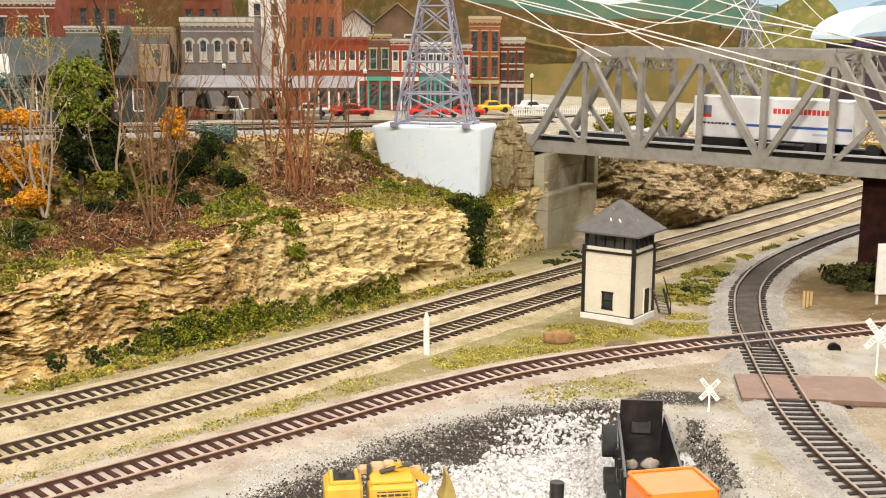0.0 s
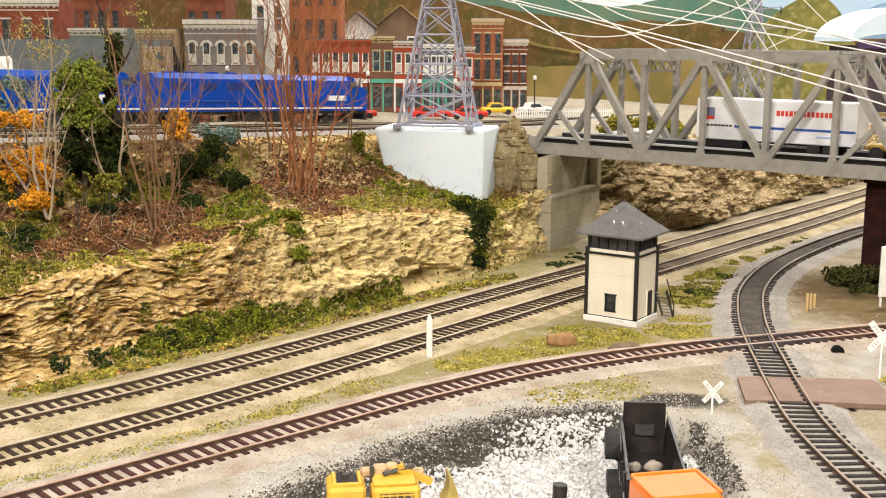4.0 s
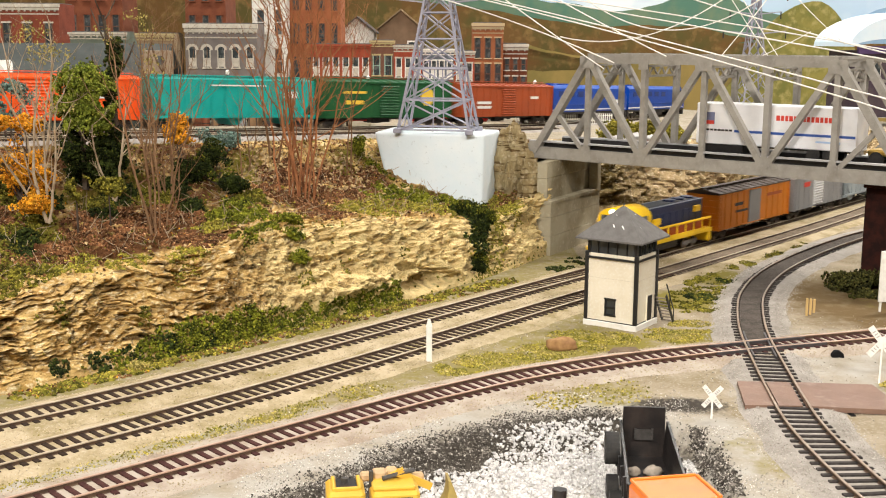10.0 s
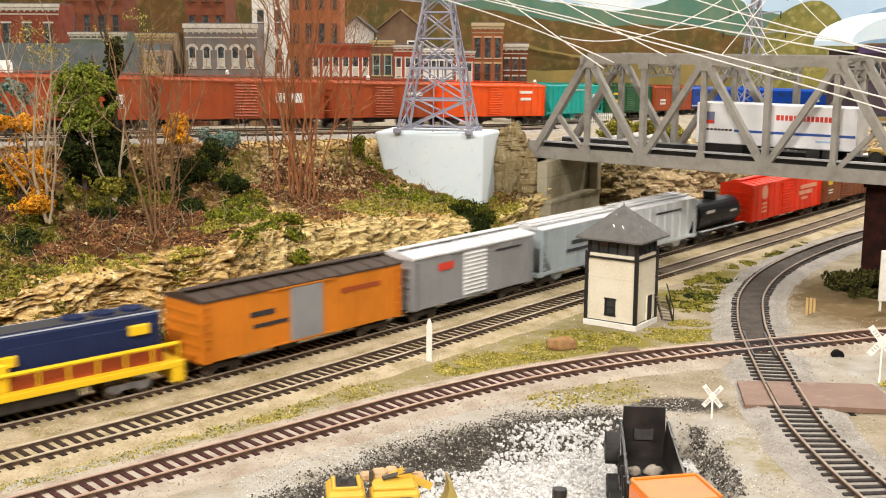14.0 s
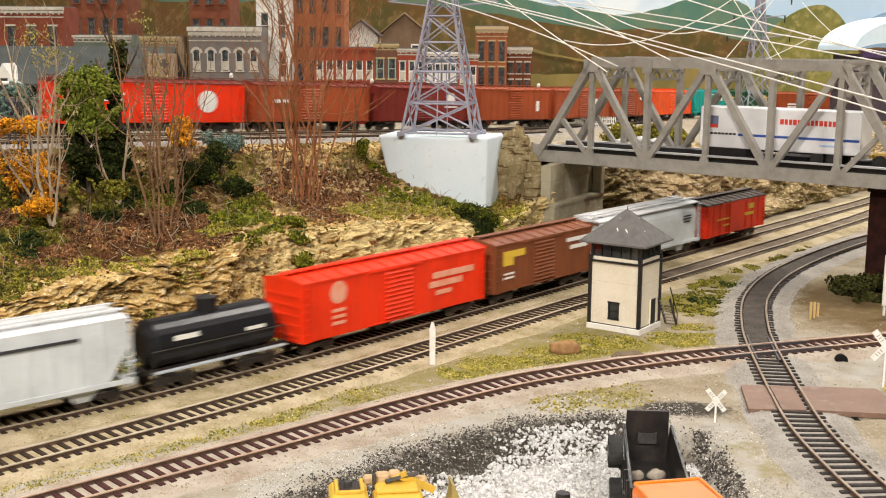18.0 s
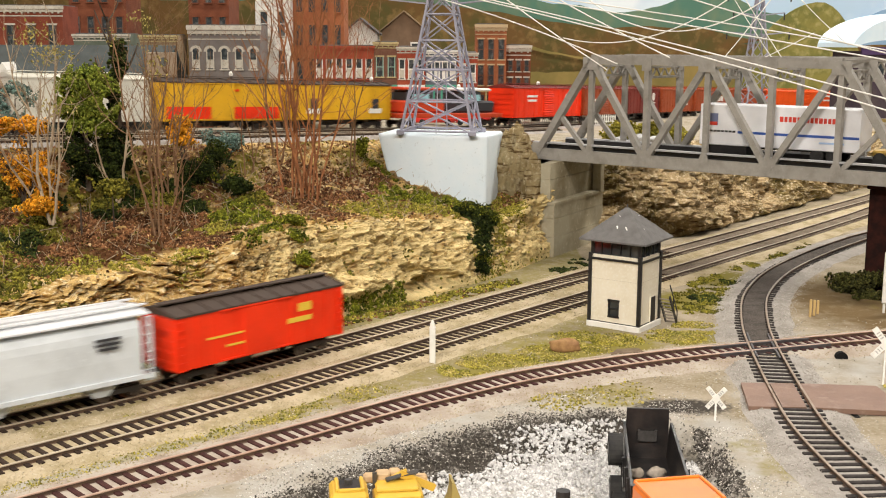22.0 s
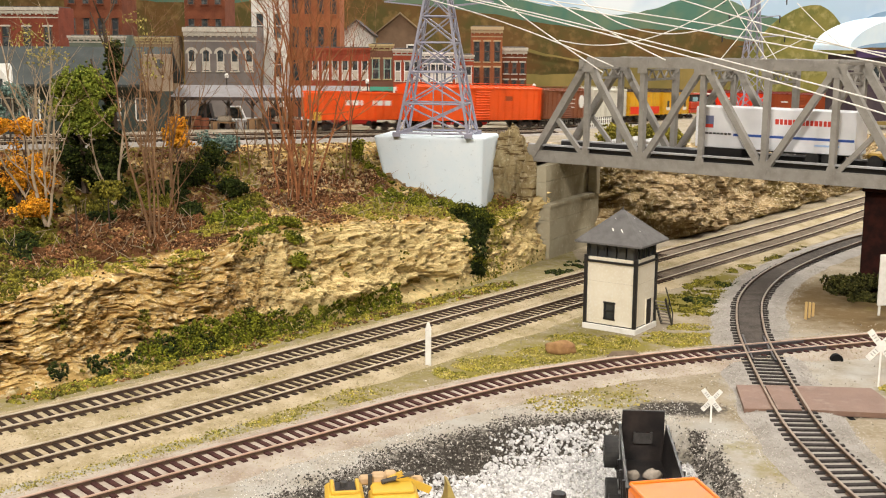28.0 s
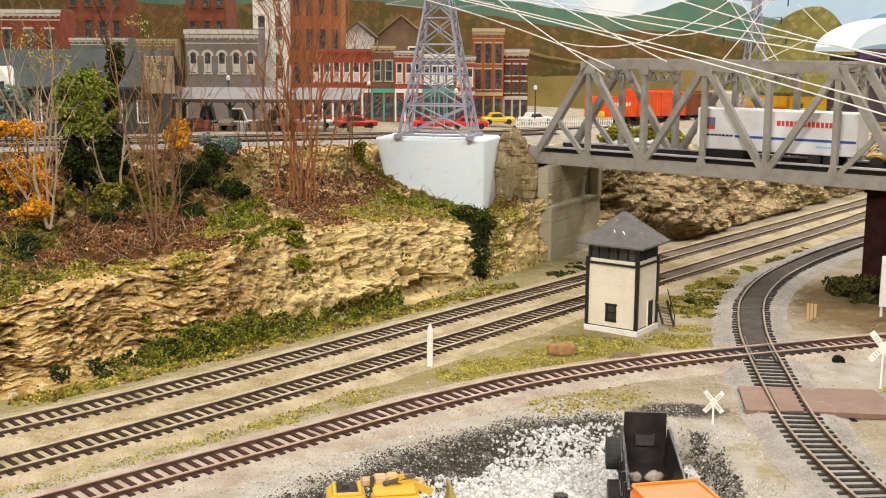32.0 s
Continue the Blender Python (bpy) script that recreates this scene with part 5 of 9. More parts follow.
def hill(name, y, points, mat, label):
    """A painted ridge on the backdrop, cut out and set a little before it."""
    line = smooth_line(points, 2.0)
    top = [(p.x, p.y + 0.5 * fbm(p.x * 0.15, y)) for p in line]
    ring = [(top[0][0], -20)] + top + [(top[-1][0], -20)]
    tagged(part(name, Shape().prism(ring, y, y + 0.4), mat), label, "backdrop", kind="structure")


hill("backdrop_far_hills", 264.0, [(-430, 40), (-120, 33), (-60, 30), (-20, 31), (20, 27.5), (40, 25), (54, 28.5), (63, 28.5), (72, 25), (92, 22), (130, 26), (430, 36)], surface("painted_green_hills", (0.095, 0.20, 0.15), 0.9, (0.16, 0.23, 0.15), 12, (0.4, 0.6), world_space=True), "painted blue-green hills on the backdrop")
hill("backdrop_near_hills", 262.8, [(-430, 34), (-120, 30), (-60, 27), (-20, 28), (10, 25), (30, 22), (55, 21.5), (70, 19), (100, 18), (430, 20)], surface("painted_autumn_woods", (0.15, 0.085, 0.032), 0.9, (0.10, 0.085, 0.03), 14, (0.4, 0.6), (0.23, 0.15, 0.06), 40, (0.5, 0.7), world_space=True), "painted brown autumn woods on the backdrop")
hill("backdrop_field", 261.6, [(-430, 10), (0, 11), (12, 17.5), (28, 15.5), (45, 14.5), (70, 13), (110, 12), (430, 10)], surface("painted_straw_field", (0.29, 0.215, 0.075), 0.9, (0.20, 0.16, 0.055), 10, (0.4, 0.6), world_space=True), "painted straw-coloured field on the backdrop")

hill("backdrop_olive_wood", 260.4, [(60, 5), (66, 12), (69, 19), (75, 25), (82, 27.5), (87, 24), (91, 17), (95, 5)], surface("painted_olive_wood", (0.27, 0.24, 0.07), 0.9, (0.17, 0.17, 0.05), 22, (0.4, 0.6), (0.38, 0.33, 0.13), 60, (0.5, 0.7), world_space=True), "painted olive wood on the backdrop")
hill("backdrop_blue_ridge", 263.4, [(86, 20), (92, 23.5), (100, 26), (110, 25), (140, 30), (430, 34)], surface("painted_blue_ridge", (0.22, 0.36, 0.55), 0.9, (0.3, 0.45, 0.62), 12, (0.4, 0.6), world_space=True), "painted blue ridge on the backdrop")


def dome_house():
    """Lit tent at the layout's far end, built as a hall: glow-white vaulted roof over purple-brown walls."""
    thing = empty("vaulted_hall", place(75.0, 185.0, 6.8, 18))
    tagged(thing, "lit tent as a hall, its glow painted on the pale vaulted roof", "building")
    # The dark purple stands for the dim interior below the canopy.
    part("wall", Shape().box(1, 4, 5.2, 24, 8, 10.4), surface("dim_purple_interior", (0.055, 0.038, 0.06), 0.8, (0.09, 0.07, 0.075), 30), thing)
    part("fascia", Shape().box(1, -0.15, 10.5, 25.5, 0.4, 1.2), surface("purple_fascia", (0.08, 0.045, 0.13), 0.7), thing)
    outer = [(1 + 14.6 * math.cos(math.pi * k / 24), 11.0 + 5.4 * math.sin(math.pi * k / 24)) for k in range(25)]
    inner = [(1 + 13.9 * math.cos(math.pi * k / 24), 11.0 + 1.5 * math.sin(math.pi * k / 24)) for k in range(24, -1, -1)]
    # Bluish white puts the overbright glow into the roof's colour.
    part("roof", Shape().prism(outer + inner, -0.8, 8.6), surface("lit_vault_tint", (0.62, 0.80, 0.95), 0.45, (0.74, 0.87, 0.96), 20), thing)
    for k in range(5):
        w = part("window", Shape().box(-8 + 4 * k, -0.05, 7.5, 1.6, 0.1, 2.4), white_paint, thing)
        part("pane", Shape().box(-8 + 4 * k, -0.12, 7.5, 1.3, 0.06, 2.1), pane_dark, w)


dome_house()


def gabled_house(x, y, z, w, d, h, turn, wall, roof, label):
    thing = empty("gabled_house", place(x, y, z, turn))
    tagged(thing, label, "house", "hillside houses")
    part("wall", Shape().box(0, d / 2, h / 2, w, d, h), wall, thing)
    part("gable", Shape().prism([(-w / 2, h), (w / 2, h), (0, h + w * 0.42)], 0.02, d - 0.02), wall, thing)
    part("roof", Shape().prism([(-w / 2 - 0.4, h - 0.2), (-w / 2 - 0.4, h), (0, h + w * 0.42 + 0.25), (w / 2 + 0.4, h), (w / 2 + 0.4, h - 0.2), (0, h + w * 0.42)], -0.4, d + 0.4), roof, thing)
    for k in (-1, 1):
        for z0 in (h * 0.35, h * 0.75):
            f = part("window", Shape().box(k * w * 0.25, -0.04, z0, w * 0.2, 0.1, h * 0.2), white_paint, thing)
            part("pane", Shape().box(k * w * 0.25, -0.1, z0, w * 0.14, 0.05, h * 0.16), pane_dark, f)


tan_roof = surface("tan_house_roof", (0.30, 0.22, 0.12), 0.85, (0.22, 0.16, 0.09), 60)
house_brown = surface("brown_house_wall", (0.20, 0.13, 0.08), 0.85, (0.15, 0.1, 0.06), 60)
gabled_house(-6.5, 172, 9.0, 6.4, 7, 11.0, 0, house_brown, tan_roof, "brown gabled house behind the main street")
gabled_house(-13.2, 176, 9.0, 5.2, 7, 10.5, 0, white_paint, surface("dark_house_roof", (0.1, 0.09, 0.085), 0.85), "white gabled house behind the main street")

# Added room shell out of view; dark walls and ceiling hold back fill light.
for name, x, y, z, sx, sy, sz in (("wall_south", 0, -212, 30, 866, 6, 250), ("wall_west", -436, 30, 30, 6, 490, 250), ("wall_east", 436, 30, 30, 6, 490, 250)):
    tagged(part(name, Shape().box(x, y, z, sx, sy, sz), room_wall), "unseen dark room wall added to limit bounced light", "wall", kind="structure")
tagged(part("ceiling", Shape().box(0, 30, 152, 880, 496, 6), surface("ceiling_grey", (0.09, 0.088, 0.082), 0.9)), "unseen dark ceiling added to limit bounced light", "ceiling", kind="structure")
tagged(part("floor", Shape().box(0, 30, -96, 880, 496, 6), surface("floor_grey", (0.2, 0.2, 0.2), 0.8)), "grey floor below the layout", "floor", kind="structure")

# ---- plants ----
def foliage(name, base, second, third, rough=0.9):
    return surface(name, base, rough, second, 140, (0.4, 0.62), third, 700, (0.55, 0.7), island=0.6)


leaf_green = foliage("bright_leaves", (0.155, 0.165, 0.015), (0.032, 0.043, 0.006), (0.46, 0.42, 0.05))
# Dark green ivy and brush; also used as painted shade within foliage.
leaf_dark = foliage("dark_shade_leaves", (0.030, 0.043, 0.009), (0.009, 0.014, 0.005), (0.12, 0.135, 0.022))
leaf_olive = foliage("olive_leaves", (0.16, 0.145, 0.020), (0.045, 0.045, 0.009), (0.40, 0.33, 0.05))
leaf_orange = foliage("orange_leaves", (0.68, 0.31, 0.02), (0.40, 0.15, 0.012), (0.86, 0.54, 0.08))
leaf_blue = foliage("blue_green_leaves", (0.16, 0.24, 0.20), (0.09, 0.15, 0.13), (0.30, 0.38, 0.34))
leaf_brown = foliage("brown_litter", (0.20, 0.09, 0.038), (0.05, 0.021, 0.010), (0.52, 0.33, 0.17))
leaf_straw = foliage("straw_grass", (0.36, 0.29, 0.09), (0.23, 0.21, 0.05), (0.52, 0.43, 0.18))
leaf_yellow = foliage("yellow_green_grass", (0.30, 0.255, 0.04), (0.14, 0.135, 0.02), (0.50, 0.42, 0.09))
bark_tan = surface("tan_bark", (0.26, 0.155, 0.085), 0.9, (0.15, 0.085, 0.045), 150, bump=0.3)
bark_red = surface("reddish_bark", (0.37, 0.16, 0.07), 0.9, (0.23, 0.095, 0.045), 150, bump=0.3)
bark_dark = surface("dark_bark", (0.06, 0.045, 0.035), 0.9, (0.1, 0.075, 0.055), 150, bump=0.4)
bark_pale = surface("pale_bark", (0.42, 0.34, 0.24), 0.9, (0.26, 0.19, 0.12), 150, bump=0.3)


def chunk(shape, p, r, rng):
    """One crumb of foam foliage: a lopsided octahedron."""
    q = Euler((rng.uniform(0, 6.3), rng.uniform(0, 6.3), 0)).to_matrix()
    pts = [p + q @ Vector(d) * (r * rng.uniform(0.55, 1.25)) for d in ((1, 0, 0), (-1, 0, 0), (0, 1, 0), (0, -1, 0), (0, 0, 1), (0, 0, -1))]
    shape.add(pts, [(0, 2, 4), (2, 1, 4), (1, 3, 4), (3, 0, 4), (2, 0, 5), (1, 2, 5), (3, 1, 5), (0, 3, 5)])


def leaf(shape, p, r, rng):
    """Two crossed leaf blades."""
    q = Euler((rng.uniform(0, 6.3), rng.uniform(0, 6.3), rng.uniform(0, 6.3))).to_matrix()
    a, b = q @ Vector((r, 0, 0)), q @ Vector((0, r * 0.55, r * 0.25))
    c = q @ Vector((0, -r * 0.55, r * 0.25))
    shape.add([p - a, p + b, p + a, p + c], [(0, 1, 2), (0, 2, 3)])


def crown(shape, c, radii, n, size, rng, make=chunk, gap=-0.1, grain=0.55):
    """Fill a lobed, gappy ellipsoid with crumbs."""
    c = Vector(c)
    for _ in range(n):
        d = Vector((rng.gauss(0, 1), rng.gauss(0, 1), rng.gauss(0, 1))).normalized()
        r = rng.random() ** 0.45
        lobe = 1 + 0.35 * noise.noise(d * 2.2 + c)
        p = c + Vector((d.x * radii[0], d.y * radii[1], d.z * radii[2])) * (r * lobe)
        if noise.noise(p * grain + Vector((5, 1, 9))) > gap:
            make(shape, p, size * rng.uniform(0.6, 1.3), rng)


def limb(shape, a, way, length, r, rng, depth=2, twist=0.3, lift=0.12, forks=3):
    """A crooked branch that forks into thinner ones."""
    p, d = Vector(a), Vector(way).normalized()
    n = 8 if depth > 1 else 5
    line, thick = [p], [r]
    for k in range(n):
        q = p + d * (length / n)
        r2 = r * (1 - 0.6 * (k + 1) / n)
        line.append(q)
        thick.append(r2)
        if depth > 0 and k >= 1 and rng.random() < (0.8 if depth > 1 else 1.0):
            for _ in range(rng.choice((1, forks)) if k > 2 else 1):
                side = Vector((rng.gauss(0, 1), rng.gauss(0, 1), rng.gauss(0.25, 0.6))).normalized()
                limb(shape, q, d * 0.7 + side * 0.75, length * rng.uniform(0.22, 0.45), r2 * 0.55, rng, depth - 1, twist, lift, forks)
        p = q
        d = (d + Vector((rng.gauss(0, twist), rng.gauss(0, twist), lift + rng.gauss(0, twist * 0.4)))).normalized()
    shape.tube(line, thick, 5)


def bare_tree(base, stems, mat, label, seed, forks=2, depth=2):
    """A bare tree of several stems: each a tuple of lean x, lean y, height, radius."""
    thing = empty("bare_tree")
    tagged(thing, label, "tree", "bare trees")
    rng = random.Random(seed)
    for dx, dy, ox, h, r in stems:
        s = Shape()
        limb(s, (base[0] + ox + rng.uniform(-0.3, 0.3), base[1] + rng.uniform(-0.8, 0.8), base[2] - 0.2), (dx + rng.uniform(-0.1, 0.1), dy, 1), h * rng.uniform(0.8, 1.05), r * rng.uniform(0.45, 0.72), rng, depth, 0.13, 0.14, forks)
        part("stem", s, mat, thing, fix=False)
    return thing


def shrub(lobes, mat, label, seed, size=0.2, n=500, make=chunk, base=None, stems=None, gap=-0.1):
    """A shrub or tree crown of several lobes, on thin stems."""
    thing = empty("shrub")
    tagged(thing, label, "shrub", "shrubs")
    rng = random.Random(seed)
    for c, radii in lobes:
        s = Shape()
        crown(s, c, radii, int(n * 1.8), size * 0.76, rng, make, gap)
        part("crown", s, mat, thing, fix=False)
    if base:
        for c, radii in lobes:
            s = Shape()
            limb(s, base, Vector(c) - Vector(base), (Vector(c) - Vector(base)).length * 0.95, 0.12, rng, 1, 0.06, 0.0, 2)
            part("stem", s, stems or bark_dark, thing, fix=False)
    return thing


leaf_tree = foliage("tree_leaves", (0.17, 0.20, 0.025), (0.055, 0.08, 0.011), (0.42, 0.43, 0.075))


def leafy_tree():
    thing = empty("green_tree")
    tagged(thing, "bright green leafy tree on the slope", "tree")
    rng = random.Random(11)
    s = Shape()
    limb(s, (-26.0, 83.0, 7.8), (0.05, 0, 1), 6.0, 0.28, rng, 1, 0.06, 0.1, 2)
    part("trunk", s, bark_dark, thing, fix=False)
    # The lower lobes get dark leaves as shade beneath the bright crown.
    for c, radii, mat, n in (((-25.7, 83.0, 15.3), (2.1, 1.6, 1.6), leaf_tree, 2400), ((-26.7, 83.0, 13.8), (1.3, 1.4, 1.1), leaf_tree, 900), ((-24.7, 82.6, 13.6), (1.2, 1.3, 1.2), leaf_tree, 1000),
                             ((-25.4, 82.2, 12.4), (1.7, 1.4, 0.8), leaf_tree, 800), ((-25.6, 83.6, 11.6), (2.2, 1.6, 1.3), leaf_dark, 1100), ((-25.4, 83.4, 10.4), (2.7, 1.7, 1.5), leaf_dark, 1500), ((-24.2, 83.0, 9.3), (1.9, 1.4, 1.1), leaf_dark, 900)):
        s = Shape()
        crown(s, c, radii, int(n * 1.6), 0.135, rng, chunk, -0.16, 0.8)
        part("crown", s, mat, thing, fix=False)


leafy_tree()


def ivy_trunk():
    thing = empty("ivy_trunk")
    tagged(thing, "dark dead tree trunk overgrown with ivy", "tree")
    rng = random.Random(12)
    s = Shape()
    limb(s, (-24.6, 86.5, 8.4), (0.02, 0, 1), 11.5, 0.34, rng, 1, 0.05, 0.15, 2)
    part("trunk", s, bark_dark, thing, fix=False)
    s = Shape()
    for k in range(9):
        crown(s, (-24.5 + 0.25 * math.sin(k), 86.2, 9.5 + k * 1.05), (0.75, 0.7, 0.75), 170, 0.16, rng, chunk, -0.1)
    part("crown", s, leaf_dark, thing, fix=False)


ivy_trunk()

small = empty("round_sapling")
tagged(small, "small sapling with a round olive crown", "tree")
rng = random.Random(13)
s = Shape().rod((-24.4, 75.9, 5.3), (-24.3, 75.6, 8.6), 0.08, 6, 0.05).rod((-22.5, 76.9, 5.6), (-22.4, 76.5, 8.5), 0.07, 6, 0.04)
part("trunk", s, bark_dark, small)
s = Shape()
crown(s, (-24.2, 75.7, 8.9), (0.95, 0.9, 0.8), 900, 0.12, rng, chunk, 0.0)
crown(s, (-22.4, 76.5, 8.8), (1.1, 0.9, 0.7), 900, 0.12, rng, chunk, 0.0)
part("crown", s, leaf_olive, small, fix=False)

shrub([((-27.9, 77.0, 12.3), (1.4, 1.2, 1.3)), ((-28.8, 77.2, 10.8), (1.9, 1.3, 1.3)), ((-27.3, 76.5, 9.2), (1.5, 1.2, 1.0)), ((-28.9, 76.8, 8.6), (1.6, 1.2, 1.2)), ((-26.9, 75.4, 7.8), (1.2, 1.0, 0.7)), ((-29.4, 76.4, 12.6), (1.2, 1.0, 1.0))], leaf_orange, "orange autumn shrub on the slope", 21, 0.12, 1300, base=(-28.3, 77.2, 6.8), gap=0.02)
shrub([((-20.9, 90.0, 11.9), (1.0, 0.9, 1.1)), ((-20.4, 89.6, 10.5), (1.1, 0.9, 0.8))], leaf_orange, "small orange autumn bush among bare stems", 22, 0.16, 420, base=(-20.6, 90, 8.4))
shrub([((-32.6, 88.0, 14.4), (1.5, 1.2, 1.2)), ((-33.5, 88.2, 12.6), (1.5, 1.2, 1.4)), ((-34.0, 88.4, 10.6), (1.8, 1.2, 1.4))], leaf_blue, "pale blue-green shrub with fine leaves", 23, 0.16, 520, base=(-33.2, 88, 9.0), gap=-0.05)
shrub([((-18.4, 89.5, 9.9), (1.5, 1.2, 1.2)), ((-17.2, 88.5, 8.8), (1.6, 1.2, 1.1)), ((-15.8, 87.0, 7.9), (1.3, 1.0, 0.8)), ((-19.6, 88.5, 8.6), (1.3, 1.0, 1.0))], leaf_dark, "dark green loose bushes on the slope", 24, 0.14, 1000, base=(-17.6, 89, 7.4), gap=0.04)
shrub([((-18.2, 88.6, 10.2), (1.5, 1.0, 1.0)), ((-16.6, 87.4, 8.6), (1.4, 1.0, 0.9))], leaf_green, "sprigs of green growing through the dark bushes", 124, 0.11, 420, gap=0.15)
shrub([((-17.2, 92.6, 10.6), (1.4, 0.9, 0.7)), ((-19.0, 93.2, 10.9), (1.2, 0.9, 0.7))], leaf_blue, "grey-green wispy bush at the slope's edge", 25, 0.13, 330, base=(-17.8, 93, 8.9), gap=0.0)
shrub([((-7.7, 104.6, 9.2), (0.9, 0.7, 0.8)), ((-7.1, 104.2, 8.4), (0.9, 0.7, 0.8)), ((-6.6, 103.8, 7.6), (0.9, 0.7, 0.8)), ((-6.0, 103.3, 6.8), (0.9, 0.7, 0.7)), ((-5.3, 102.9, 6.0), (1.0, 0.7, 0.6)), ((-4.0, 102.4, 5.5), (1.2, 0.6, 0.5))], leaf_green, "green ivy trailing down beside the pale block", 26, 0.12, 520, gap=0.03)
shrub([((2.0, 97.6, 4.3), (1.7, 1.0, 0.8)), ((3.2, 96.4, 3.9), (1.2, 1.0, 0.9)), ((2.9, 94.6, 3.0), (0.95, 0.9, 1.1)), ((2.7, 92.4, 1.9), (0.75, 0.8, 1.2)), ((2.6, 91.6, 0.6), (0.8, 0.8, 0.8))], leaf_dark, "dark green vine hanging down the rock", 27, 0.19, 700, leaf, gap=-0.25)
shrub([((1.6, 97.4, 4.6), (1.9, 0.9, 0.8)), ((3.3, 96.0, 4.1), (1.2, 0.9, 0.9)), ((3.0, 94.0, 2.8), (1.0, 0.8, 1.1)), ((2.7, 91.8, 1.2), (0.9, 0.8, 1.2))], leaf_green, "lighter sprigs of the vine on the rock", 127, 0.12, 460, leaf, gap=0.08)
shrub([((-11.3, 81.4, 5.7), (1.2, 0.9, 0.7)), ((-10.7, 79.4, 4.9), (1.0, 0.7, 0.8)), ((-10.1, 78.2, 3.7), (0.8, 0.6, 0.8)), ((-9.6, 77.2, 2.4), (0.7, 0.5, 0.6))], leaf_green, "green bush growing out of the rock", 28, 0.13, 520, gap=0.05)
shrub([((-17.8, 65.1, -0.2), (0.6, 0.4, 0.25))], leaf_straw, "tuft of straw-orange weeds beside the track", 32, 0.09, 260, gap=0.0)
# Leaf colours with the shade beside the pier mixed in.
shrub([((31.6, 88.0, 0.2), (2.0, 1.6, 0.8)), ((33.6, 87.5, 0.5), (2.2, 1.6, 0.9)), ((36.0, 87.0, 0.7), (2.4, 1.6, 1.1)), ((33.0, 85.0, -0.2), (2.4, 1.4, 0.5))], foliage("shaded_leaves", (0.055, 0.056, 0.014), (0.022, 0.024, 0.008), (0.14, 0.115, 0.035)), "green bushes before the bridge pier, darkened as in shade", 34, 0.2, 800)
shrub([((17.8, 118.5, 9.3), (2.2, 1.5, 1.2)), ((20.8, 120.5, 9.2), (2.2, 1.5, 1.3)), ((24.0, 123.0, 8.8), (2.0, 1.5, 1.2))], leaf_yellow, "yellow-green bushes behind the bridge", 35, 0.24, 700)

bare_tree((-19.5, 77.8, 5.7), [(-0.14, 0.05, -0.3, 13.5, 0.16), (-0.06, 0.0, -0.1, 15, 0.18), (0.02, 0.05, 0.1, 14.5, 0.17), (0.08, 0.0, 0.3, 15, 0.16), (0.16, 0.0, 0.5, 11, 0.13), (-0.24, 0.0, -0.5, 7, 0.1), (0.3, 0.0, 0.6, 5, 0.1)], bark_tan, "bare tan tree with many slim stems", 41)
bare_tree((-11.6, 90.0, 6.3), [(-0.03, 0, 0.2, 17, 0.22), (0.03, 0, 0.6, 18, 0.2), (-0.08, 0, -0.4, 17, 0.18), (0.09, 0, 1.0, 16, 0.16), (0.0, 0.05, 0.4, 18, 0.18), (0.05, 0.1, 0.0, 17, 0.16), (-0.05, 0.1, 0.8, 17, 0.16), (0.12, 0, 1.5, 16, 0.15), (-0.12, 0.05, -0.9, 15, 0.15), (0.02, -0.05, 0.9, 18, 0.17), (0.16, 0.05, 1.3, 14, 0.13), (-0.01, 0.0, -0.1, 18, 0.16), (0.07, -0.05, 0.3, 17, 0.15)], bark_red, "dense bare reddish-brown tree", 42, 3)
bare_tree((-14.1, 97.4, 7.9), [(-0.08, 0, -0.2, 15, 0.2), (0.06, 0, 0.3, 15, 0.17)], bark_tan, "slim bare tree at the slope's edge", 43)
bare_tree((-8.3, 98.6, 7.2), [(-0.06, 0, 0, 15, 0.13), (0.05, 0, 0.1, 14, 0.12)], bark_tan, "thin bare sapling near the block", 44)
bare_tree((-25.9, 75.6, 6.8), [(-0.06, 0, 0.0, 10, 0.22), (-0.75, 0, -0.3, 9, 0.2), (0.2, 0.1, 0.1, 10, 0.2), (-0.35, 0, 0, 11, 0.2)], bark_pale, "pale bare tree with spreading limbs", 45, 2)
bare_tree((-23.2, 80.0, 7.6), [(0.35, 0, 0, 6.5, 0.24), (-0.25, 0, 0, 6, 0.18)], bark_pale, "pale forked bare sapling", 46, 1)
bare_tree((-29.5, 84.0, 8.4), [(-0.25, 0, 0, 12, 0.22), (0.25, 0, 0, 13, 0.22), (0.0, 0, 0, 13, 0.2)], bark_pale, "pale bare tree beside the station", 47, 2)
bare_tree((-22.6, 88.0, 8.6), [(-0.1, 0, 0, 12, 0.14), (0.08, 0, 0.3, 12, 0.13)], bark_tan, "tan bare tree with broken limbs", 48, 2)
bare_tree((-20.6, 84.5, 7.6), [(-0.12, 0, -0.3, 12, 0.15), (0.05, 0, 0.0, 13, 0.15), (0.14, 0, 0.3, 12, 0.14), (-0.3, 0, -0.2, 8, 0.12), (0.32, 0, 0.4, 7, 0.12)], bark_tan, "tangled bare tan tree above the dark bushes", 140, 3)
bare_tree((-16.2, 93.0, 7.9), [(-0.2, 0, 0, 6, 0.12), (0.1, 0, 0.2, 8, 0.12), (0.25, 0, 0.2, 5, 0.1)], bark_tan, "low bare shrub beside the dark bushes", 141, 2)
rng = random.Random(49)
s = Shape()
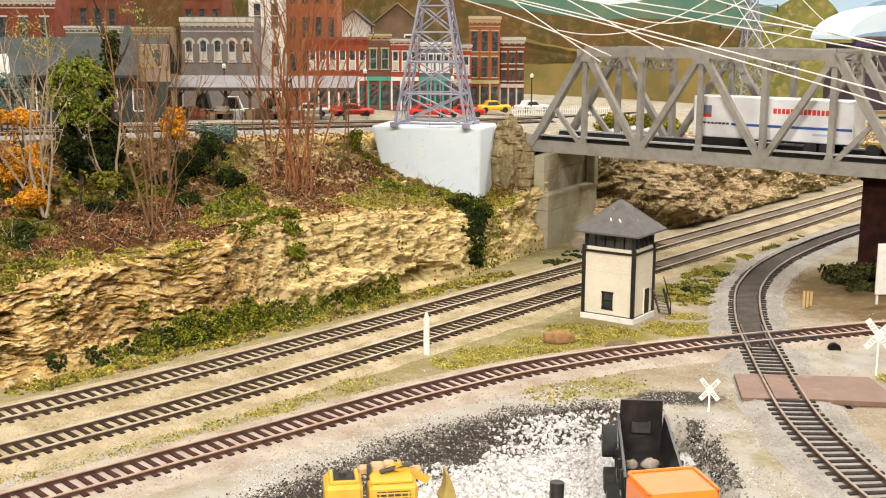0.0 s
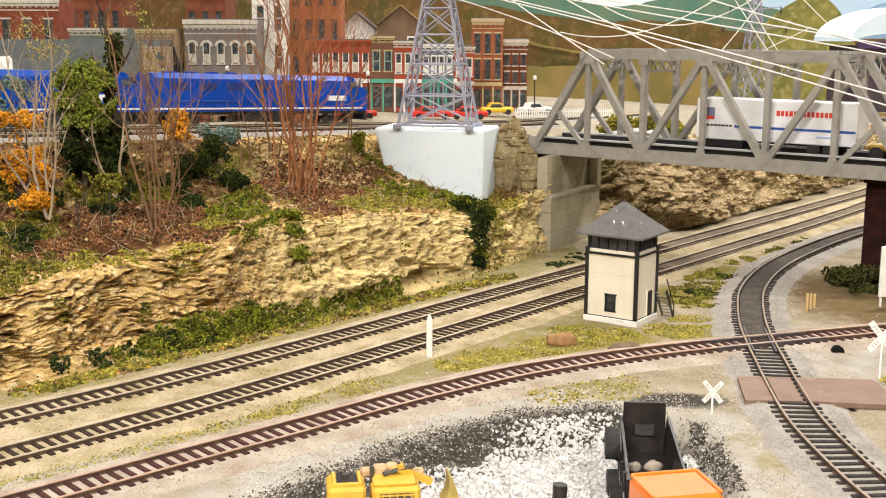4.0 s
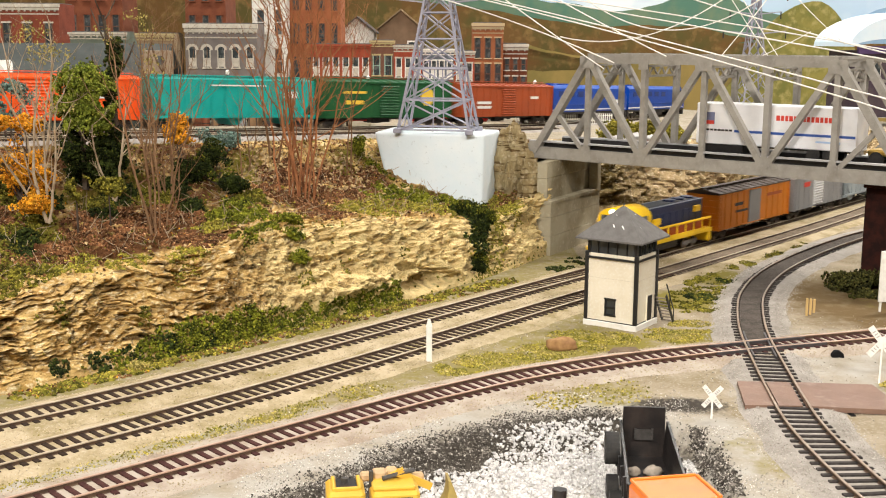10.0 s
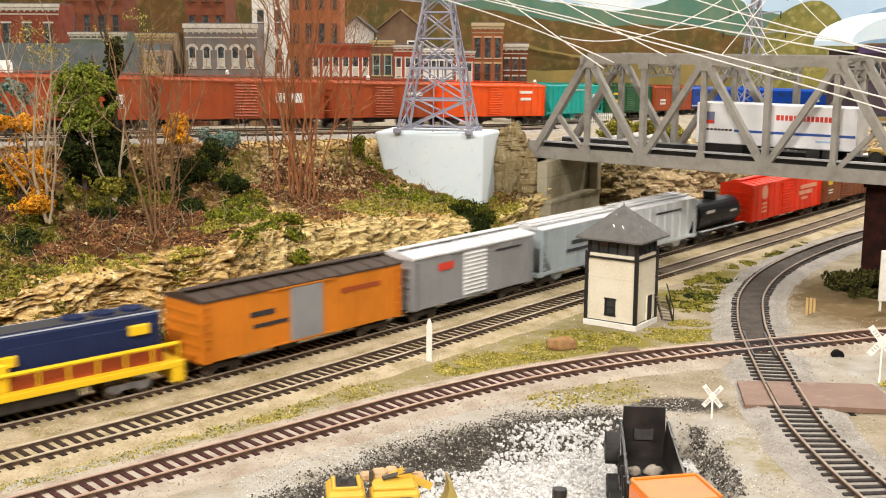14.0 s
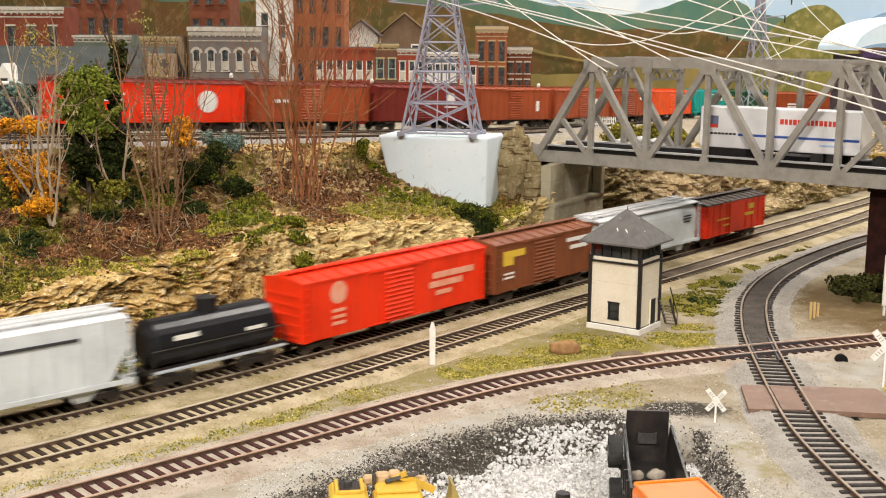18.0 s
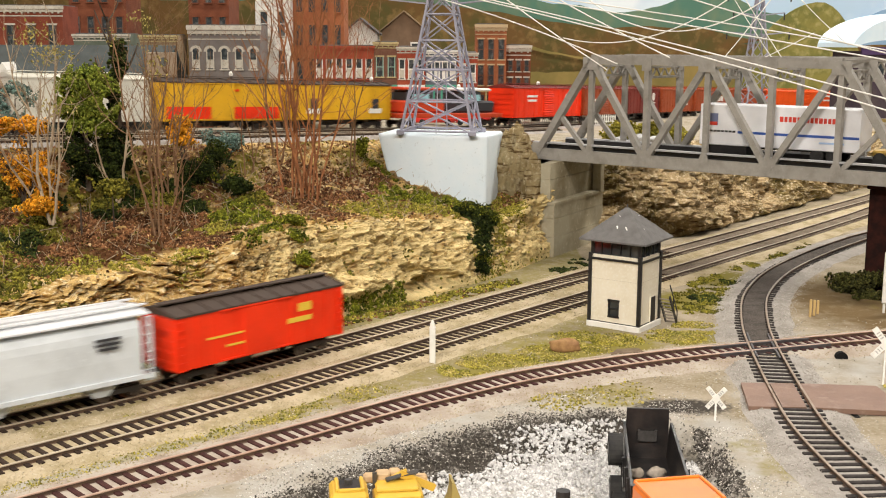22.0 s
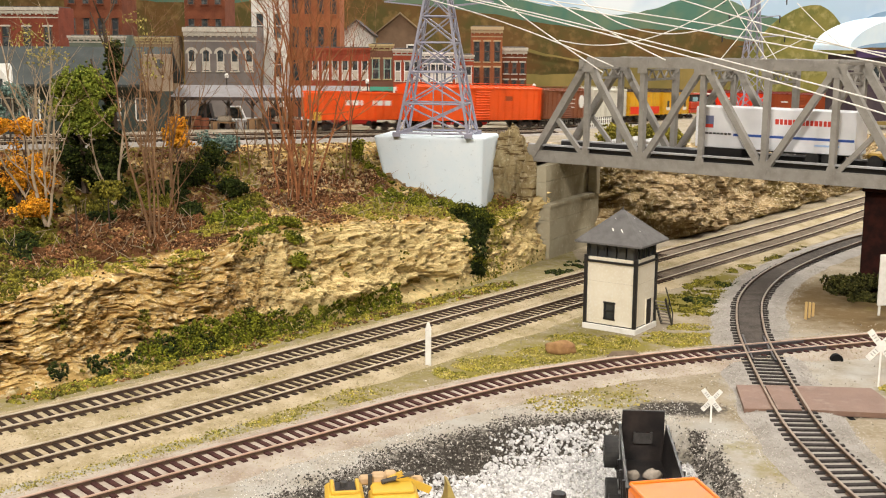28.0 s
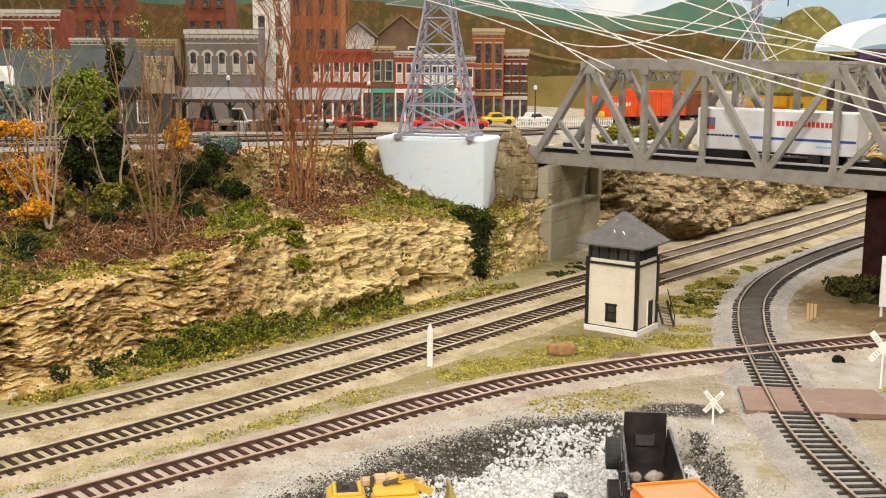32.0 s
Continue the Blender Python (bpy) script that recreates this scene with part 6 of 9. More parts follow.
for c, radii, n in (((-22.0, 82.0, 19.4), (1.8, 1.0, 1.2), 300), ((-20.6, 82.0, 17.0), (1.3, 1.0, 1.4), 120), ((-25.0, 84.5, 19.0), (1.4, 1.0, 1.0), 110), ((-28.0, 82.5, 17.4), (1.8, 1.0, 1.0), 240), ((-29.5, 82.5, 19.2), (1.6, 1.0, 1.0), 200), ((-25.8, 77.0, 14.2), (1.5, 0.9, 0.9), 120)):
    crown(s, c, radii, n, 0.12, rng, leaf, -0.05)
tagged(part("dry_leaves", s, leaf_straw, fix=False), "scattered dry straw-coloured leaves on the bare twigs", "leaves", kind="stuff")




# -- ground cover on the slope and along the tracks --
def scatter_slope(n, mat, name, label, seed, want, size, make=chunk, where=None, reach=(1.55, 6.95)):
    rng = random.Random(seed)
    s, made = Shape(), 0
    for _ in range(int(n * 1.7)):
        u, v = rng.uniform(*reach), rng.random()
        if rng.random() > want(u, v):
            continue
        p = slope_point(u, v)
        if where and not where(p):
            continue
        make(s, p + Vector((0.02, -0.03, 0.03)), size * rng.uniform(0.35, 1.1), rng)
    tagged(part(name, s, mat, fix=False), label, "ground cover", kind="stuff")


def patch(u, v, k, size=3.0):
    return 0.5 + 0.9 * noise.noise(Vector((u * size, v * size * 2.4, k)))


scatter_slope(9000, leaf_brown, "leaf_litter", "brown dead leaves covering the slope", 51, lambda u, v: cut(0.24, 0.36, v) * max(0.03, min(1, 2.2 * patch(u, v, 2.0, 1.6) - 0.5)), 0.13)
scatter_slope(5000, leaf_olive, "slope_moss", "olive moss and weeds on the slope", 52, lambda u, v: cut(0.2, 0.3, v) * max(0.0, min(1, 2.4 * patch(u, v, 7.0, 1.5) - 1.0)) + 0.5 * cut(0.05, 0.0, v), 0.13)
scatter_slope(4000, leaf_yellow, "slope_grass", "yellow-green grass tufts on the slope", 53, lambda u, v: cut(0.16, 0.3, v) * max(0.0, min(1, 2.4 * patch(u, v, 11.0, 1.3) - 1.15)) + 0.8 * cut(0.05, 0.0, v) * cut(2.2, 3.2, u), 0.13)
scatter_slope(2200, leaf_straw, "straw_litter", "pale straw and dry grass on the slope", 78, lambda u, v: cut(0.2, 0.32, v) * max(0.05, min(1, 2.0 * patch(u, v, 41.0, 2.0) - 0.5)), 0.15, leaf, None, (2.6, 5.6))
scatter_slope(2200, leaf_orange, "orange_litter", "orange fallen leaves on the slope", 79, lambda u, v: cut(0.22, 0.34, v) * max(0.03, min(1, 2.4 * patch(u, v, 43.0, 2.2) - 1.1)), 0.11, leaf)
scatter_slope(1400, leaf_olive, "slope_ivy", "olive weeds scattered over the rock", 54, lambda u, v: max(0.0, min(1, 5.0 * patch(u, v, 17.0, 2.6) - 4.0)), 0.13)

# patches of cover that hug the slope: x, y, radius and height of each
SLOPE_CELLS = [(u, v, slope_point(u, v, False)) for u in axis_steps([(1.4, 6.9, 0.03)]) for v in axis_steps([(0.0, 1.0, 0.015)])]


def cover_patch(name, label, mat, seed, spots, size, dense=330, make=chunk, top=99.0):
    """Crumbs of foam or leaves heaped over the slope, thickest in the middle of every spot."""
    rng = random.Random(seed)
    s = Shape()
    for x, y, r, h in spots:
        cells = [(u, v) for u, v, p in SLOPE_CELLS if math.hypot(p.x - x, p.y - y) < r * 1.15]
        if not cells:
            continue
        for _ in range(int(dense * r * r)):
            u, v = rng.choice(cells)
            p = slope_point(min(6.95, u + rng.uniform(-0.015, 0.015)), min(0.99, max(0.0, v + rng.uniform(-0.008, 0.008))))
            full = 1.0 - (math.hypot(p.x - x, p.y - y) / r) ** 2 + 0.75 * noise.noise(p * 0.9 + Vector((seed, 0, 0))) + 0.5 * noise.noise(p * 2.6)
            if full < 0.12 or p.z > top + 0.5 * noise.noise(p * 1.3):
                continue
            p.z += h * min(1.0, full) * rng.random() ** 0.8
            make(s, p, size * rng.uniform(0.45, 1.25), rng)
    tagged(part(name, s, mat, fix=False), label, "ground cover", kind="stuff")


twigs = Shape()
rng = random.Random(160)
for _ in range(620):
    u, v = rng.uniform(2.0, 5.6), rng.uniform(0.27, 0.95)
    p = slope_point(u, v) + Vector((0, 0, 0.05))
    d = Vector((rng.gauss(0, 1), rng.gauss(0, 0.6), rng.uniform(0.0, 1.6))).normalized() * rng.uniform(0.4, 1.5)
    twigs.rod(p, p + d, 0.032, 4, 0.014)
tagged(part("fallen_twigs", twigs, bark_pale, fix=False), "pale dry twigs lying over the slope", "twigs", kind="stuff")
cover_patch("fallen_leaves", "red-brown fallen leaves heaped among the bare trees", leaf_brown, 151, [(-26.6, 70.2, 1.6, 0.15), (-24.6, 71.8, 1.4, 0.15), (-28.4, 75.2, 1.4, 0.2), (-24.4, 74.8, 1.8, 0.15), (-22.1, 75.8, 2.0, 0.2), (-20.5, 78.5, 2.2, 0.2), (-17.2, 75.9, 1.8, 0.2), (-15.8, 76.8, 1.3, 0.15), (-22.5, 79.5, 2.2, 0.25), (-19.0, 81.0, 2.2, 0.25), (-24.5, 78.2, 1.8, 0.2),
    (-13.2, 93.5, 2.2, 0.2), (-10.4, 92.5, 2.6, 0.2), (-9.4, 98.0, 2.5, 0.2), (-9.3, 87.2, 2.0, 0.15), (-11.6, 88.8, 2.0, 0.2), (-12.0, 97.0, 2.2, 0.2), (-7.6, 94.0, 2.0, 0.15), (-29.5, 75.5, 1.8, 0.2), (-7.0, 98.5, 2.0, 0.2), (-6.6, 102.0, 1.8, 0.2), (-13.8, 90.0, 1.6, 0.2)], 0.12, 400)
cover_patch("bright_weeds", "bright yellow-green weeds in patches on the slope", leaf_green, 152, [(-15.6, 81.6, 1.6, 0.45), (-13.7, 82.2, 1.5, 0.35), (-13.6, 77.4, 1.2, 0.3), (-12.6, 79.8, 1.1, 0.3), (-15.2, 84.4, 1.5, 0.5), (-4.6, 99.6, 1.9, 0.4), (-2.2, 99.4, 1.9, 0.45), (0.1, 100.0, 1.8, 0.45), (-5.8, 96.5, 1.6, 0.3)], 0.12, 430)
cover_patch("yellow_grass", "yellow grass and moss over the upper rock", leaf_yellow, 153, [(-20.2, 72.2, 1.7, 0.1), (-16.8, 73.4, 1.5, 0.1), (-23.0, 71.2, 1.6, 0.12), (-5.2, 92.6, 2.2, 0.15), (-2.6, 95.2, 2.2, 0.15), (-0.4, 96.8, 1.9, 0.15), (-7.0, 90.0, 1.8, 0.12), (-16.0, 79.0, 1.4, 0.2), (3.4, 98.0, 1.8, 0.2), (5.4, 100.5, 1.8, 0.2)], 0.11, 300)
cover_patch("olive_moss", "olive moss and low brush on the bank", leaf_olive, 154, [(-25.3, 69.6, 2.0, 0.16), (-26.2, 67.6, 1.9, 0.14), (-28.0, 70.4, 2.0, 0.2), (-28.1, 73.9, 1.8, 0.4), (-25.8, 74.4, 1.1, 0.35), (-30.0, 71.5, 2.0, 0.4), (-27.4, 77.0, 1.6, 0.5), (-24.6, 81.0, 1.5, 0.6), (-21.4, 83.6, 1.6, 0.6), (-30.4, 79.5, 1.8, 0.8), (-14.6, 86.4, 1.4, 0.5)], 0.13, 400)
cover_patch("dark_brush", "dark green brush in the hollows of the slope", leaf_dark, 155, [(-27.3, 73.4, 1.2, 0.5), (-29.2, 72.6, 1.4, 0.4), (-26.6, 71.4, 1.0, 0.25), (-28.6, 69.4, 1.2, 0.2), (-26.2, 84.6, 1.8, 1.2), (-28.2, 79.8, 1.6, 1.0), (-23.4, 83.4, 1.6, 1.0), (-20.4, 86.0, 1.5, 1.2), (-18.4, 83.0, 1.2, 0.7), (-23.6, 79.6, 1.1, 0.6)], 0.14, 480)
# Dark crumbs that paint shade below the green foot bushes.
cover_patch("shade_bushes", "green bushes coloured dark as shade along the foot of the rock", leaf_dark, 158, [(-16.8, 67.8, 0.8, 0.5), (-14.8, 69.7, 0.8, 0.6), (-12.8, 73.2, 0.9, 0.6), (-19.8, 64.6, 0.7, 0.35), (-21.8, 63.0, 0.7, 0.3), (-18.4, 66.2, 0.6, 0.4)], 0.12, 520, top=0.7)
cover_patch("foot_bushes", "green bushes at the foot of the rock face", leaf_green, 156, [(-15.9, 68.8, 1.5, 0.8), (-14.6, 70.2, 1.5, 0.9), (-13.4, 71.5, 1.5, 0.9), (-12.2, 72.6, 1.4, 0.8), (-11.0, 73.8, 1.2, 0.5), (-17.4, 67.0, 1.1, 0.45), (-9.6, 75.6, 1.2, 0.35), (-8.0, 77.4, 1.2, 0.3), (-6.3, 79.5, 1.6, 0.5), (-5.0, 81.0, 1.4, 0.45), (-3.8, 82.4, 1.3, 0.4), (-19.0, 65.3, 0.7, 0.35)], 0.115, 560, top=0.95)
cover_patch("rock_tufts", "olive tufts clinging to the rock face", leaf_olive, 157, [(-9.4, 77.4, 0.7, 0.4), (-18.2, 68.6, 0.5, 0.2), (-22.4, 65.6, 0.6, 0.2), (-7.0, 81.0, 0.5, 0.2), (-3.0, 86.0, 0.6, 0.2)], 0.12, 420)
scatter_slope(1300, surface("rock_crumbs", (0.5, 0.38, 0.2), 0.95, (0.34, 0.24, 0.12), 120, island=0.4), "pale_stones", "pale loose stones on the upper slope", 74, lambda u, v: cut(0.45, 0.6, v) * cut(1.0, 0.85, v) * patch(u, v, 3.0, 2.0), 0.26, chunk, None, (4.05, 5.0))
scatter_slope(15000, leaf_dark, "rock_vine", "dark green vine covering the rock by the abutment", 59, lambda u, v: cut(0.6, 0.35, v), 0.2, chunk, lambda p: noise.noise(p * 0.45) + 0.8 * noise.noise(p * 1.1) > 1.5 * abs(p.x - 2.8) - 0.3 * p.z - 0.25, (5.2, 6.1))
scatter_slope(9000, leaf_yellow, "vine_tips", "yellow-green tips of the vine by the abutment", 60, lambda u, v: cut(0.85, 0.6, v), 0.2, leaf, lambda p: noise.noise(p * 0.6 + Vector((9, 0, 0))) > 0.7 * abs(p.x - 3.6) - 0.95, (5.2, 6.6))
scatter_slope(2600, surface("rock_crumbs", (0.5, 0.38, 0.2), 0.95, (0.34, 0.24, 0.12), 120, island=0.4), "rock_rubble", "loose tan rock rubble on ledges", 55, lambda u, v: 0.6 * cut(0.5, 0.1, v) * patch(u, v, 23.0), 0.18)


def scatter_ground(n, mat, name, label, seed, spots, size, tall=1.0):
    """Foam crumbs on the ground, thick in the given spots: x, y, radius."""
    rng = random.Random(seed)
    s = Shape()
    for _ in range(n):
        x, y, r = rng.choice(spots)
        a, d = rng.uniform(0, 6.283), r * math.sqrt(rng.random())
        x, y = x + d * math.cos(a), y + d * math.sin(a)
        if noise.noise(Vector((x * 0.8, y * 0.8, seed))) < -0.12:
            continue
        chunk(s, Vector((x, y, ground_height(x, y) + 0.02)), size * rng.uniform(0.4, 1.4), rng)
    tagged(part(name, s, mat, fix=False), label, "ground cover", kind="stuff")


FOOT_OF_ROCK = [(-22.5 + 0.74 * k, 60.0 + 0.82 * k, 1.1) for k in range(0, 38)]
BY_TOWER = [(3.0, 67.0, 2.4), (6.0, 69.0, 2.2), (9.0, 71.5, 2.2), (8.6, 73.0, 2.0), (11.0, 72.5, 1.8), (15.0, 73.5, 2.0), (17.0, 76.0, 1.8), (1.0, 65.5, 1.6)]
RIGHT_OF_TOWER = [(18.0, 82.0, 2.2), (19.5, 86.0, 2.4), (21.5, 90.0, 2.4), (20.6, 93.5, 2.2), (25.0, 98.0, 2.2), (29.0, 103.5, 2.0), (33.0, 108.0, 1.8)]
BETWEEN = [(-13, 54.5, 2.0), (-9, 57.5, 2.0), (-5.0, 61.3, 1.8), (-15.5, 57.2, 1.4), (-10, 63.0, 1.2), (9, 61.5, 2.6), (6.0, 59.5, 1.6), (25.6, 62.5, 1.0)]
scatter_ground(1900, leaf_yellow, "foot_grass", "yellow-green grass along the foot of the rock", 61, FOOT_OF_ROCK, 0.14)
scatter_ground(2200, leaf_olive, "foot_weeds", "olive weeds along the foot of the rock", 62, FOOT_OF_ROCK, 0.15)
scatter_ground(120, leaf_orange, "foot_flowers", "orange dry weeds along the foot of the rock", 63, FOOT_OF_ROCK[:14], 0.09)
scatter_ground(3200, leaf_brown, "foot_litter", "brown leaf litter along the foot of the rock", 163, FOOT_OF_ROCK, 0.08)
scatter_ground(8000, leaf_yellow, "tower_grass", "yellow-green grass round the tower", 64, BY_TOWER, 0.062)
scatter_ground(7000, leaf_straw, "tower_straw", "straw-coloured grass round the tower", 65, BY_TOWER, 0.062)
scatter_ground(5200, leaf_olive, "bank_grass", "olive grass on the bank beyond the tower", 66, RIGHT_OF_TOWER, 0.11)
IN_BETWEEN = [((a[0] + b[0]) / 2, (a[1] + b[1]) / 2, 1.2) for a, b in zip(smooth_line(LINE_1[4:12], 1.2), smooth_line(LINE_2[4:12], 1.2))]
scatter_ground(2600, leaf_straw, "track_straw", "dry yellow grass between the two main tracks", 80, IN_BETWEEN, 0.055)
scatter_ground(1500, leaf_olive, "track_weeds", "sparse olive weeds between the two main tracks", 81, IN_BETWEEN, 0.06)
scatter_ground(1500, leaf_straw, "lineside_straw", "thin straw grass between the tracks", 67, BETWEEN, 0.08)
scatter_ground(900, leaf_yellow, "lineside_grass", "thin green grass between the tracks", 68, BETWEEN, 0.08)
scatter_ground(700, leaf_dark, "dark_tuft", "dark green weeds by the tower and bank", 69, [(5.6, 77.0, 0.9), (19.5, 85.0, 1.4), (23.0, 91.0, 1.2), (10, 95.5, 1.4), (12.0, 99.0, 1.6)], 0.16)
GRAVEL_SPOTS = [(x, y, 2.5) for x in range(-20, 34, 3) for y in range(44, 80, 3) if inside_depth(x, y, PIT) < -1]
scatter_ground(6000, surface("small_stones", (0.40, 0.36, 0.30), 0.95, (0.20, 0.165, 0.12), 100, (0.45, 0.55), (0.62, 0.58, 0.51), 400, island=0.5), "small_stones", "small loose stones scattered over the ground", 70, GRAVEL_SPOTS, 0.045)

BETWEEN_LOW = [((a[0] + b[0]) / 2, (a[1] + b[1]) / 2, 1.5) for a, b in zip(smooth_line(LINE_2[4:9], 1.0), smooth_line(LINE_3[1:7], 1.0))]
scatter_ground(4200, leaf_straw, "verge_straw", "dry straw grass between the main and red tracks", 171, BETWEEN_LOW, 0.05)
scatter_ground(2600, leaf_yellow, "verge_grass", "thin yellow-green grass between the main and red tracks", 172, BETWEEN_LOW, 0.055)


def grit(line, lo, hi, mat, label, seed, n):
    """Loose grains along both shoulders of a track bed."""
    rng = random.Random(seed)
    pts = [p for p in smooth_line(line, 0.5) if lo < p.y < hi]
    s = Shape()
    for _ in range(n):
        k = rng.randrange(1, len(pts) - 1)
        way = (pts[k + 1] - pts[k - 1]).normalized()
        off = rng.choice((-1, 1)) * rng.gauss(2.2, 0.4)
        p = pts[k] + Vector((way.y, -way.x, 0)) * off + way * rng.uniform(-0.25, 0.25)
        z = -0.222 - 0.25 * max(0.0, abs(off) - 1.8)
        chunk(s, Vector((p.x, p.y, max(z, ground_height(p.x, p.y)) + 0.01)), rng.choice((0.025, 0.035, 0.05)), rng)
    tagged(part("ballast_grit", s, mat, fix=False), label, "gravel", kind="stuff")


sand_grit = surface("sand_grit", (0.46, 0.385, 0.265), 0.95, (0.36, 0.30, 0.18), 90, (0.45, 0.6), (0.56, 0.49, 0.38), 500, island=0.16)
grey_grit = surface("grey_grit", (0.44, 0.41, 0.37), 0.95, (0.36, 0.33, 0.29), 90, (0.45, 0.6), (0.54, 0.51, 0.46), 500, island=0.16)
grit(LINE_1, 50, 110, sand_grit, "sandy grit along the track beneath the rock", 181, 5000)
grit(LINE_2, 46, 105, sand_grit, "sandy grit along the bright-railed track", 182, 5000)
grit(LINE_3, 42, 78, sand_grit, "sandy grit along the red-brown track", 183, 4500)
grit(LINE_4, 42, 100, grey_grit, "grey grit along the curved track", 184, 8000)

# ---- quarry pit in the foreground ----
white_stone = surface("white_quarry_stone", (0.55, 0.545, 0.535), 0.9, (0.47, 0.46, 0.45), 200, (0.4, 0.65), (0.78, 0.77, 0.74), 900, (0.5, 0.7), bump=0.4, island=0.22)
cinder = surface("black_cinders", (0.06, 0.053, 0.045), 0.95, (0.26, 0.24, 0.21), 250, (0.5, 0.62), (0.55, 0.52, 0.47), 700, (0.54, 0.64), island=0.6)
rng = random.Random(81)
gravel, slag = Shape(), Shape()
for _ in range(36000):
    x, y = rng.uniform(-12, 13.5), rng.uniform(38, 58)
    d = inside_depth(x, y, PIT)
    spill = cut(4.5, 1.5, math.hypot(x - 6.5, y - 54.5))
    if d > 1.7 - 0.9 * cut(8, 10, x) + 0.6 * noise.noise(Vector((x * 0.4, y * 0.4, 2))) or (d > 0.3 and rng.random() < spill):
        chunk(gravel, Vector((x, y, ground_height(x, y) + 0.05)), rng.choice((0.06, 0.08, 0.1, 0.12, 0.17)) * rng.uniform(0.7, 1.2), rng)
tagged(part("quarry_gravel", gravel, white_stone, fix=False), "heaped white broken quarry stone", "gravel", kind="stuff")
for _ in range(150000):
    x, y = rng.uniform(-12, 17), rng.uniform(40, 62)
    d = inside_depth(x, y, PIT) + 0.6 * noise.noise(Vector((x * 0.7, y * 0.7, 6)))
    if -1.5 + 0.8 * cut(8, 10, x) < d < 2.6 - 1.4 * cut(8, 10, x) and rng.random() < cut(-1.6, 0.5, d) * (1 - 0.85 * cut(8, 10, x)):
        chunk(slag, Vector((x, y, ground_height(x, y) + 0.02)), rng.choice((0.025, 0.035, 0.045, 0.065)), rng)
# A dense line of dark grains stands in for the trench's shadow.
for _ in range(5000):
    k = rng.random()
    x, y = 12.58 + 0.21 * k + rng.gauss(0, 0.15) + 0.3 * noise.noise(Vector((k * 6, 0, 4))), 54.80 + -7.64 * k + rng.gauss(0, 0.3)
    chunk(slag, Vector((x, y, ground_height(x, y) + 0.03)), rng.choice((0.03, 0.045, 0.06, 0.09)), rng)
tagged(part("cinder_slope", slag, cinder, fix=False), "black and grey cinders on the pit's slope, with a dark line for the trench shadow", "cinders", kind="stuff")

strewn = Shape()
for _ in range(70000):
    x, y = rng.uniform(-9, 17), rng.uniform(42, 69)
    d = -inside_depth(x, y, PIT)
    patch = noise.noise(Vector((x * 0.45, y * 0.45, 12)))
    if -0.3 < d < 6 and rng.random() < 0.75 * cut(6, 0, d) * cut(-0.25, 0.3, patch) and min(near_line(x, y, LINE_3[2:13]), near_line(x, y, LINE_4[1:8])) > 1.6:
        chunk(strewn, Vector((x, y, ground_height(x, y) + 0.01)), rng.choice((0.02, 0.03, 0.045)) * (1.6 if rng.random() < 0.05 else 1), rng)
tagged(part("strewn_grit", strewn, surface("strewn_grit", (0.52, 0.50, 0.46), 0.95, (0.30, 0.27, 0.23), 90, (0.45, 0.6), (0.62, 0.60, 0.56), 500, island=0.5), fix=False), "loose grey and white grit round the pit", "gravel", kind="stuff")

dozer_yellow = surface("machine_yellow", (0.68, 0.43, 0.05), 0.42, (0.55, 0.34, 0.04), 60, (0.42, 0.7), coat=0.2)
machine_orange = surface("machine_orange", (0.80, 0.20, 0.015), 0.35, (0.72, 0.17, 0.012), 60, (0.42, 0.7), coat=0.3)
black_plastic = surface("black_plastic", (0.014, 0.013, 0.013), 0.38, (0.035, 0.028, 0.025), 120, (0.45, 0.7), bump=0.1)
rubber = surface("rubber_black", (0.02, 0.02, 0.02), 0.8, (0.04, 0.038, 0.035), 200)


def tyre(name, x, y, z, r, w, parent, m=None):
    t = part(name, Shape().rod((x - w / 2, y, z), (x + w / 2, y, z), r, 20), rubber, parent)
    part("hub", Shape().rod((x - w / 2 - 0.02, y, z), (x + w / 2 + 0.02, y, z), r * 0.45, 12), black_plastic, t)
    return t


